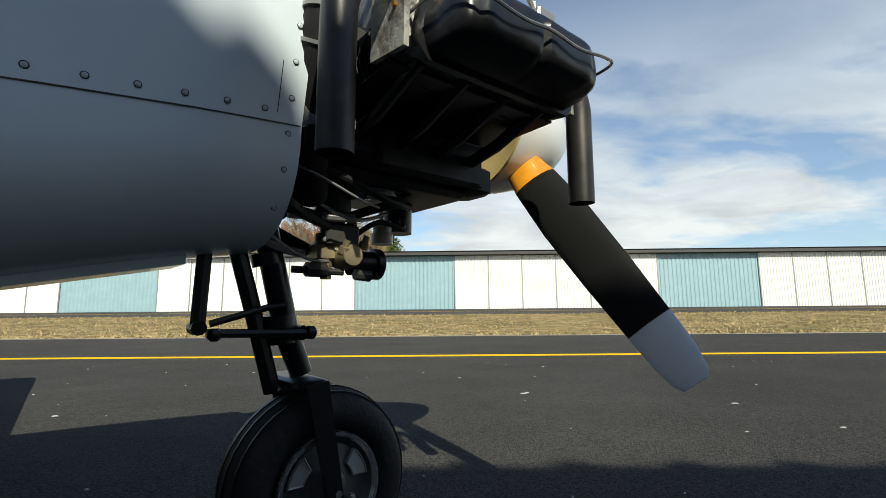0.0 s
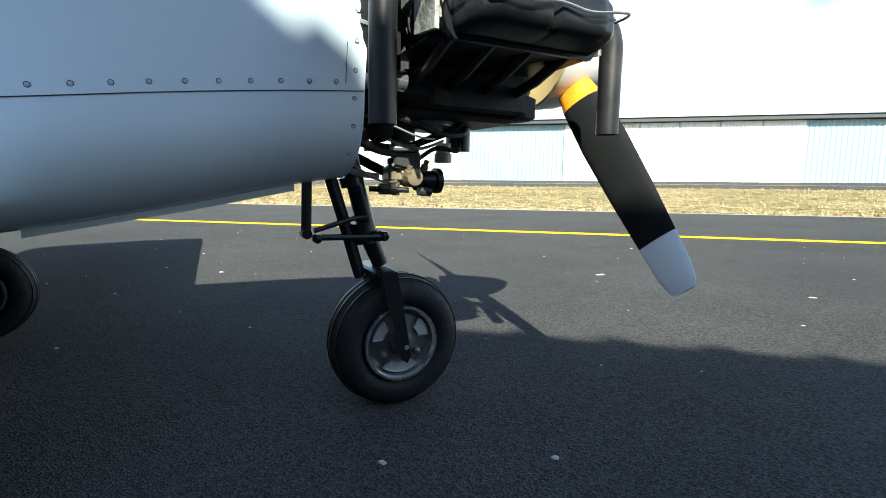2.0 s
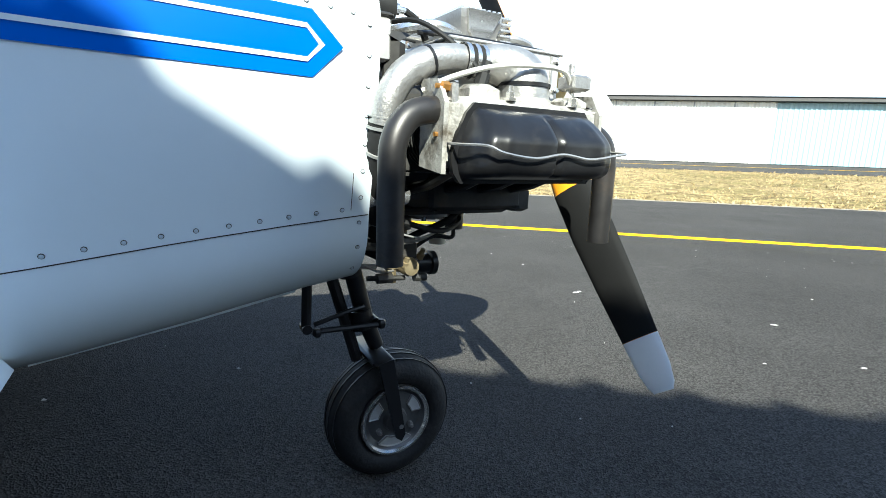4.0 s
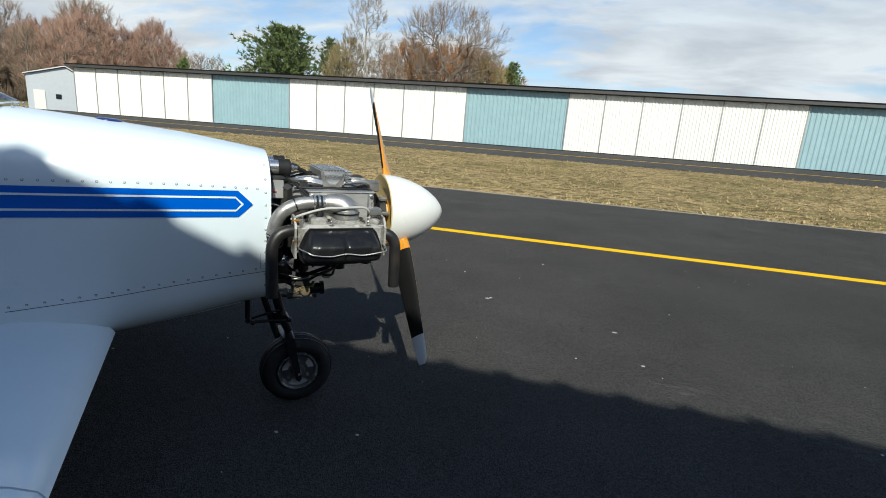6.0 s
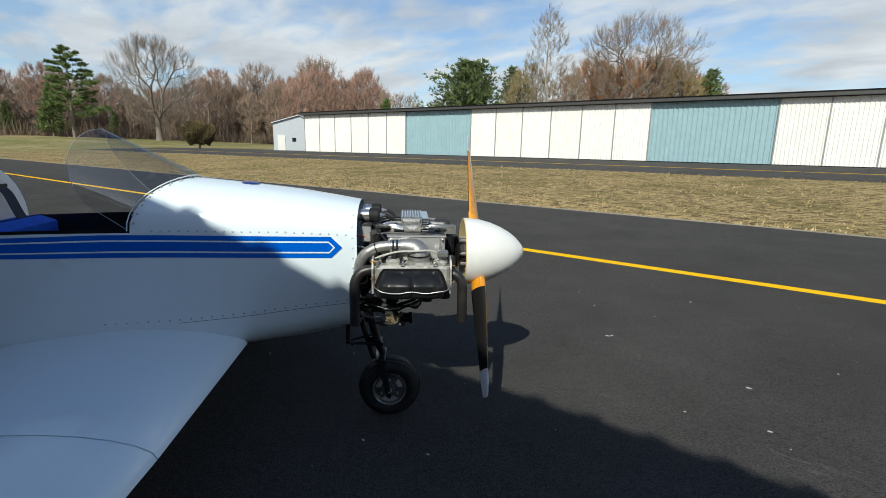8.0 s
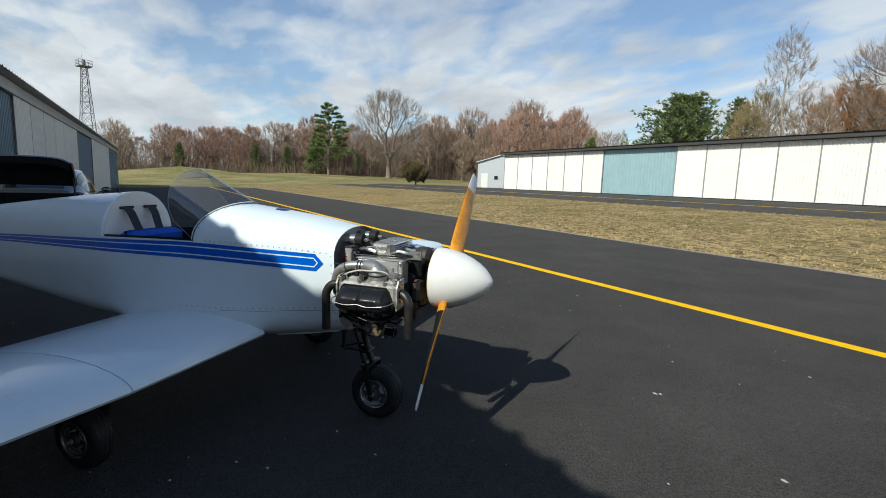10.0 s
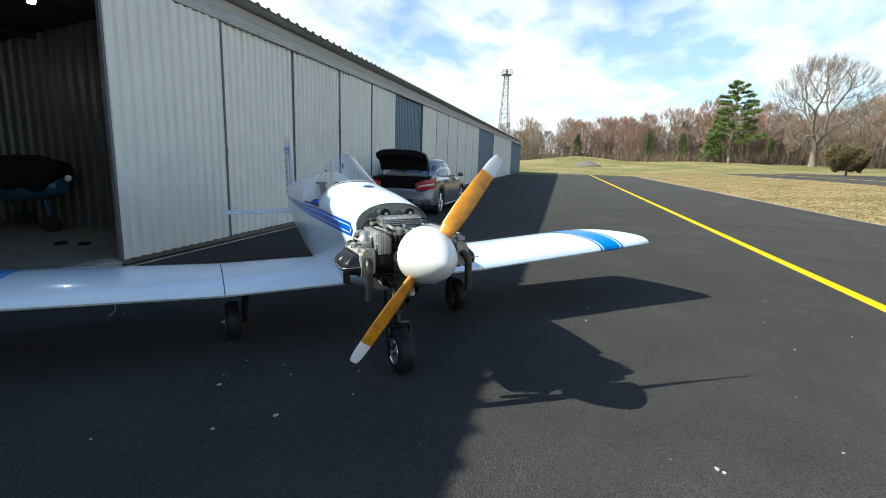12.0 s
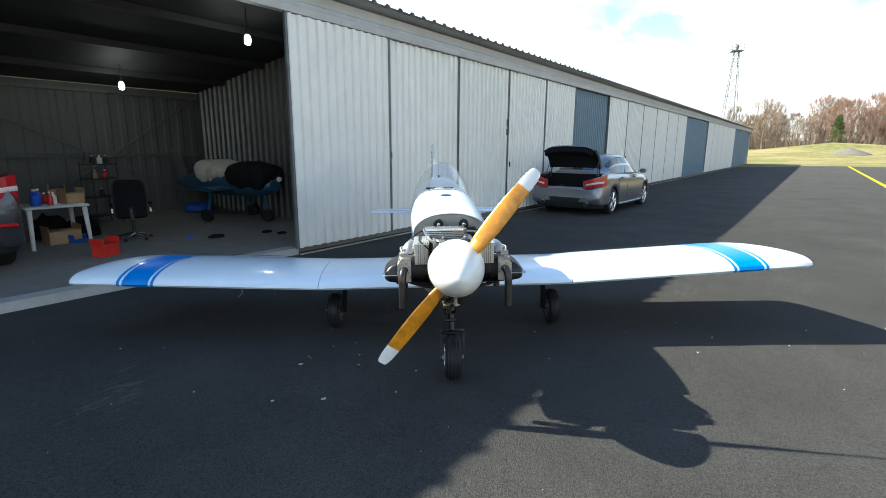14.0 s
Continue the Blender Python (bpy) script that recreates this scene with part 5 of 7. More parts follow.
for y in (-0.08, 0.08):
    s = Shape().lathe([(-0.05, 0.027), (0.05, 0.027), (0.052, 0.02)], (-0.488, y, 1.035), (1, 0, 0), 20, caps=True)
    mg = part("ignition_coil", s, ALU_BRIGHT, engine, "bright cylindrical ignition coil with a black rubber collar")
    part("collar", Shape().lathe([(0.046, 0.027), (0.047, 0.032), (0.056, 0.033), (0.066, 0.031), (0.078, 0.033), (0.088, 0.032), (0.092, 0.022)], (-0.488, y, 1.035), (1, 0, 0), 20, caps=True), HOSE, mg)
    part("coil_tip", Shape().lathe([(0.09, 0.011), (0.104, 0.011), (0.105, 0.007), (0.118, 0.006)], (-0.488, y, 1.035), (1, 0, 0), 10, caps=True), ALU_BRIGHT, mg)
    part("coil_lead", Shape().tube(spline([(-0.37, y, 1.035), (-0.34, y * 0.95, 1.02), (-0.32, y * 0.9, 0.99)], 5), 0.007, 8), HOSE, mg)
part("magneto", Shape().rbox((-0.475, -0.05, 0.93), (-0.425, 0.05, 1.02), 0.008), IRON, engine)
for y in (-0.16, 0.08):
    rb = part("regulator_box", Shape().rbox((-0.475, y, 0.925), (-0.43, y + 0.08, 1.0), 0.005), SHEET_ALU, engine, "plain aluminium box on the firewall side")
    part("box_lid", Shape().rbox((-0.478, y - 0.003, 0.998), (-0.427, y + 0.083, 1.006), 0.003), IRON, rb)
for a, b, r, m in (((-0.2, -0.05, 1.0), (-0.1, -0.07, 0.995), 0.008, ALU), ((-0.2, 0.06, 1.0), (-0.1, 0.07, 0.99), 0.008, ALU), ((-0.13, -0.1, 0.97), (-0.09, -0.09, 0.92), 0.014, IRON), ((-0.12, 0.08, 0.95), (-0.07, 0.06, 0.93), 0.02, IRON)):
    part("fitting", Shape().tube([a, b], r, 10), m, engine)
GREY_WIRE = mat("grey wire", (0.4, 0.4, 0.4), 0.5)
for pts in ([(-0.53, -0.19, 0.92), (-0.48, -0.2, 0.915), (-0.45, -0.16, 0.9)], [(-0.53, -0.16, 0.85), (-0.47, -0.18, 0.82), (-0.43, -0.15, 0.8)]):
    part("wire_loom", Shape().tube(spline(pts, 4), 0.0035, 6), GREY_WIRE, engine)
part("red_wire", Shape().tube(spline([(-0.53, -0.12, 0.965), (-0.48, -0.17, 0.955), (-0.44, -0.14, 0.95)], 4), 0.003, 6), RED_WIRE, engine)
part("oil_pump_ring", Shape().lathe([(0, 0.014), (0.008, 0.014), (0.008, 0.009), (0.002, 0.008), (0.002, 0.0005)], (-0.205, -0.125, 0.704), (0, -1, 0), 16), ALU, engine)
part("drain_spout", Shape().rbox((-0.115, -0.13, 0.648), (-0.07, -0.05, 0.70), 0.006).rbox((-0.33, -0.135, 0.655), (-0.1, -0.12, 0.75), 0.008), IRON, engine)
# carburettor under the engine
s = Shape().rbox((-0.378, -0.034, 0.503), (-0.308, 0.03, 0.55), 0.012)
s.lathe([(0, 0.022), (0.04, 0.022), (0.05, 0.018)], (-0.33, -0.01, 0.52), (0, -1, 0), 12, caps=True).lathe([(0, 0.01), (0.03, 0.01)], (-0.36, -0.02, 0.48), (0, 0, 1), 8, caps=True)
carb = part("carburettor", s, BRASS, plane, "dirty brass coloured carburettor below the engine")
part("carb_neck", Shape().lathe([(0, 0.03), (0.012, 0.03), (0.014, 0.022), (0.05, 0.022), (0.052, 0.032), (0.1, 0.03)], (-0.34, 0, 0.548), (0, 0, 1), 16, caps=True), IRON, carb)
part("air_inlet", Shape().lathe([(0, 0.023), (0.045, 0.023), (0.047, 0.029), (0.06, 0.029), (0.06, 0.02), (0.03, 0.018)], (-0.305, 0, 0.513), (1, 0, 0), 18), BLACK_STEEL, carb)
s = Shape().tube([(-0.42, -0.02, 0.494), (-0.335, -0.035, 0.492)], 0.006, 8).lathe([(0, 0.012), (0.035, 0.012)], (-0.40, -0.03, 0.494), (1, 0, 0), 8, caps=True).rbox((-0.37, -0.045, 0.535), (-0.31, -0.03, 0.575), 0.004).tube([(-0.31, -0.03, 0.49), (-0.28, -0.03, 0.488)], 0.01, 8)
part("throttle_lever", s, IRON, carb)
for k in range(4):
    part("screw", Shape().lathe([(0, 0.005), (0.006, 0.005)], (-0.37 + 0.02 * k, -0.032, 0.545 - 0.012 * (k % 2)), (0, -1, 0), 6, caps=True), ALU, carb)
s = Shape().tube(spline([(-0.52, -0.05, 0.6), (-0.44, -0.06, 0.585), (-0.36, -0.05, 0.58), (-0.3, -0.05, 0.6), (-0.24, -0.06, 0.625), (-0.21, -0.05, 0.65)], 5), 0.008, 8)
part("fuel_hose", s, HOSE, plane)
part("control_cable", Shape().tube(spline([(-0.5, -0.08, 0.63), (-0.42, -0.07, 0.605), (-0.33, -0.06, 0.58), (-0.26, -0.05, 0.6)], 5), 0.0035, 6).tube(spline([(-0.52, -0.03, 0.56), (-0.46, -0.03, 0.53), (-0.4, -0.02, 0.52)], 5), 0.007, 6).tube([(-0.44, -0.05, 0.578), (-0.33, -0.06, 0.582)], 0.0075, 8), ALU, plane)
s = Shape().lathe([(0, 0.021), (0.02, 0.021), (0.022, 0.018), (0.045, 0.018)], (-0.225, 0.02, 0.555), (0, 0, 1), 14, caps=True)
part("fuel_filter", s, mat("cream filter bowl", (0.6, 0.56, 0.45), 0.4), plane)
part("oil_filter", Shape().lathe([(0, 0.03), (0.06, 0.03), (0.064, 0.024)], (-0.17, 0.05, 0.585), (0, 0, 1), 16, caps=True), BLACK_STEEL, plane)
for pts, r, m in (([(-0.53, -0.1, 0.62), (-0.47, -0.1, 0.59), (-0.42, -0.07, 0.575), (-0.37, -0.04, 0.57)], 0.009, HOSE), ([(-0.53, 0.05, 0.6), (-0.45, 0.04, 0.57), (-0.4, 0.03, 0.545), (-0.37, 0.02, 0.53)], 0.011, HOSE),
                  ([(-0.52, -0.14, 0.61), (-0.42, -0.12, 0.64), (-0.3, -0.11, 0.61), (-0.22, -0.06, 0.615), (-0.19, -0.02, 0.63)], 0.006, HOSE), ([(-0.5, -0.02, 0.58), (-0.46, -0.03, 0.545), (-0.4, -0.03, 0.512), (-0.36, -0.03, 0.51)], 0.0028, ALU),
                  ([(-0.31, -0.03, 0.56), (-0.27, -0.04, 0.585), (-0.22, -0.04, 0.58), (-0.2, -0.01, 0.6)], 0.005, HOSE), ([(-0.52, -0.12, 0.655), (-0.43, -0.13, 0.625), (-0.35, -0.12, 0.6), (-0.3, -0.09, 0.6)], 0.0022, GALV)):
    part("hose", Shape().tube(spline(pts, 5), r, 7), m, plane)
for x, y, z in ((-0.36, -0.028, 0.575), (-0.32, -0.028, 0.572), (-0.345, -0.05, 0.522), (-0.3, -0.035, 0.535)):
    part("carb_fitting", Shape().lathe([(0, 0.009), (0.012, 0.009), (0.013, 0.006), (0.024, 0.006)], (x, y, z), (0.2, -0.4, 1), 8, caps=True), BRASS, carb)

# ---- trees ----
BARK = mat("grey brown bark", (0.19, 0.155, 0.125), 0.9, var=0.25, scale=3)
BARK_PALE = mat("pale bark", (0.34, 0.31, 0.26), 0.9, var=0.25, scale=3)
TWIG = mat("brown twigs", (0.29, 0.21, 0.15), 0.9, var=0.3, scale=0.6, piece=0.2)
TWIG_RED = mat("reddish budding twigs", (0.33, 0.205, 0.15), 0.9, var=0.3, scale=0.6, piece=0.2)
TWIG_PALE = mat("pale grey twigs", (0.26, 0.2, 0.15), 0.9, var=0.25, scale=0.6, piece=0.15)
NEEDLE = mat("dark green needles", (0.135, 0.18, 0.055), 0.8, var=0.45, scale=1.2, piece=0.15)
NEEDLE_OLIVE = mat("olive evergreen leaves", (0.1, 0.075, 0.028), 0.8, var=0.4, scale=2.0)


def bare_tree(seed, height, width, twig_mat, bark=BARK, low=0.22, n=90, label="", name="tree", fan=20, twig_w=0.02, twig_l=1.0, belly=0.5, stout=1.0, vase=False):
    """Limbs fork upwards from a short trunk to points in a domed crown, each ending in a spray of twigs."""
    r = random.Random(seed)
    wood, twigs = Shape(), Shape()
    heart = Vector((0, 0, height * low * 0.8))
    goals = []
    lean = [(r.uniform(0, 6.28), r.uniform(0.8, 1.15)) for k in range(5)]
    while len(goals) < n:
        t = r.random() ** 0.7
        prof = (t / belly) ** 0.65 if t < belly else math.sqrt(max(0.0, 1 - ((t - belly) / (1.02 - belly)) ** 2))
        a = r.uniform(0, 6.283)
        lump = 1 + 0.16 * math.sin(2 * a + lean[0][0]) + 0.12 * math.sin(3 * a + lean[1][0] + 5 * t)
        rr = 0.5 * width * prof * lump * math.sqrt(r.uniform(0.12, 1.0))
        goals.append(Vector((rr * math.cos(a), rr * math.sin(a), height * (low + (0.97 - low) * t) * r.uniform(0.93, 1.0))))

    def rad(k):
        return max(0.012, height * 0.0017 * stout * k ** 0.52)

    def grow(p, d, targets):
        k = len(targets)
        c = sum(targets, Vector()) / k
        if k == 1:
            end = c
        else:
            end = p.lerp(c, r.uniform(0.12, 0.22) if vase and k > n * 0.3 else r.uniform(0.3, 0.45)) + Vector((r.gauss(0, 1), r.gauss(0, 1), r.gauss(0, 0.6))) * height * 0.008
        mid = p + d * (end - p).length * 0.45 + (end - p) * 0.12
        wood.tube([p, p.lerp(mid, 0.9), end], [rad(k), rad(k) * 0.9, rad(k * 0.7)], 6 if k > n / 3 else (4 if k > 6 else 3), caps=False)
        nd = (end - p).normalized()
        if k == 1:
            out = (end - heart).normalized()
            for i in range(fan):
                b = mid.lerp(end, r.uniform(-0.3, 1.0))
                tip = b + (out + nd * 0.7 + Vector((r.gauss(0, 0.4), r.gauss(0, 0.4), r.gauss(0.45, 0.35)))).normalized() * r.uniform(0.35, 1.1) * twig_l * height / 14
                side = (tip - b).orthogonal().normalized() * twig_w * r.uniform(0.6, 1.2)
                side = Matrix.Rotation(r.uniform(0, 6.28), 3, (tip - b).normalized()) @ side
                twigs.add([b - side, b + side, tip], [(0, 1, 2)])
                for q in range(4):
                    e = b.lerp(tip, r.uniform(0.3, 0.8))
                    f = e + ((tip - b).normalized() + Vector((r.gauss(0, 0.5), r.gauss(0, 0.5), r.gauss(0.3, 0.4)))).normalized() * (tip - b).length * r.uniform(0.35, 0.7)
                    twigs.add([e - side * 0.7, e + side * 0.7, f], [(0, 1, 2)])
            return
        a = max(targets, key=lambda v: (v - targets[r.randrange(k)]).length)
        b = max(targets, key=lambda v: (v - a).length)
        one = [v for v in targets if (v - a).length <= (v - b).length]
        two = [v for v in targets if (v - a).length > (v - b).length]
        for part_ in (one, two):
            if part_:
                grow(end, (nd * 0.7 + ((sum(part_, Vector()) / len(part_)) - end).normalized() * 0.6).normalized(), part_)

    fork = Vector((r.gauss(0, 0.1), r.gauss(0, 0.1), height * low * 0.75))
    wood.tube([(0, 0, -0.3), (0, 0, height * 0.03), fork], [rad(n) * 1.5, rad(n) * 1.1, rad(n) * 0.95], 8, caps=False)
    grow(fork, Vector((0, 0, 1)), goals)
    tree = thing(name, label, "tree", pose(0, -500, -80))
    part("trunk", wood, bark, tree, smooth=60)
    part("crown", twigs, twig_mat, tree, smooth=0)
    return tree


def conifer(seed, height, width, bare_to, label, name="pine_tree", needle=NEEDLE, taper=0.8, boughs=90, rise=0.3, lean=0.0, tuft=0.5, blade=0.035, dense=1.0):
    """Boughs round a straight stem, carrying sprays of needles on their outer part."""
    r = random.Random(seed)
    wood, green = Shape(), Shape()
    wood.tube([(0, 0, -0.3), (0.1, 0, height * 0.5), (0, 0.1, height * 0.98)], [height * 0.02, height * 0.013, 0.03], 7, caps=False)
    for i in range(boughs):
        t = bare_to + (1 - bare_to) * (i + r.random()) / boughs
        a = i * 2.4 + r.gauss(0, 0.3)
        reach = width * 0.5 * (1 - t ** 1.7) ** taper * r.uniform(0.6, 1.12) * (1 + lean * math.cos(a)) + 0.25
        b0 = Vector((0, 0, height * t * 0.97))
        out = Vector((math.cos(a), math.sin(a), 0))
        up = rise * r.uniform(0.5, 1.4)
        line = [b0, b0 + out * reach * 0.5 + Vector((0, 0, up * reach * 0.3)), b0 + out * reach + Vector((0, 0, up * reach))]
        wood.tube(line, [0.06, 0.04, 0.012], 3, caps=False)
        for q in range(int(dense * (5 + reach * 4))):
            f = r.uniform(0.25, 1.05) if dense == 1.0 else 0.3 + 0.78 * r.random() ** 0.7
            c = (line[0].lerp(line[1], f * 2) if f < 0.5 else line[1].lerp(line[2], f * 2 - 1)) + Vector((r.gauss(0, 0.12), r.gauss(0, 0.12), r.gauss(0.02, 0.06))) * (1 + reach * 0.35)
            ax = (out * 0.8 + Vector((r.gauss(0, 0.5), r.gauss(0, 0.5), 0.35 + r.gauss(0.2, 0.3)))).normalized()
            for k in range(13):
                u = (ax + Vector((r.gauss(0, 0.55), r.gauss(0, 0.55), r.gauss(0, 0.45)))).normalized() * tuft * r.uniform(0.5, 1.0)
                v = Matrix.Rotation(r.uniform(0, 6.28), 3, u.normalized()) @ (u.orthogonal().normalized() * blade * r.uniform(0.7, 1.5))
                e = c - u * 0.15
                green.add([e - v, e + v, e + u], [(0, 1, 2)])
    tree = thing(name, label, "tree", pose(0, -500, -80))
    part("trunk", wood, BARK, tree, smooth=60)
    part("crown", green, needle, tree, smooth=0)
    return tree


def polar(az, d, eye=(2.5, 0.0)):
    return eye[0] + d * math.cos(radians(az)), eye[1] + d * math.sin(radians(az))


def plant(proto, az, d, scale=1.0, turn=0.0, first=[None]):
    x, y = polar(az, d)
    m = pose(x, y, zg(x, y) - 0.1, 0, 0, turn)
    ob = copy_thing(proto, m)
    ob.matrix_basis = m @ Matrix.Diagonal((scale, scale, scale, 1))
    return ob


LW, LR = "bare brown deciduous tree at the wood's edge", "budding reddish maple at the wood's edge"
protos = [bare_tree(11, 17, 10, TWIG, label=LW, n=230, twig_w=0.026, fan=9, twig_l=1.5, stout=0.62, low=0.12), bare_tree(12, 18, 10, TWIG_RED, label=LR, n=270, twig_w=0.028, fan=9, twig_l=1.4, stout=0.55, low=0.1),
          bare_tree(13, 15, 8, TWIG, label=LW, n=210, twig_w=0.026, fan=9, twig_l=1.5, belly=0.6, stout=0.62, low=0.1), bare_tree(14, 16, 9, TWIG_RED, label=LR, n=260, twig_w=0.028, fan=9, twig_l=1.4, low=0.08, stout=0.55),
          bare_tree(15, 19, 6.5, TWIG, label="tall thin bare tree at the wood's edge", n=170, twig_w=0.024, fan=8, twig_l=1.4, low=0.2, stout=0.6)]
rng = random.Random(8)
az = 134.0
k = 0
while az < 186.5:
    for row, d in ((0, 140), (1, 152)):
        p = protos[rng.randrange(5)]
        hgt = float(np.interp(az, [134, 139, 146, 152, 160, 170, 180, 188, 196], [1.2, 1.22, 1.05, 0.85, 0.8, 0.7, 0.6, 0.55, 0.5]))
        ob = plant(p, az + rng.uniform(-0.4, 0.4), d + rng.uniform(-5, 8), hgt * rng.uniform(0.7, 1.14) * (0.72 if p is protos[4] else 1.0), rng.uniform(0, 360))
        ob["group"] = "trees of the far wood"
    az += rng.uniform(0.6, 1.0)
for az, d, sc, i in ((142, 112, 0.8, 1), (144.5, 115, 0.75, 0), (140, 118, 0.95, 1), (137.5, 120, 1.0, 3), (147, 120, 0.75, 2), (135, 118, 0.95, 1), (131, 112, 0.72, 0), (129, 110, 0.68, 2), (132.5, 116, 0.7, 4), (183, 120, 0.6, 0), (185.5, 118, 0.6, 2)):
    plant(protos[i], az, d, sc, rng.uniform(0, 360))["group"] = "trees of the far wood"
for p in protos:
    x, y = polar(150 + 7 * protos.index(p), 158)
    p.matrix_basis = pose(x, y, zg(x, y) - 0.1) @ Matrix.Diagonal((0.6, 0.6, 0.6, 1))
    p["group"] = "trees of the far wood"
# undergrowth along the wood
brush = Shape()
for i in range(26000):
    a, d = rng.uniform(131, 187), rng.uniform(124, 152)
    x, y = polar(a, d)
    z = zg(x, y)
    h = rng.uniform(0.5, 5.0) * rng.uniform(0.2, 1)
    lx, ly, w = rng.gauss(0, 0.9), rng.gauss(0, 0.9), rng.uniform(0.03, 0.075)
    b = rng.uniform(0, 6.28)
    cx, cy = w * math.cos(b), w * math.sin(b)
    brush.add([(x - cx, y - cy, z), (x + cx, y + cy, z), (x + lx, y + ly, z + h)], [(0, 1, 2)])
solid("undergrowth", brush, mat("dull brown brush", (0.15, 0.105, 0.07), 0.9, var=0.35, scale=0.8), "tangled bare brown undergrowth below the trees", "undergrowth", "", smooth=0)["kind"] = "stuff"
screen_far = Shape()
for i in range(17000):
    a = rng.uniform(131, 186.5)
    x, y = polar(a, rng.uniform(156, 185))
    z = zg(x, y)
    h = rng.uniform(4, 11)
    w, b = rng.uniform(0.06, 0.15), rng.uniform(0, 6.28)
    screen_far.add([(x - w, y, z), (x + w, y, z), (x + rng.gauss(0, 2.2), y + rng.gauss(0, 2.2), z + h)], [(0, 1, 2)])
solid("distant_wood", screen_far, mat("shaded far stems", (0.17, 0.12, 0.085), 0.9, var=0.3, scale=0.5), "dense bare stems deeper in the wood", "wood", "", smooth=0)["kind"] = "stuff"

# single trees that stand out
big = bare_tree(21, 15.6, 15.0, TWIG_PALE, BARK, low=0.2, n=900, stout=0.5, label="large bare tree with a wide domed crown of fine twigs", fan=11, twig_w=0.0095, twig_l=0.95, belly=0.66)
x, y = polar(105.6, 62)
big.matrix_basis = pose(x, y, zg(x, y), 0, 0, 100)
lone = bare_tree(26, 20.5, 18.0, mat("grey brown twigs", (0.2, 0.16, 0.12), 0.9, var=0.25, scale=0.6, piece=0.15), BARK, low=0.1, n=700, stout=0.55, label="large bare tree with many upright limbs and fine grey twigs", fan=9, twig_w=0.014, twig_l=1.3, belly=0.5, vase=True)
x, y = polar(155.6, 118)
lone.matrix_basis = pose(x, y, zg(x, y), 0, 0, 20)
pine = conifer(31, 17.0, 10.5, 0.24, "tall dark green pine with layered boughs", taper=0.6, boughs=50, rise=0.12, lean=0.2, tuft=0.8, blade=0.07, dense=2.2)
x, y = polar(162.4, 120)
pine.matrix_basis = pose(x, y, zg(x, y))
spruce = conifer(32, 9.5, 4.5, 0.1, "narrow dark spruce at the wood's edge", "spruce_tree", taper=1.0, boughs=80, rise=0.1, tuft=0.7, blade=0.07)
x, y = polar(163.9, 125)
spruce.matrix_basis = pose(x, y, zg(x, y))
plant(spruce, 132.6, 90, 0.98, 40)
for a, d, sc in ((170.2, 134, 0.75), (177.5, 130, 0.72), (159.2, 136, 0.6), (166.9, 132, 0.7)):
    plant(spruce, a, d, sc, a * 31)
plant(spruce, 164.6, 128, 0.55, 80)
bushy = conifer(33, 11.4, 10.0, 0.05, "broad bushy green pine behind the hangars", taper=0.5, boughs=190, rise=0.5, lean=0.15, tuft=0.7, blade=0.045)
x, y = polar(123.2, 64)
bushy.matrix_basis = pose(x, y, zg(x, y), 0, 0, 200)
second = conifer(34, 11.6, 5.2, 0.1, "upright green pine behind the hangars", taper=0.7, boughs=120, rise=0.35, tuft=0.55)
x, y = polar(118.5, 68)
second.matrix_basis = pose(x, y, zg(x, y))
plant(second, 98.4, 66, 0.9, 60)
plant(bushy, 128.6, 72, 0.42, 60)
birch = bare_tree(41, 17, 5.8, TWIG_PALE, BARK_PALE, low=0.22, n=300, stout=0.3, label="slender pale budding tree behind the hangars", fan=8, twig_w=0.012, twig_l=0.6, belly=0.5)
x, y = polar(114.9, 60)
birch.matrix_basis = pose(x, y, zg(x, y))
olive = bare_tree(43, 11.6, 6.2, mat("olive budding twigs", (0.3, 0.24, 0.11), 0.9, var=0.3, scale=0.6), label="olive budding tree behind the hangars", low=0.08, n=320, fan=13, twig_w=0.016, stout=0.45)
x, y = polar(116.3, 64)
olive.matrix_basis = pose(x, y, zg(x, y))
plant(olive, 117.6, 63, 0.88, 70)
plant(olive, 101.0, 63, 0.95, 30)
clump = bare_tree(42, 12.2, 8.2, mat("rusty budding twigs", (0.36, 0.19, 0.085), 0.9, var=0.3, scale=0.6), label="rusty brown thicket tree behind the hangars", low=0.06, n=380, fan=13, twig_w=0.016, belly=0.4, stout=0.45)
x, y = polar(110, 66)
clump.matrix_basis = pose(x, y, zg(x, y))
for a, d, sc in ((107.8, 64, 0.9), (109.2, 69, 1.0), (106.2, 67, 1.0), (104.0, 66, 1.0), (103.0, 70, 1.05), (98.9, 67, 0.8), (102.2, 68, 0.95), (100.2, 68, 0.85), (112.4, 67, 0.85)):
    plant(clump, a, d, sc, rng.uniform(0, 360))
plant(birch, 112.4, 61, 0.66, 80)
plant(birch, 111.6, 60, 0.6, 150)
plant(birch, 94.0, 85, 0.5, 10)
plant(birch, 126.5, 95, 0.62, 10)
plant(birch, 129.5, 100, 0.7, 90)
s = Shape()
r = random.Random(5)
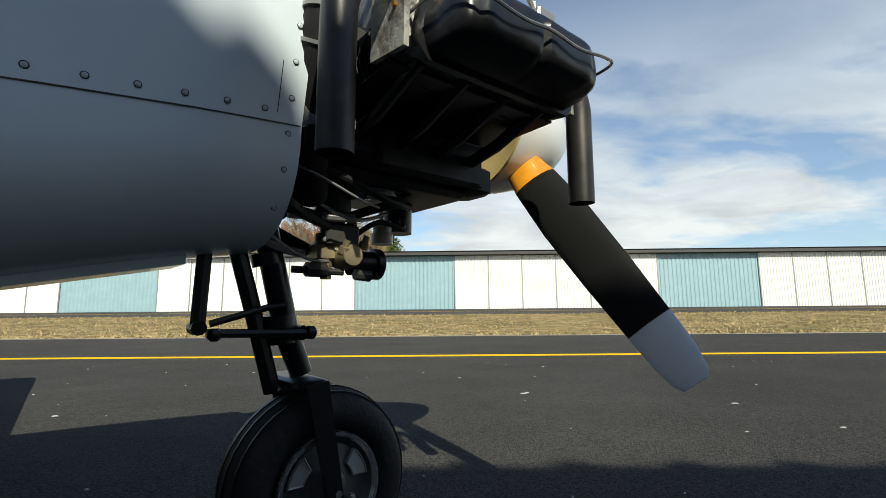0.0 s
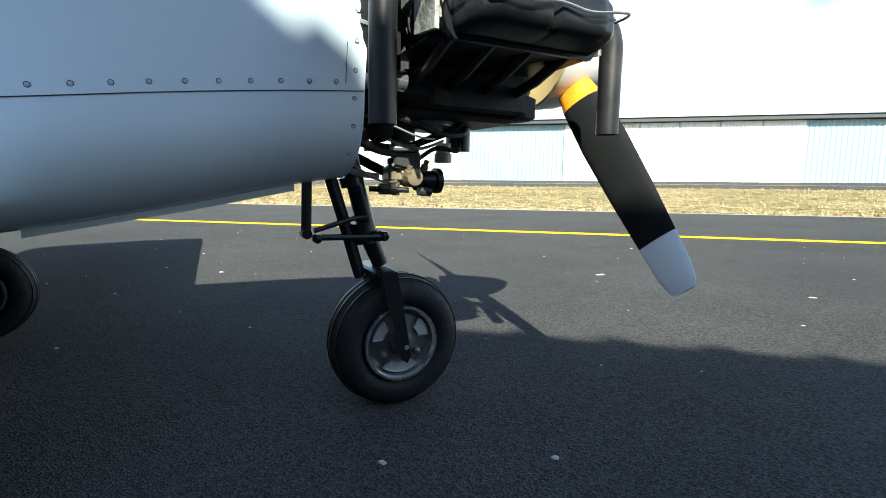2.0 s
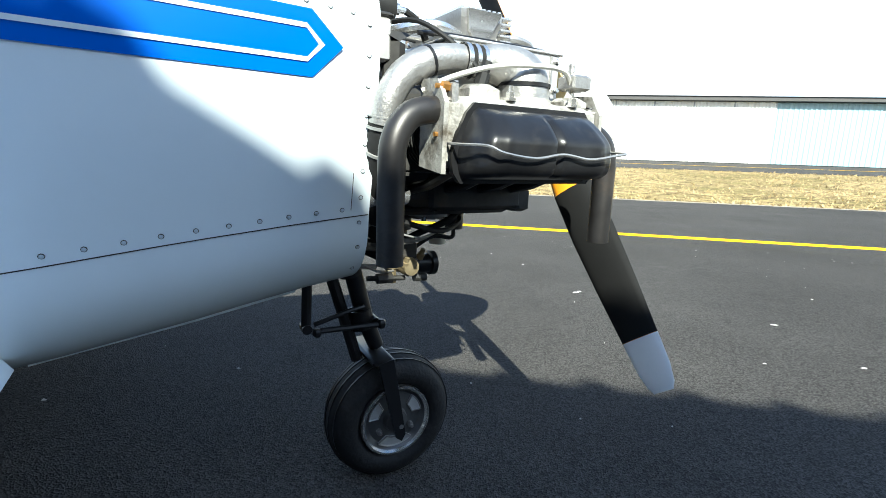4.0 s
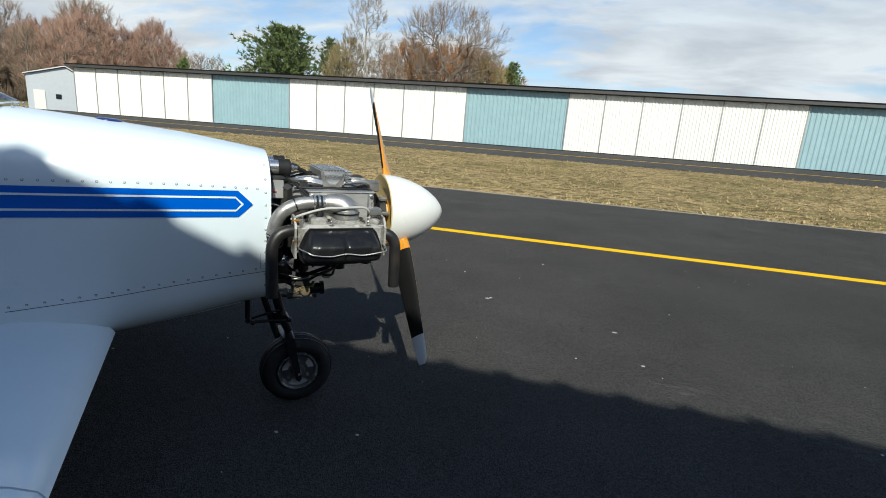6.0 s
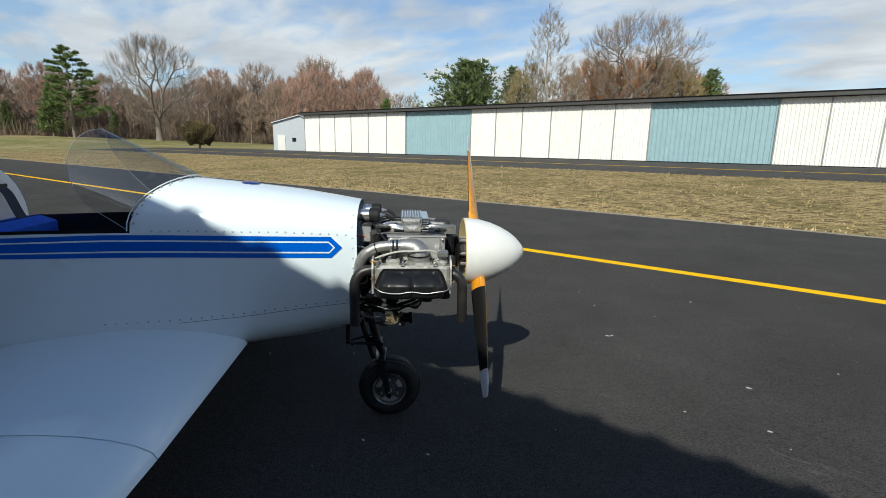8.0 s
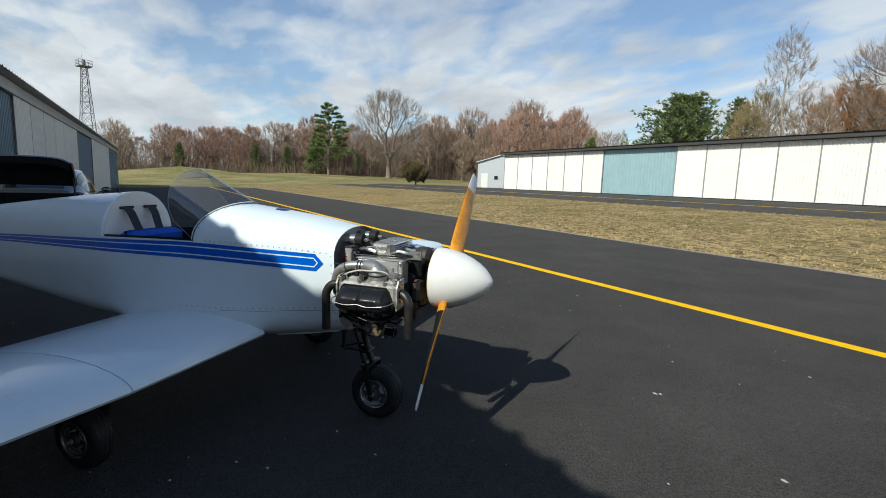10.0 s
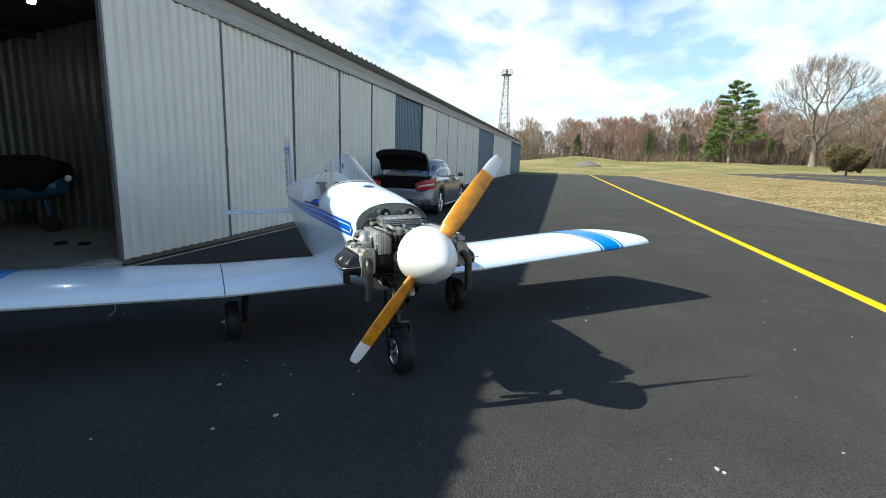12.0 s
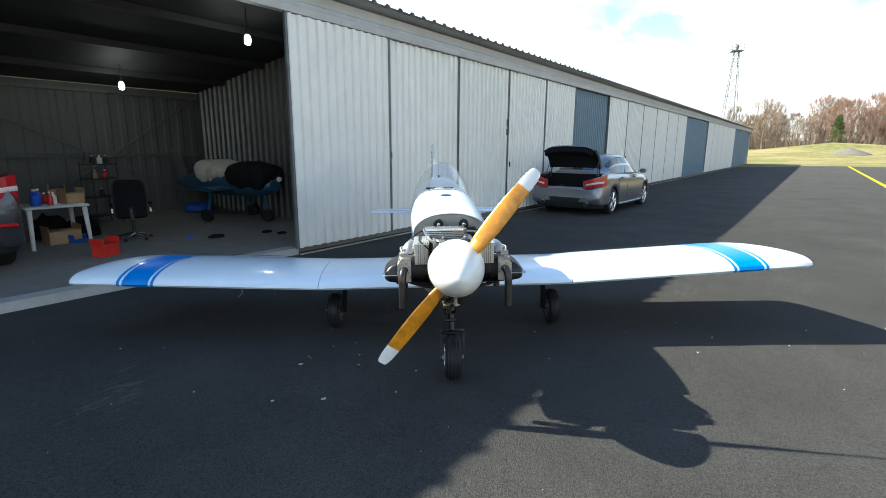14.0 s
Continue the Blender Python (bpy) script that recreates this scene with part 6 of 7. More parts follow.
for i in range(9500):
    a, b = r.uniform(0, 6.283), math.acos(r.uniform(-0.75, 1))
    rr = (1 - 0.3 * r.random() ** 2) * (1 + 0.1 * math.sin(3 * a) + 0.08 * math.sin(5 * a + 4 * b))
    wide = 1.8 * (0.8 + 0.2 * math.cos(b))
    c = Vector((wide * rr * math.sin(b) * math.cos(a), wide * rr * math.sin(b) * math.sin(a), 1.4 + 1.25 * rr * math.cos(b)))
    u = (Vector((math.cos(a), math.sin(a), 1.2)) * 0.8 + Vector((r.gauss(0, 0.6), r.gauss(0, 0.6), r.gauss(0.2, 0.6)))).normalized() * r.uniform(0.15, 0.34)
    v = u.orthogonal().normalized() * 0.045
    s.add([c - v, c + v, c + u], [(0, 1, 2)])
x, y = polar(152.3, 70)
shrub = thing("shrub", "round olive evergreen shrub on the field", "shrub", pose(x, y, zg(x, y) - 0.05) @ Matrix.Diagonal((1.2, 1.2, 1.2, 1)))
part("crown", s, NEEDLE_OLIVE, shrub, smooth=0)
part("trunk", Shape().tube([(0, 0, -0.2), (0.05, 0, 0.9)], [0.12, 0.08], 6), BARK, shrub)

# heap of gravel at the end of the taxiway
r = random.Random(23)
px, py, heap = -97.0, 7.0, []
for i in range(11):
    t = i / 10
    heap.append([(px + 2.4 * (1 - t) * (1 + 0.12 * math.sin(3 * a + 2 * t) + r.uniform(-0.05, 0.05)) * math.cos(a), py + 3.0 * (1 - t) * (1 + 0.1 * math.sin(2 * a + 1) + r.uniform(-0.05, 0.05)) * math.sin(a), zg(px, py) - 0.12 + 1.1 * t ** 0.85 + r.uniform(-0.03, 0.03) * (t > 0)) for a in (2 * math.pi * k / 26 for k in range(26))])
solid("gravel_heap", Shape().loft(heap, caps=True), mat("grey brown gravel", (0.15, 0.132, 0.11), 0.95, var=0.3, scale=4, bump=0.6, bump_scale=12), "small heap of grey gravel on the grass", "heap", smooth=60)

# ---- far buildings ----
cx, cy = polar(142.8, 66)
shed = thing("metal_shed", "pale grey metal building with low gable roof", "shed", pose(cx, cy, zg(cx, cy) - 0.2, 0, 0, 51))
prof = [(-2.6, 0), (2.6, 0), (2.6, 3.3), (0.6, 4.5), (-2.6, 3.5)]
part("wall", Shape().loft([[(x, y, z) for x, z in prof] for y in (0, 9)], caps=True), GREY_WALL, shed, smooth=0)
part("roof", Shape().loft([[(2.8, y, 3.25), (0.6, y, 4.58), (-2.8, y, 3.5), (-2.8, y, 3.6), (0.6, y, 4.68), (2.8, y, 3.35)] for y in (-0.25, 9.2)], caps=True), mat("pale roof sheet", (0.6, 0.6, 0.6), 0.5), shed, smooth=0)
part("window", Shape().box((-0.35, -0.06, 1.35), (0.1, -0.005, 1.8)), GLASS_DARK, shed, smooth=0)
part("door", Shape().box((-2.1, -0.06, 0.1), (-1.2, -0.005, 2.1)), WHITE_STEEL, shed, smooth=0)

tx, ty = polar(-172.5, 66, (2.8, 3.0))
TOWER_STEEL = mat("weathered tower steel", (0.17, 0.175, 0.18), 0.55, metal=0.3, var=0.2, scale=2)
tower = thing("lattice_tower", "tall grey steel lattice tower with a railed platform and grey beacon", "tower", pose(tx, ty, 0, 0, 0, 20) @ Matrix.Diagonal((0.4, 0.4, 0.53, 1)))
s = Shape()
hw = lambda z: 2.3 - 1.72 * z / 23.0
corners = ((1, 1), (-1, 1), (-1, -1), (1, -1))
lv = [0, 3.2, 6.2, 9.0, 11.6, 14.0, 16.2, 18.2, 20.0, 21.6, 23.0]
for a, b in corners:
    part("leg", Shape().tube([(a * hw(z), b * hw(z), z) for z in (0, 23)], 0.085, 5), TOWER_STEEL, tower)
for i in range(len(lv) - 1):
    z0, z1 = lv[i], lv[i + 1]
    for j in range(4):
        (a, b), (c, d) = corners[j], corners[(j + 1) % 4]
        p0, p1 = (a * hw(z0), b * hw(z0), z0), (c * hw(z1), d * hw(z1), z1)
        q0, q1 = (c * hw(z0), d * hw(z0), z0), (a * hw(z1), b * hw(z1), z1)
        s.tube([p0, p1], 0.045, 3).tube([q0, q1], 0.045, 3).tube([q1, p1], 0.045, 3)
tagged(part("bracing", s, TOWER_STEEL, tower), kind="stuff")
s = Shape().box((-1.5, -1.5, 23.0), (1.5, 1.5, 23.15))
plat = part("platform", s, TOWER_STEEL, tower, smooth=0)
s = Shape()
for a, b in corners:
    s.tube([(a * 1.5, b * 1.5, 23.1), (a * 1.5, b * 1.5, 24.2)], 0.05, 4)
for z in (23.65, 24.2):
    for j in range(4):
        (a, b), (c, d) = corners[j], corners[(j + 1) % 4]
        s.tube([(a * 1.5, b * 1.5, z), (c * 1.5, d * 1.5, z)], 0.045, 4)
part("railing", s, TOWER_STEEL, plat)
part("beacon", Shape().lathe([(0, 0.3), (0.4, 0.42), (1.0, 0.42), (1.2, 0.2)], (0, 0, 23.2), (0, 0, 1), 10, caps=True), mat("grey beacon housing", (0.22, 0.17, 0.15), 0.4), tower)
part("mast", Shape().tube([(-1.2, 0, 23.1), (-1.2, 0, 25.6)], 0.05, 4), TOWER_STEEL, tower)

# ---- cars ----
SILVER = mat("metallic grey car paint", (0.2, 0.205, 0.22), 0.28, metal=0.65, var=0.03, scale=4, coat=0.8)
CAR_DARK = mat("dark grey car paint", (0.045, 0.045, 0.05), 0.3, metal=0.4, var=0.05, scale=4, coat=0.7)
TAIL_RED = mat("red tail light", (0.42, 0.014, 0.02), 0.15, var=0.1, coat=0.6)
TAIL_CLEAR = mat("pale tail lens", (0.6, 0.5, 0.48), 0.15, coat=0.6)
BLACK_TRIM = mat("black plastic trim", (0.02, 0.02, 0.021), 0.5, var=0.15)
BLACK_CLOTH = mat("black cover cloth", (0.009, 0.009, 0.01), 0.9, spec=0.15, var=0.2, bump=0.4, bump_scale=20)
CHROME = mat("chrome", (0.75, 0.75, 0.76), 0.12, metal=1.0, var=0.03)


def eased(x, xs, vs):
    """Smooth course through a table."""
    i = max(0, min(len(xs) - 2, next((k for k in range(len(xs) - 1) if x <= xs[k + 1]), len(xs) - 2)))
    t = min(1.0, max(0.0, (x - xs[i]) / (xs[i + 1] - xs[i])))
    slope = [(vs[min(k + 1, len(vs) - 1)] - vs[max(k - 1, 0)]) / (xs[min(k + 1, len(vs) - 1)] - xs[max(k - 1, 0)]) for k in (i, i + 1)]
    h = xs[i + 1] - xs[i]
    return (2 * t ** 3 - 3 * t * t + 1) * vs[i] + (t ** 3 - 2 * t * t + t) * h * slope[0] + (3 * t * t - 2 * t ** 3) * vs[i + 1] + (t ** 3 - t * t) * h * slope[1]


def car(name, label, m, paint, table, green, wheels, rad, half, lamp, boot=None):
    """table: x, half width, sill, shoulder, deck. green: x, belt half, roof half, belt z, roof z. x runs forward. boot: x0, x1, floor of an open boot."""
    c = thing(name, label, "car", m)
    tx_ = [q[0] for q in table]
    col = lambda k: [q[k] for q in table]
    xs_ = set(round(v, 3) for v in xrange(tx_[0], tx_[-1], 40)) | set(tx_)
    for wx in wheels:
        xs_ |= set(round(wx + (rad + 0.045) * math.cos(math.pi * j / 14), 4) for j in range(15)) | {wx - rad - 0.047, wx + rad + 0.047}
    if boot:
        xs_ |= {boot[0], boot[0] + 0.004, boot[1], boot[1] + 0.004}
    flank = lambda x: eased(x, tx_, col(1))
    rings = []
    for x in sorted(xs_):
        w, z0, z1, z2 = (eased(x, tx_, col(k)) for k in (1, 2, 3, 4))
        if boot and boot[0] < x <= boot[1]:
            z2 = boot[2]
        elif boot and x <= boot[0]:
            z2 = min(z2, 0.69)
        zl = z0 + 0.03
        for wx in wheels:
            q = (rad + 0.045) ** 2 - (x - wx) ** 2
            if q > 0:
                zl = max(zl, rad + math.sqrt(q))
        lip = max(0.0, 1 - 4 * max(0.0, zl - z0 - 0.03)) * 0.03
        zm = max(zl + 0.02, z0 + 0.45 * (z1 - z0))
        h = [(0, z0), (w * 0.73, z0), (w * 0.74, max(zl - 0.005, z0 + 0.005)), (w * 0.985 - lip, zl), (w, zl + 0.035), (w * 1.004, max(zm, zl + 0.05)), (w * 0.985, max(z1 - 0.13, zl + 0.065)), (w * 0.965, max(z1 - 0.075, zl + 0.08)), (w * 0.93, max(z1 - 0.012, zl + 0.09)), (w * 0.87, max(z1, zl + 0.095)), (w * 0.79, z2 - 0.012), (w * 0.4, z2 + 0.008), (0, z2 + 0.012)]
        rings.append([(x, -y, z) for y, z in h] + [(x, y, z) for y, z in reversed(h[1:-1])])
    body = part("body", Shape().loft(rings, caps=True), paint, c, smooth=28)
    gt = np.array(green)

    def cabin(x):
        return [float(eased(x, list(gt[:, 0]), list(gt[:, k]))) for k in range(1, 5)]

    rings = []
    for x in sorted(set(list(gt[:, 0]) + xrange(green[0][0], green[-1][0], 26))):
        wb, wr, zb, zr = cabin(x)
        h = [(wb, zb - 0.05), (wb, zb), (wb * 0.6 + wr * 0.4, zb + 0.5 * (zr - zb)), (wr * 1.03, zr - 0.06), (wr * 0.97, zr - 0.022), (wr * 0.8, zr), (0, zr + 0.014)]
        rings.append([(x, -y, z) for y, z in h] + [(x, y, z) for y, z in reversed(h[:-1])])
    part("roof", Shape().loft(rings, caps=True, closed=False), paint, c, smooth=40)

    def side_y(x, z):
        wb, wr, zb, zr = cabin(x)
        return float(np.interp(z, [zb, zb + 0.5 * (zr - zb), zr - 0.06], [wb, wb * 0.6 + wr * 0.4, wr * 1.03]))

    g1, g2 = green[1][0], green[-2][0]
    mid_x = 0.5 * (g1 + g2) - 0.05
    for sgn in (-1, 1):
        for x0, x1 in ((green[0][0] + 0.36, mid_x - 0.035), (mid_x + 0.035, green[-1][0] - 0.2)):
            cols = []
            for x in xrange(x0, x1, 14):
                wb, wr, zb, zr = cabin(x)
                lo = zb + 0.02
                hi = max(lo + 0.004, zr - 0.07)
                cols.append([(x, sgn * (side_y(x, z) + 0.006), z) for z in (lo, lo + (hi - lo) * 0.35, lo + (hi - lo) * 0.7, hi)])
            part("side_window", Shape().loft(cols, closed=False), GLASS_DARK, c, smooth=50)
            part("window_trim", Shape().tube([cl[0] for cl in cols] + [cols[-1][-1]] + [cl[-1] for cl in reversed(cols)] + [cols[0][0]], 0.006, 4), BLACK_TRIM, c)
    for xa, xb in ((green[0][0] + 0.04, g1 - 0.06), (g2 + 0.06, green[-1][0] - 0.05)):
        cols = []
        for x in xrange(xa, xb, 10):
            wb, wr, zb, zr = cabin(x)
            cols.append([(x, f * wr * 0.84, zr + 0.014 * (1 - abs(f)) + 0.005 - 0.006 * max(0, abs(f) - 0.9) * 10) for f in (-1, -0.9, -0.5, 0, 0.5, 0.9, 1)])
        part("windscreen", Shape().loft(cols, closed=False), GLASS_DARK, c, smooth=50)
    belt = green[0][3]
    for sgn in (-1, 1):
        g = green
        sx = xrange(wheels[0] + rad + 0.06, wheels[1] - rad - 0.06, 8)
        sill = Shape().loft([[(x, sgn * (flank(x) * q), eased(x, tx_, col(2)) + dz) for q, dz in ((0.9, 0.0), (1.006, 0.012), (1.012, 0.05), (0.99, 0.065))] for x in sx], caps=True)
        part("sill_trim", sill, paint, body)
        part("mirror", Shape().rbox((g[-2][0] - 0.02, min(sgn * (half - 0.03), sgn * (half + 0.15)), g[-1][3] + 0.02), (g[-2][0] + 0.1, max(sgn * (half - 0.03), sgn * (half + 0.15)), g[-1][3] + 0.13), 0.04), paint, c)
        for x in (wheels[0] + 0.62, wheels[0] + 1.62):
            part("door_handle", Shape().rbox((x - 0.1, min(sgn * (half - 0.03), sgn * (half + 0.02)), belt - 0.14), (x + 0.1, max(sgn * (half - 0.03), sgn * (half + 0.02)), belt - 0.1), 0.012), paint, body)
        for x in (mid_x + 0.02, g2 + 0.62, wheels[0] + rad + 0.02):
            w = flank(x)
            z0, z1 = eased(x, tx_, col(2)), eased(x, tx_, col(3))
            lo = z0 + 0.14 if x > wheels[0] + rad + 0.1 else z0 + 0.42
            part("door_gap", Shape().tube([(x, sgn * (w + 0.001), lo), (x, sgn * (w * 1.004), (lo + z1) / 2), (x, sgn * (w * 0.965), z1 - 0.075), (x, sgn * w * 0.9, z1)], 0.0045, 4), BLACK_TRIM, body)
        for x in wheels:
            ar = lambda r_, y: [(x + r_ * math.cos(math.pi * j / 16), sgn * y, rad + r_ * math.sin(math.pi * j / 16)) for j in range(17)]
            part("wheel_arch", Shape().loft([ar(rad + 0.04, half * 0.72), ar(rad + 0.04, half * 0.975), ar(rad + 0.032, half * 0.975), ar(rad + 0.032, half * 0.72)], closed=True), BLACK_TRIM, c, smooth=20)
            o = (x, sgn * (half - 0.235), rad)
            wh = part("wheel", Shape().lathe([(0.0, rad * 0.62), (0.01, rad * 0.93), (0.05, rad), (0.17, rad), (0.205, rad * 0.93), (0.21, rad * 0.72)], o, (0, sgn, 0), 28), RUBBER, c)
            sp = Shape().lathe([(0.2, rad * 0.74), (0.214, rad * 0.72), (0.2, rad * 0.66), (0.12, rad * 0.62)], o, (0, sgn, 0), 28)
            for j in range(10):
                a = 2 * math.pi * (j // 2) / 5 + (0.16 if j % 2 else -0.16)
                e, e2 = Vector((math.cos(a), 0, math.sin(a))), Vector((math.cos(a * 1.0), 0, math.sin(a)))
                sp.tube([Vector(o) + e * rad * 0.14 + Vector((0, sgn * 0.198, 0)), Vector(o) + e2 * rad * 0.69 + Vector((0, sgn * 0.204, 0))], [0.018, 0.013], 5)
            sp.lathe([(0.19, rad * 0.19), (0.212, rad * 0.17), (0.216, 0.001)], o, (0, sgn, 0), 14)
            part("rim", sp, ALU_BRIGHT, wh)
            part("brake_disc", Shape().lathe([(0.1, rad * 0.5), (0.11, rad * 0.5), (0.11, 0.02)], o, (0, sgn, 0), 20), IRON, wh)
        # rear light cluster wrapped round the corner
        y0, z0, z1, x_end, swell = lamp

        def lens(a, b, lo, hi, off):
            cols = []
            for j in range(13):
                t = a + (b - a) * j / 12
                if t < 0.55:
                    yy = y0 + (flank(tx_[1]) * 0.97 - y0) * t / 0.55
                    xx = tx_[0] - off + (0.05 + tx_[1] - tx_[0]) * (t / 0.55) ** 3
                else:
                    xx = tx_[1] + 0.05 + (x_end - tx_[1] - 0.05) * (t - 0.55) / 0.45
                    yy = flank(xx) * (0.985 + 0.012 * (t - 0.55)) + off
                up = z0 + swell * t
                tall = (z1 - z0) * (0.78 + 0.5 * t - 0.45 * max(0, t - 0.6))
                dn, uz = up + tall * lo, up + tall * hi
                cols.append([(xx, sgn * yy, dn), (xx - 0.004, sgn * (yy + 0.004), 0.5 * (dn + uz)), (xx, sgn * yy, uz), (xx + 0.03, sgn * (yy - 0.05), uz), (xx + 0.03, sgn * (yy - 0.05), dn)])
            return Shape().loft(cols, caps=True)

        lt = part("tail_light", lens(0, 1, 0, 1, 0.012), TAIL_RED, c, "red rear light cluster")
        part("reversing_light", lens(0.06, 0.72, 0.36, 0.56, 0.018), TAIL_CLEAR, lt)
        part("exhaust_tip", Shape().lathe([(0.1, 0.055), (0, 0.055), (0, 0.045), (0.1, 0.04)], (tx_[0] - 0.03, sgn * half * 0.62, table[0][2] - 0.05), (1, 0, 0), 14), CHROME, c)
    vx = [(tx_[0] + 0.02, 0.0), (tx_[0] + 0.025, 0.35), (tx_[0] + 0.05, 0.62), (tx_[0] + 0.16, 0.8), (tx_[0] + 0.34, 0.865)]
    run = [(x, -y * half / 0.885) for x, y in reversed(vx)] + [(x, y * half / 0.885) for x, y in vx[1:]]
    zt = table[0][2] + 0.085
    part("bumper_trim", Shape().loft([[(x - 0.03, y * 1.02, zt), (x - 0.022, y * 1.02, zt - 0.14), (x + 0.05, y * 0.98, zt - 0.25), (x + 0.16, y * 0.9, zt - 0.25), (x + 0.16, y * 0.9, zt)] for x, y in run], caps=True), BLACK_TRIM, c)
    part("bumper_strip", Shape().tube([(x - 0.034, y * 1.03, zt + 0.004) for x, y in run], 0.009, 5), CHROME, c)
    return c


SEDAN = [(-2.3, 0.79, 0.36, 0.6, 0.64), (-2.26, 0.855, 0.29, 0.69, 0.685), (-2.1, 0.88, 0.25, 0.93, 0.93), (-1.72, 0.892, 0.24, 1.0, 1.0), (-1.55, 0.892, 0.22, 1.0, 1.03), (-1.0, 0.89, 0.2, 0.985, 1.0), (0.0, 0.885, 0.18, 0.95, 0.97), (0.9, 0.885, 0.18, 0.92, 0.97), (1.55, 0.87, 0.2, 0.85, 0.91), (2.05, 0.81, 0.24, 0.72, 0.8), (2.25, 0.68, 0.3, 0.6, 0.66)]
SEDAN_GLASS = [(-1.72, 0.76, 0.52, 1.0, 1.05), (-1.35, 0.79, 0.55, 0.99, 1.24), (-0.9, 0.805, 0.575, 0.98, 1.41), (-0.3, 0.81, 0.59, 0.965, 1.455), (0.3, 0.8, 0.57, 0.95, 1.41), (0.75, 0.77, 0.53, 0.94, 1.22), (1.15, 0.74, 0.5, 0.93, 1.0)]
sedan = car("car", "metallic grey sedan parked by the hangar with its boot lid open", pose(-10.6, -1.72, -0.1, 0, 0, 180), SILVER, SEDAN, SEDAN_GLASS, (-1.32, 1.41), 0.325, 0.885, (0.5, 0.67, 0.9, -1.93, 0.07), (-2.2, -1.74, 0.42))
# open boot: black lining, lid raised on gooseneck hinges, luggage inside
part("boot_lining", Shape().box((-2.19, -0.69, 0.436), (-1.745, 0.69, 0.445)).box((-1.752, -0.69, 0.445), (-1.745, 0.69, 0.99)).box((-2.19, -0.705, 0.436), (-1.745, -0.69, 0.96)).box((-2.19, 0.69, 0.436), (-1.745, 0.705, 0.96)).box((-2.205, -0.69, 0.436), (-2.19, 0.69, 0.68)).rbox((-2.26, -0.64, 0.695), (-2.19, 0.64, 0.705), 0.004).box((-2.2, -0.72, 0.7), (-2.1, -0.52, 0.93)).box((-2.2, 0.52, 0.7), (-2.1, 0.72, 0.93)), BLACK_CLOTH, sedan, smooth=0)
rows_ = []
for i in range(10):
    t = i / 9
    row = []
    for j in range(15):
        v = -1 + 2 * j / 14
        w = 0.66 - 0.02 * t
        bow = 0.045 * abs(v) ** 3
        row.append((-1.72 - 0.26 * t - 0.16 * t * t + 0.02 * v * v, w * v, 1.17 + 0.5 * t + 0.05 * math.sin(math.pi * t) - bow * (0.4 + t) - 0.04 * max(0, abs(v) - 0.8) * 5 * t))
    rows_.append(row)
tip = rows_[-1]
rows_ += [[(x - 0.03, y * 0.99, z - 0.004) for x, y, z in tip], [(x - 0.05, y * 0.98, z - 0.022) for x, y, z in tip]]
lid_part = part("boot_lid", Shape().loft(rows_, closed=False), SILVER, sedan, "raised boot lid with dark lining")
part("lid_lining", Shape().loft([[(x - 0.035 - 0.01 * math.cos(9 * y), y * 0.985, z - 0.03) for x, y, z in row] for row in rows_[:10]] + [[(x - 0.062, y * 0.975, z - 0.024) for x, y, z in tip], [(x - 0.075, y * 0.95, z - 0.14) for x, y, z in tip], [(x - 0.03, y * 0.9, z - 0.17) for x, y, z in tip]], closed=False), BLACK_CLOTH, lid_part)
for sgn in (-1, 1):
    part("lid_side", Shape().loft([[(x, sgn * 0.655, z), (x - 0.05, sgn * 0.645, z - 0.05)] for x, y, z in (r_[14] for r_ in rows_[:10])], closed=False), BLACK_TRIM, lid_part)
    part("hinge_arm", Shape().tube(spline([(-1.78, sgn * 0.62, 0.9), (-1.72, sgn * 0.62, 1.08), (-1.76, sgn * 0.6, 1.24)], 5), 0.016, 6), BLACK_TRIM, lid_part)
    part("gas_strut", Shape().tube([(-2.0, sgn * 0.66, 0.9), (-1.84, sgn * 0.62, 1.3)], 0.008, 6), BLACK_TRIM, lid_part)
bag = thing("bag", "dark bag in the open car boot", "bag", pose(-10.6 + 1.95, -1.72, 0.347))
part("body", Shape().rbox((-0.14, -0.45, 0.0), (0.16, 0.12, 0.22), 0.06), BLACK_CLOTH, bag)
part("handle", Shape().tube(spline([(0.17, -0.3, 0.15), (0.2, -0.2, 0.26), (0.2, -0.1, 0.26), (0.17, 0.0, 0.15)], 5), 0.012, 6), BLACK_TRIM, bag)
part("tag", Shape().rbox((0.155, 0.04, 0.1), (0.17, 0.09, 0.2), 0.005), PROP_TIP, bag)
bag = thing("bag", "grey crumpled bag in the open car boot", "bag", pose(-10.6 + 1.95, -1.42, 0.347))
part("body", Shape().rbox((-0.14, -0.08, 0.0), (0.17, 0.3, 0.17), 0.06), BLACK_CLOTH, bag)

SUV = [(-2.35, 0.82, 0.44, 0.8, 0.9), (-2.3, 0.89, 0.34, 0.98, 1.05), (-2.1, 0.94, 0.3, 1.0, 1.08), (-1.3, 0.95, 0.28, 1.0, 1.06), (0, 0.95, 0.26, 0.99, 1.04), (1.0, 0.95, 0.26, 0.98, 1.06), (1.8, 0.92, 0.3, 0.92, 1.02), (2.3, 0.78, 0.36, 0.75, 0.85)]
SUV_GLASS = [(-2.22, 0.82, 0.66, 1.03, 1.1), (-1.85, 0.86, 0.68, 1.03, 1.62), (-0.6, 0.87, 0.7, 1.02, 1.7), (0.4, 0.86, 0.68, 1.02, 1.66), (1.2, 0.8, 0.6, 1.03, 1.1)]
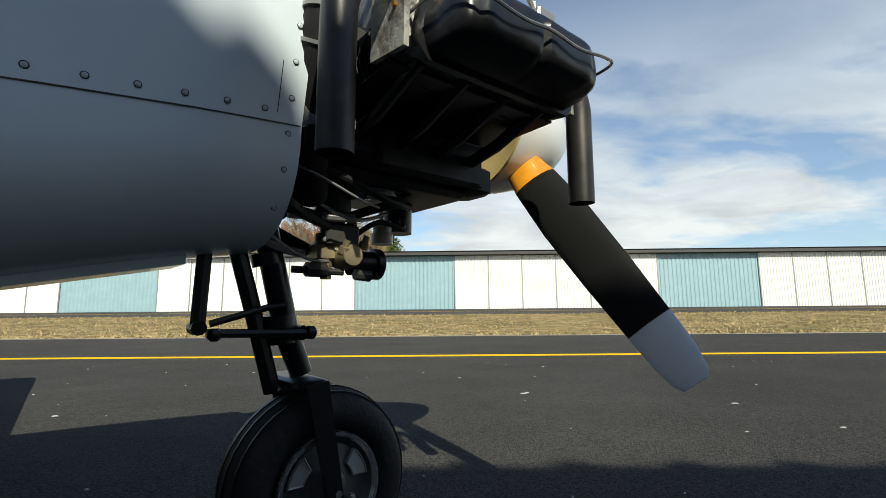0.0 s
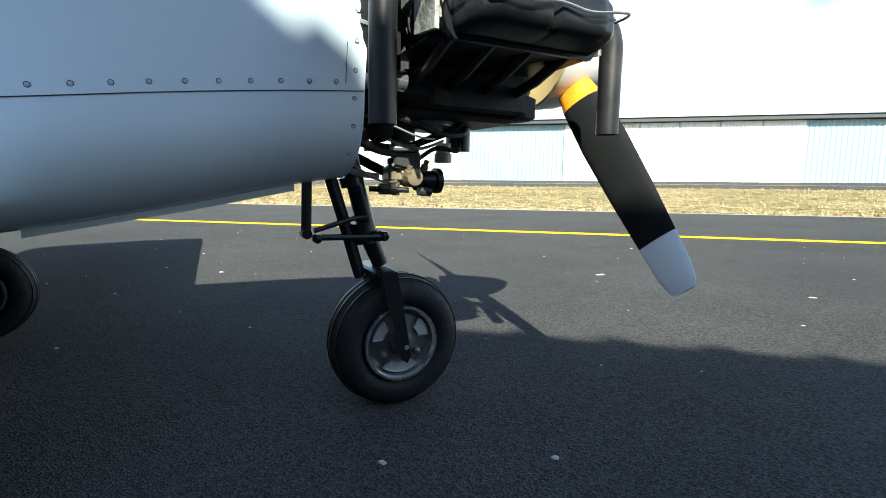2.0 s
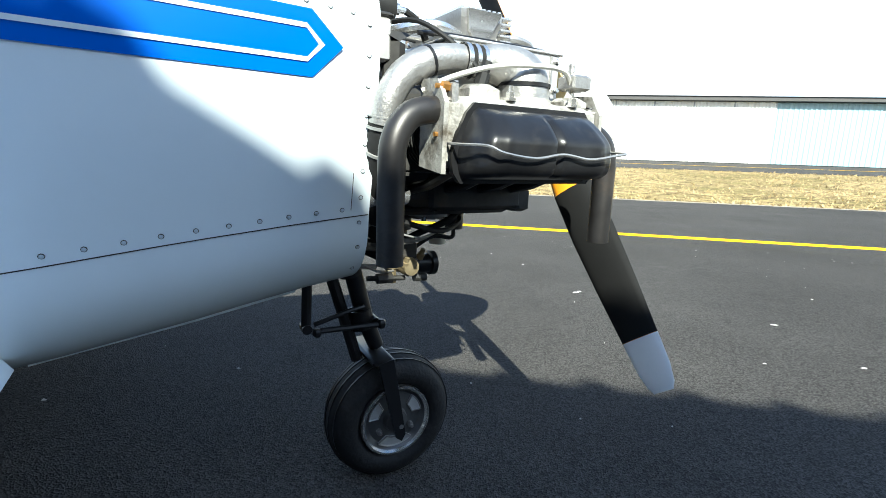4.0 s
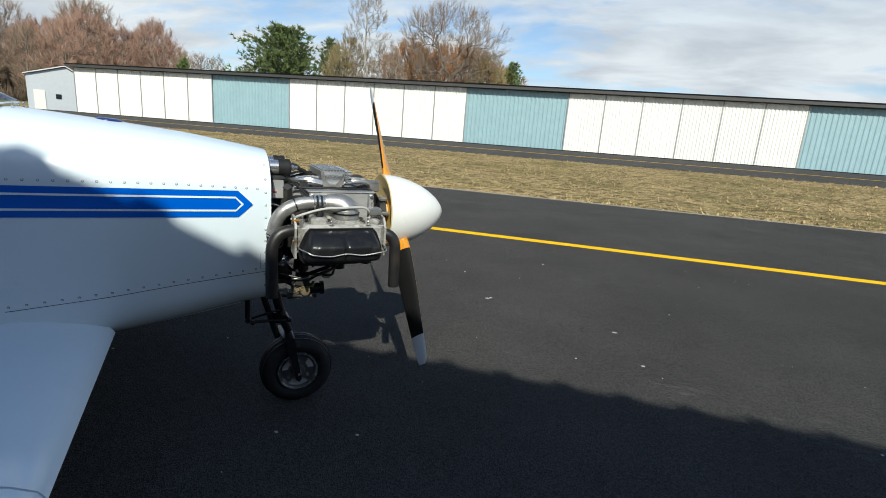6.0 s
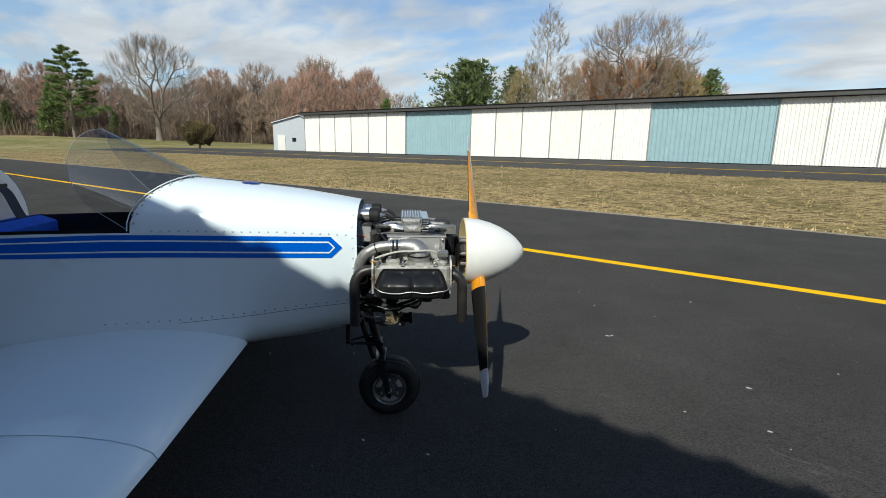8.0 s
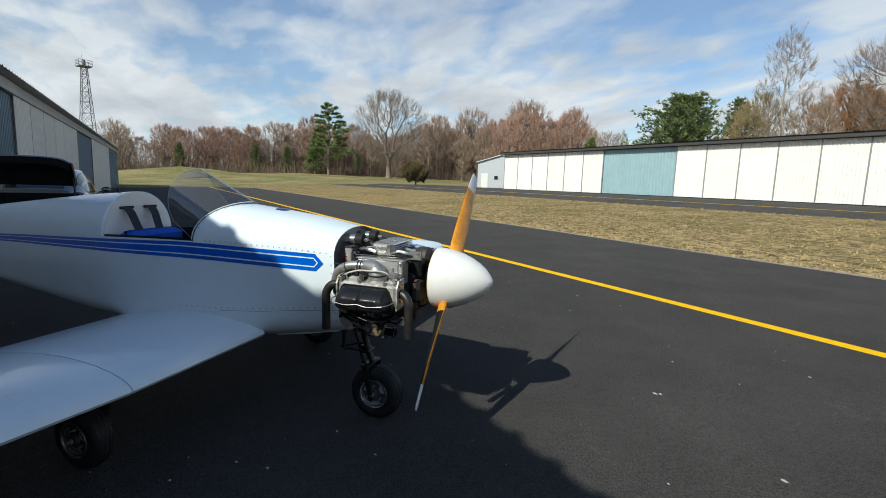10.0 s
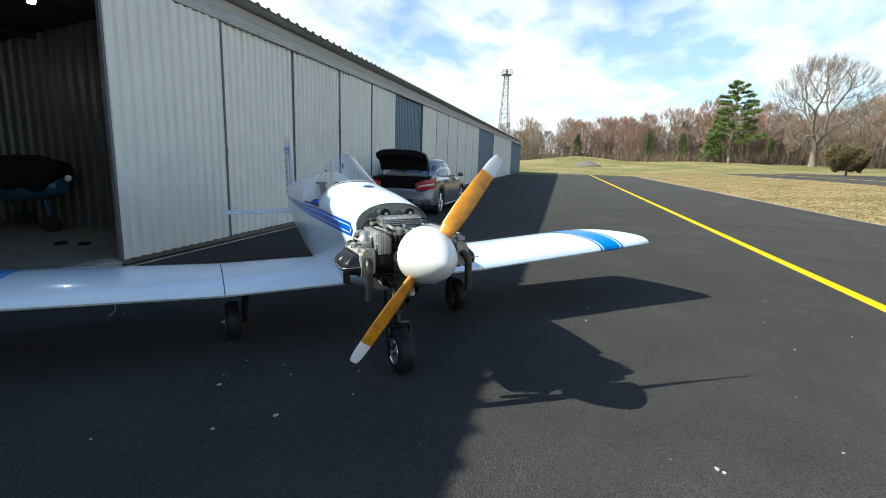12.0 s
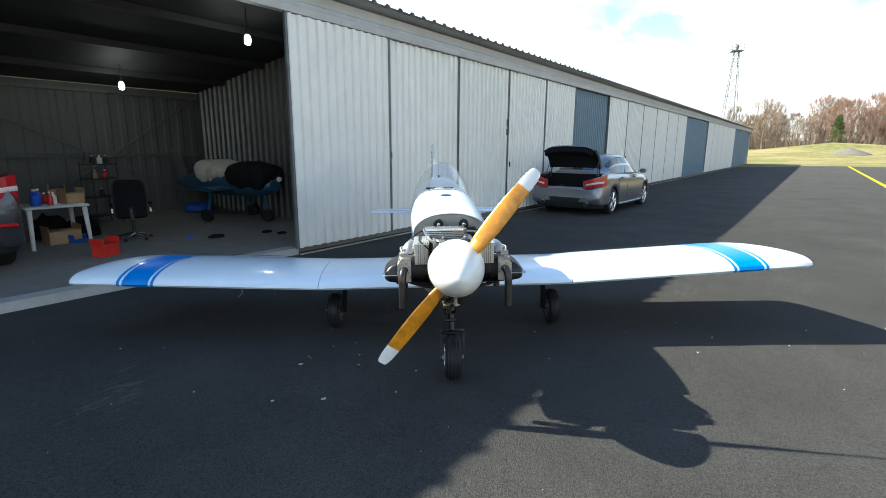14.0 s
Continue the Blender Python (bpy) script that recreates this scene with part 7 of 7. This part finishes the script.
suv = car("suv", "dark grey sport utility car parked inside the open hangar", pose(2.27, -6.35, 0.025, 0, 0, -90), CAR_DARK, SUV, SUV_GLASS, (-1.4, 1.4), 0.36, 0.95, (0.45, 0.86, 1.12, -1.95, 0.02))
for sgn in (-1, 1):
    part("reflector", Shape().rbox((-2.37, min(sgn * 0.55, sgn * 0.86), 0.58), (-2.3, max(sgn * 0.55, sgn * 0.86), 0.625), 0.01), TAIL_RED, suv)

# ---- things in the open hangar ----
PLASTIC_WHITE = mat("white plastic", (0.72, 0.7, 0.65), 0.4, var=0.06, scale=5)
CARD = mat("brown cardboard", (0.36, 0.23, 0.12), 0.85, var=0.12, scale=8)
BLUE_PL = mat("blue plastic", (0.02, 0.09, 0.45), 0.4, var=0.1)
RED_PL = mat("red plastic", (0.55, 0.03, 0.02), 0.4, var=0.1)
TEAL_PAINT = mat("dull blue aircraft paint", (0.02, 0.07, 0.12), 0.4, var=0.1)
TARP = mat("crumpled beige sheet", (0.4, 0.38, 0.33), 0.9, var=0.15, scale=6, bump=0.5, bump_scale=20)
F0 = 0.026
table = thing("table", "white plastic table with boxes and bottles on it", "table", pose(0.62, -6.0, F0))
part("tabletop", Shape().rbox((-0.39, -0.38, 0.58), (0.39, 0.38, 0.615), 0.012), PLASTIC_WHITE, table)
for a, b in ((-1, -1), (1, -1), (1, 1), (-1, 1)):
    part("leg", Shape().tube([(a * 0.33, b * 0.32, 0.585), (a * 0.35, b * 0.35, 0.0)], [0.035, 0.025], 8), PLASTIC_WHITE, table)


def bottle(x, y, z, r, h, m, label, name="bottle"):
    t = thing(name, label, name, pose(x, y, z))
    part("body", Shape().lathe([(0, r * 0.9), (0.01, r), (h * 0.62, r), (h * 0.8, r * 0.4), (h * 0.9, r * 0.36)], (0, 0, 0), (0, 0, 1), 14, caps=True), m, t)
    part("cap", Shape().lathe([(h * 0.88, r * 0.42), (h, r * 0.42)], (0, 0, 0), (0, 0, 1), 10, caps=True), PLASTIC_WHITE, t)


def crate(x, y, z, w, d, h, m, label, turn=0, name="box"):
    t = thing(name, label, "box", pose(x, y, z, 0, 0, turn))
    part("body", Shape().rbox((-w / 2, -d / 2, 0), (w / 2, d / 2, h), 0.006), m, t)
    for q in (-1, 1):
        part("flap", Shape().box((q * w / 2 - 0.003, -d / 2, h - 0.002), (q * w / 2 + 0.003, d / 2, h + 0.08), pose(0, 0, 0)), m, t, smooth=0)


TZ = F0 + 0.6155
bottle(0.82, -5.85, TZ, 0.065, 0.24, BLUE_PL, "blue plastic jug on the white table", "jug")
bottle(0.66, -5.8, TZ, 0.035, 0.2, RED_PL, "red bottle on the white table")
bottle(0.58, -5.95, TZ, 0.04, 0.18, PLASTIC_WHITE, "white bottle on the white table")
bottle(0.72, -6.1, TZ, 0.04, 0.23, BLUE_PL, "blue bottle on the white table")
bottle(0.63, -6.2, TZ, 0.045, 0.16, RED_PL, "red can on the white table")
crate(0.36, -5.95, TZ, 0.26, 0.22, 0.15, CARD, "open brown cardboard box on the white table", 15)
crate(0.46, -6.2, TZ, 0.2, 0.16, 0.2, CARD, "small brown cardboard box on the white table", -20)
crate(0.51, -6.1, F0, 0.42, 0.3, 0.2, CARD, "flat cardboard box under the table", 5)
crate(0.36, -5.95, F0, 0.2, 0.12, 0.05, BLUE_PL, "low blue tray on the hangar floor", 25, "tray")
crate(0.44, -4.55, F0, 0.27, 0.2, 0.17, RED_PL, "red plastic toolbox on the hangar floor", 30, "toolbox")
part("handle", Shape().tube([(-0.2, 0, 0.03), (-0.13, 0, 0.05)], 0.012, 6), BLACK_TRIM, bpy.data.objects["toolbox"])

chair = thing("office_chair", "black office chair with padded back on a chromed star base", "chair", pose(-0.3, -5.55, F0, 0, 0, 158) @ Matrix.Diagonal((0.8, 0.8, 0.86, 1)))
part("seat", Shape().rbox((-0.26, -0.24, 0.42), (0.26, 0.26, 0.51), 0.035), BLACK_CLOTH, chair)
back = Shape()
bk = []
for i in range(9):
    t = i / 8
    hw_ = 0.25 + 0.03 * math.sin(math.pi * min(1, 0.25 + 0.7 * t)) - 0.05 * max(0, t - 0.85) / 0.15
    y_ = -0.24 - 0.1 * t + 0.05 * math.sin(math.pi * t)
    z_ = 0.46 + 0.66 * t
    bk.append([(-hw_, y_ + 0.03, z_), (-hw_ * 0.6, y_ - 0.005, z_), (hw_ * 0.6, y_ - 0.005, z_), (hw_, y_ + 0.03, z_), (hw_ * 0.95, y_ + 0.08, z_), (-hw_ * 0.95, y_ + 0.08, z_)])
part("backrest", back.loft(bk, caps=True), BLACK_CLOTH, chair)
part("back_frame", Shape().tube([p[0] for p in bk] + [p[3] for p in reversed(bk)], 0.014, 6), BLACK_TRIM, chair)
part("back_bracket", Shape().rbox((-0.04, -0.27, 0.4), (0.04, -0.2, 0.62), 0.015), BLACK_TRIM, chair)
part("gas_lift", Shape().tube([(0, 0, 0.08), (0, 0, 0.42)], 0.03, 10), BLACK_TRIM, chair)
for k in range(5):
    a = 2 * math.pi * k / 5 + 0.4
    arm = part("base_arm", Shape().tube([(0, 0, 0.12), (0.3 * math.cos(a), 0.3 * math.sin(a), 0.07)], [0.03, 0.018], 8), CHROME, chair)
    part("castor", Shape().lathe([(-0.02, 0.028), (0.02, 0.028)], (0.3 * math.cos(a), 0.3 * math.sin(a), 0.028), (-math.sin(a), math.cos(a), 0), 10, caps=True), BLACK_TRIM, arm)
for q in (-1, 1):
    rest = part("armrest", Shape().tube(spline([(q * 0.26, -0.05, 0.46), (q * 0.31, -0.05, 0.5), (q * 0.32, -0.05, 0.62), (q * 0.32, -0.03, 0.66)], 4), 0.02, 8), BLACK_TRIM, chair)
    part("arm_pad", Shape().rbox((q * 0.32 - 0.04, -0.18, 0.655), (q * 0.32 + 0.04, 0.12, 0.685), 0.012), BLACK_CLOTH, rest)
    part("arm_post", Shape().rbox((q * 0.32 - 0.024, -0.08, 0.5), (q * 0.32 + 0.024, -0.05, 0.6), 0.008), ALU_BRIGHT, rest)
shelf = thing("shelf", "black wire shelf with cans and clutter", "shelf", pose(-0.67, -7.9, F0, 0, 0, 15))
for z in (0.15, 0.5, 0.85, 1.12):
    part("board", Shape().box((-0.25, -0.18, z), (0.25, 0.18, z + 0.02)), BLACK_TRIM, shelf, smooth=0)
for a, b in ((-1, -1), (1, -1), (1, 1), (-1, 1)):
    part("post", Shape().tube([(a * 0.24, b * 0.17, 0), (a * 0.24, b * 0.17, 1.18)], 0.012, 6), BLACK_TRIM, shelf)
for i, (dx, z, m) in enumerate(((-0.15, 1.14, BLACK_TRIM), (-0.03, 1.14, PLASTIC_WHITE), (0.1, 1.14, BLACK_TRIM), (-0.1, 0.87, RED_PL), (0.08, 0.87, CARD), (0.0, 0.52, BLACK_TRIM))):
    bottle(-0.67 + dx, -7.88 + dx * 0.25, F0 + z, 0.045, 0.16, m, "can on the black wire shelf", "can")

# second aircraft under covers
cov = thing("covered_aircraft", "small dull blue aircraft partly covered by sheets at the hangar wall", "aircraft", pose(-2.58, -6.4, F0, 0, 0, 100) @ Matrix.Diagonal((1.3, 1.15, 1.06, 1)))
rings = []
for x, w, z0, z1 in ((-1.3, 0.1, 0.6, 0.75), (-0.9, 0.22, 0.5, 0.9), (-0.3, 0.3, 0.45, 1.0), (0.3, 0.3, 0.45, 0.98), (0.7, 0.24, 0.5, 0.9), (0.85, 0.12, 0.58, 0.8)):
    rings.append([(x, w * math.cos(2 * math.pi * j / 12), (z0 + z1) / 2 + (z1 - z0) / 2 * math.sin(2 * math.pi * j / 12)) for j in range(12)])
part("fuselage", Shape().loft(rings, caps=True), TEAL_PAINT, cov)
part("wing", Shape().loft([foil(y, 0.25, 0.6, 0.62, 0.12) for y in (-0.7, 0, 0.7)], caps=True), TEAL_PAINT, cov)


def drape(cx, cz, rx, ry, rz, seed, deep=0.62):
    """A crumpled cover: a dome pulled into folds that deepen towards its hem."""
    r = random.Random(seed)
    ridges = [(r.randrange(3, 13), r.uniform(0, 6.28), r.uniform(0.03, 0.09)) for i in range(6)]
    lumps = [(r.uniform(0, 6.28), r.uniform(0.2, 1.6), r.uniform(0.18, 0.45), r.uniform(-0.28, 0.22)) for i in range(14)]
    rows = []
    for i in range(19):
        b = math.pi * deep * (0.02 + 0.98 * i / 18)
        row = []
        for j in range(40):
            a = 2 * math.pi * j / 40
            f = 1 + sum(h * abs(math.sin(0.5 * k * a + p + 0.9 * b)) for k, p, h in ridges) * min(1, b) - 0.08
            for la, lb, lr, lh in lumps:
                dist = math.hypot((math.cos(a) * math.sin(b) - math.cos(la) * math.sin(lb)), (math.sin(a) * math.sin(b) - math.sin(la) * math.sin(lb)))
                f += lh * max(0.0, 1 - dist / lr)
            f += r.uniform(-0.02, 0.02)
            row.append((cx + rx * f * math.sin(b) * math.cos(a), ry * f * math.sin(b) * math.sin(a), cz + rz * f * math.cos(b) + (r.uniform(-0.05, 0.05) * rz if i == 18 else 0)))
        rows.append(row)
    return Shape().loft(rows)


part("cloth", drape(-0.3, 0.92, 0.31, 0.34, 0.24, 1, 0.72), TARP, cov, "crumpled beige dust sheet")
part("engine_cover", drape(0.42, 0.86, 0.4, 0.36, 0.27, 4, 0.74), BLACK_CLOTH, cov, "black quilted engine cover")
for x, y in ((0.6, 0), (-0.2, 0.5), (-0.2, -0.5)):
    lg = part("gear_leg", Shape().tube([(x, y * 0.7, 0.55), (x + 0.05, y, 0.12)], [0.03, 0.025], 8), TEAL_PAINT, cov)
    part("wheel", Shape().lathe([(-0.04, 0.06), (-0.04, 0.11), (0, 0.12), (0.04, 0.11), (0.04, 0.06)], (x + 0.05, y, 0.12), (0, 1, 0), 16, caps=True), RUBBER, lg)
part("tail_fin", Shape().loft([fin_sym(0.7, -1.1, 0.4, 0.06), fin_sym(1.3, -1.3, 0.27, 0.06)], caps=True), mat("dull grey fin fabric", (0.075, 0.078, 0.078), 0.7, var=0.15), cov)
for x, y, a in ((-1.2, -4.72, 0.11), (-2.0, -4.5, 0.08), (-0.9, -5.0, 0.06), (-2.1, -4.2, 0.07)):
    t = thing("rag", "crumpled dark rag on the hangar floor", "rag", pose(x, y, F0))
    part("cloth", drape(0, 0, a, a * 0.7, a * 0.5, int(a * 100)), BLACK_CLOTH if a != 0.06 else BLUE_PL, t)

for x, y, a, m, lb in ((-2.69, -8.2, 0.3, BLUE_PL, "crumpled blue tarpaulin bag on the hangar floor"), (0.1, -6.5, 0.2, BLACK_CLOTH, "black rubbish bag beside the table"), (0.5, -6.75, 0.22, BLACK_CLOTH, "black rubbish bag beside the table")):
    t = thing("bag", lb, "bag", pose(x, y, F0))
    part("body", drape(0, a * 0.25, a, a * 0.7, a * (1.5 if m is BLACK_CLOTH else 0.5), int(a * 50)), m, t)
part("spinner", Shape().lathe([(0, 0.05), (0.03, 0.04), (0.05, 0.01)], (0.88, 0.05, 0.8), (1, 0, 0), 14, caps=True), PLASTIC_WHITE, cov)
# bare bulbs
BULB = lamp_mat("lit bulb", (1.0, 0.98, 0.92), 25.0)
for x, y, z in ((-1.514, -3.895, 3.04), (-1.10, -7.5, 2.6)):
    b = thing("ceiling_lamp", "lit bare bulb hanging from the hangar roof", "lamp", pose(x, y, z), group="hangar lamps")
    part("bulb", Shape().lathe([(-0.07, 0.012), (-0.06, 0.04), (0, 0.05), (0.05, 0.04), (0.07, 0.025)], (0, 0, 0), (0, 0, 1), 14, caps=True), BULB, b)
    part("socket", Shape().lathe([(0.07, 0.028), (0.15, 0.03)], (0, 0, 0), (0, 0, 1), 12, caps=True), BLACK_TRIM, b)
    part("cord", Shape().tube([(0, 0, 0.14), (0.0, 0, RZ(y) - z - 0.03)], 0.008, 5), BLACK_TRIM, b)
    l = new("lamp_light", bpy.data.lights.new("lamp_light", "POINT"))
    l.data.energy, l.data.shadow_soft_size, l.data.color = 0.15, 0.05, (1.0, 0.96, 0.88)
    l.matrix_world = pose(x, y, z - 0.13)

# ---- small things outside ----
for i in range(2):
    part("door_number_bar", Shape().box((-7.60, NY + 0.03, 2.02 - i * 0.22), (-7.52, NY + 0.036, 2.16 - i * 0.22)), DARK_TRIM, hangar, smooth=0)
for x, z in ((-3.52, 1.3), (-7.7, 1.05), (-16.8, 1.1)):
    part("door_handle", Shape().rbox((x - 0.018, NY + 0.02, z), (x + 0.018, NY + 0.06, z + 0.13), 0.008), BLACK_STEEL, hangar)
bits = Shape()
r = random.Random(17)
spots = [(0.969, 2.994, 0.022), (1.87, 2.7, 0.02), (0.759, 1.109, 0.012), (0.864, 0.278, 0.025), (1.085, 0.81, 0.025), (-1.055, 2.51, 0.016), (0.99, 3.02, 0.02), (0.5, 0.5, 0.01), (0.62, 0.62, 0.012)]
spots += [(r.uniform(-3, 4), r.uniform(-2, 5), 0.003 + 0.012 * r.random() ** 3) for i in range(170)]
for x, y, a in spots:
    n, t = r.randrange(5, 8), r.uniform(0, 6)
    ring = [(x + a * r.uniform(0.5, 1.1) * math.cos(t + 6.283 * j / n), y + a * r.uniform(0.3, 0.8) * math.sin(t + 6.283 * j / n), apron(y) + 0.003) for j in range(n)]
    bits.loft([ring, [(x + 0.6 * (p - x), y + 0.6 * (q - y), apron(y) + 0.006) for p, q, z in ring]], caps=True)
solid("debris", bits, mat("pale chips", (0.5, 0.48, 0.44), 0.8, var=0.3, scale=30), "pale stone chips and leaf bits on the asphalt", "debris", "stuff")
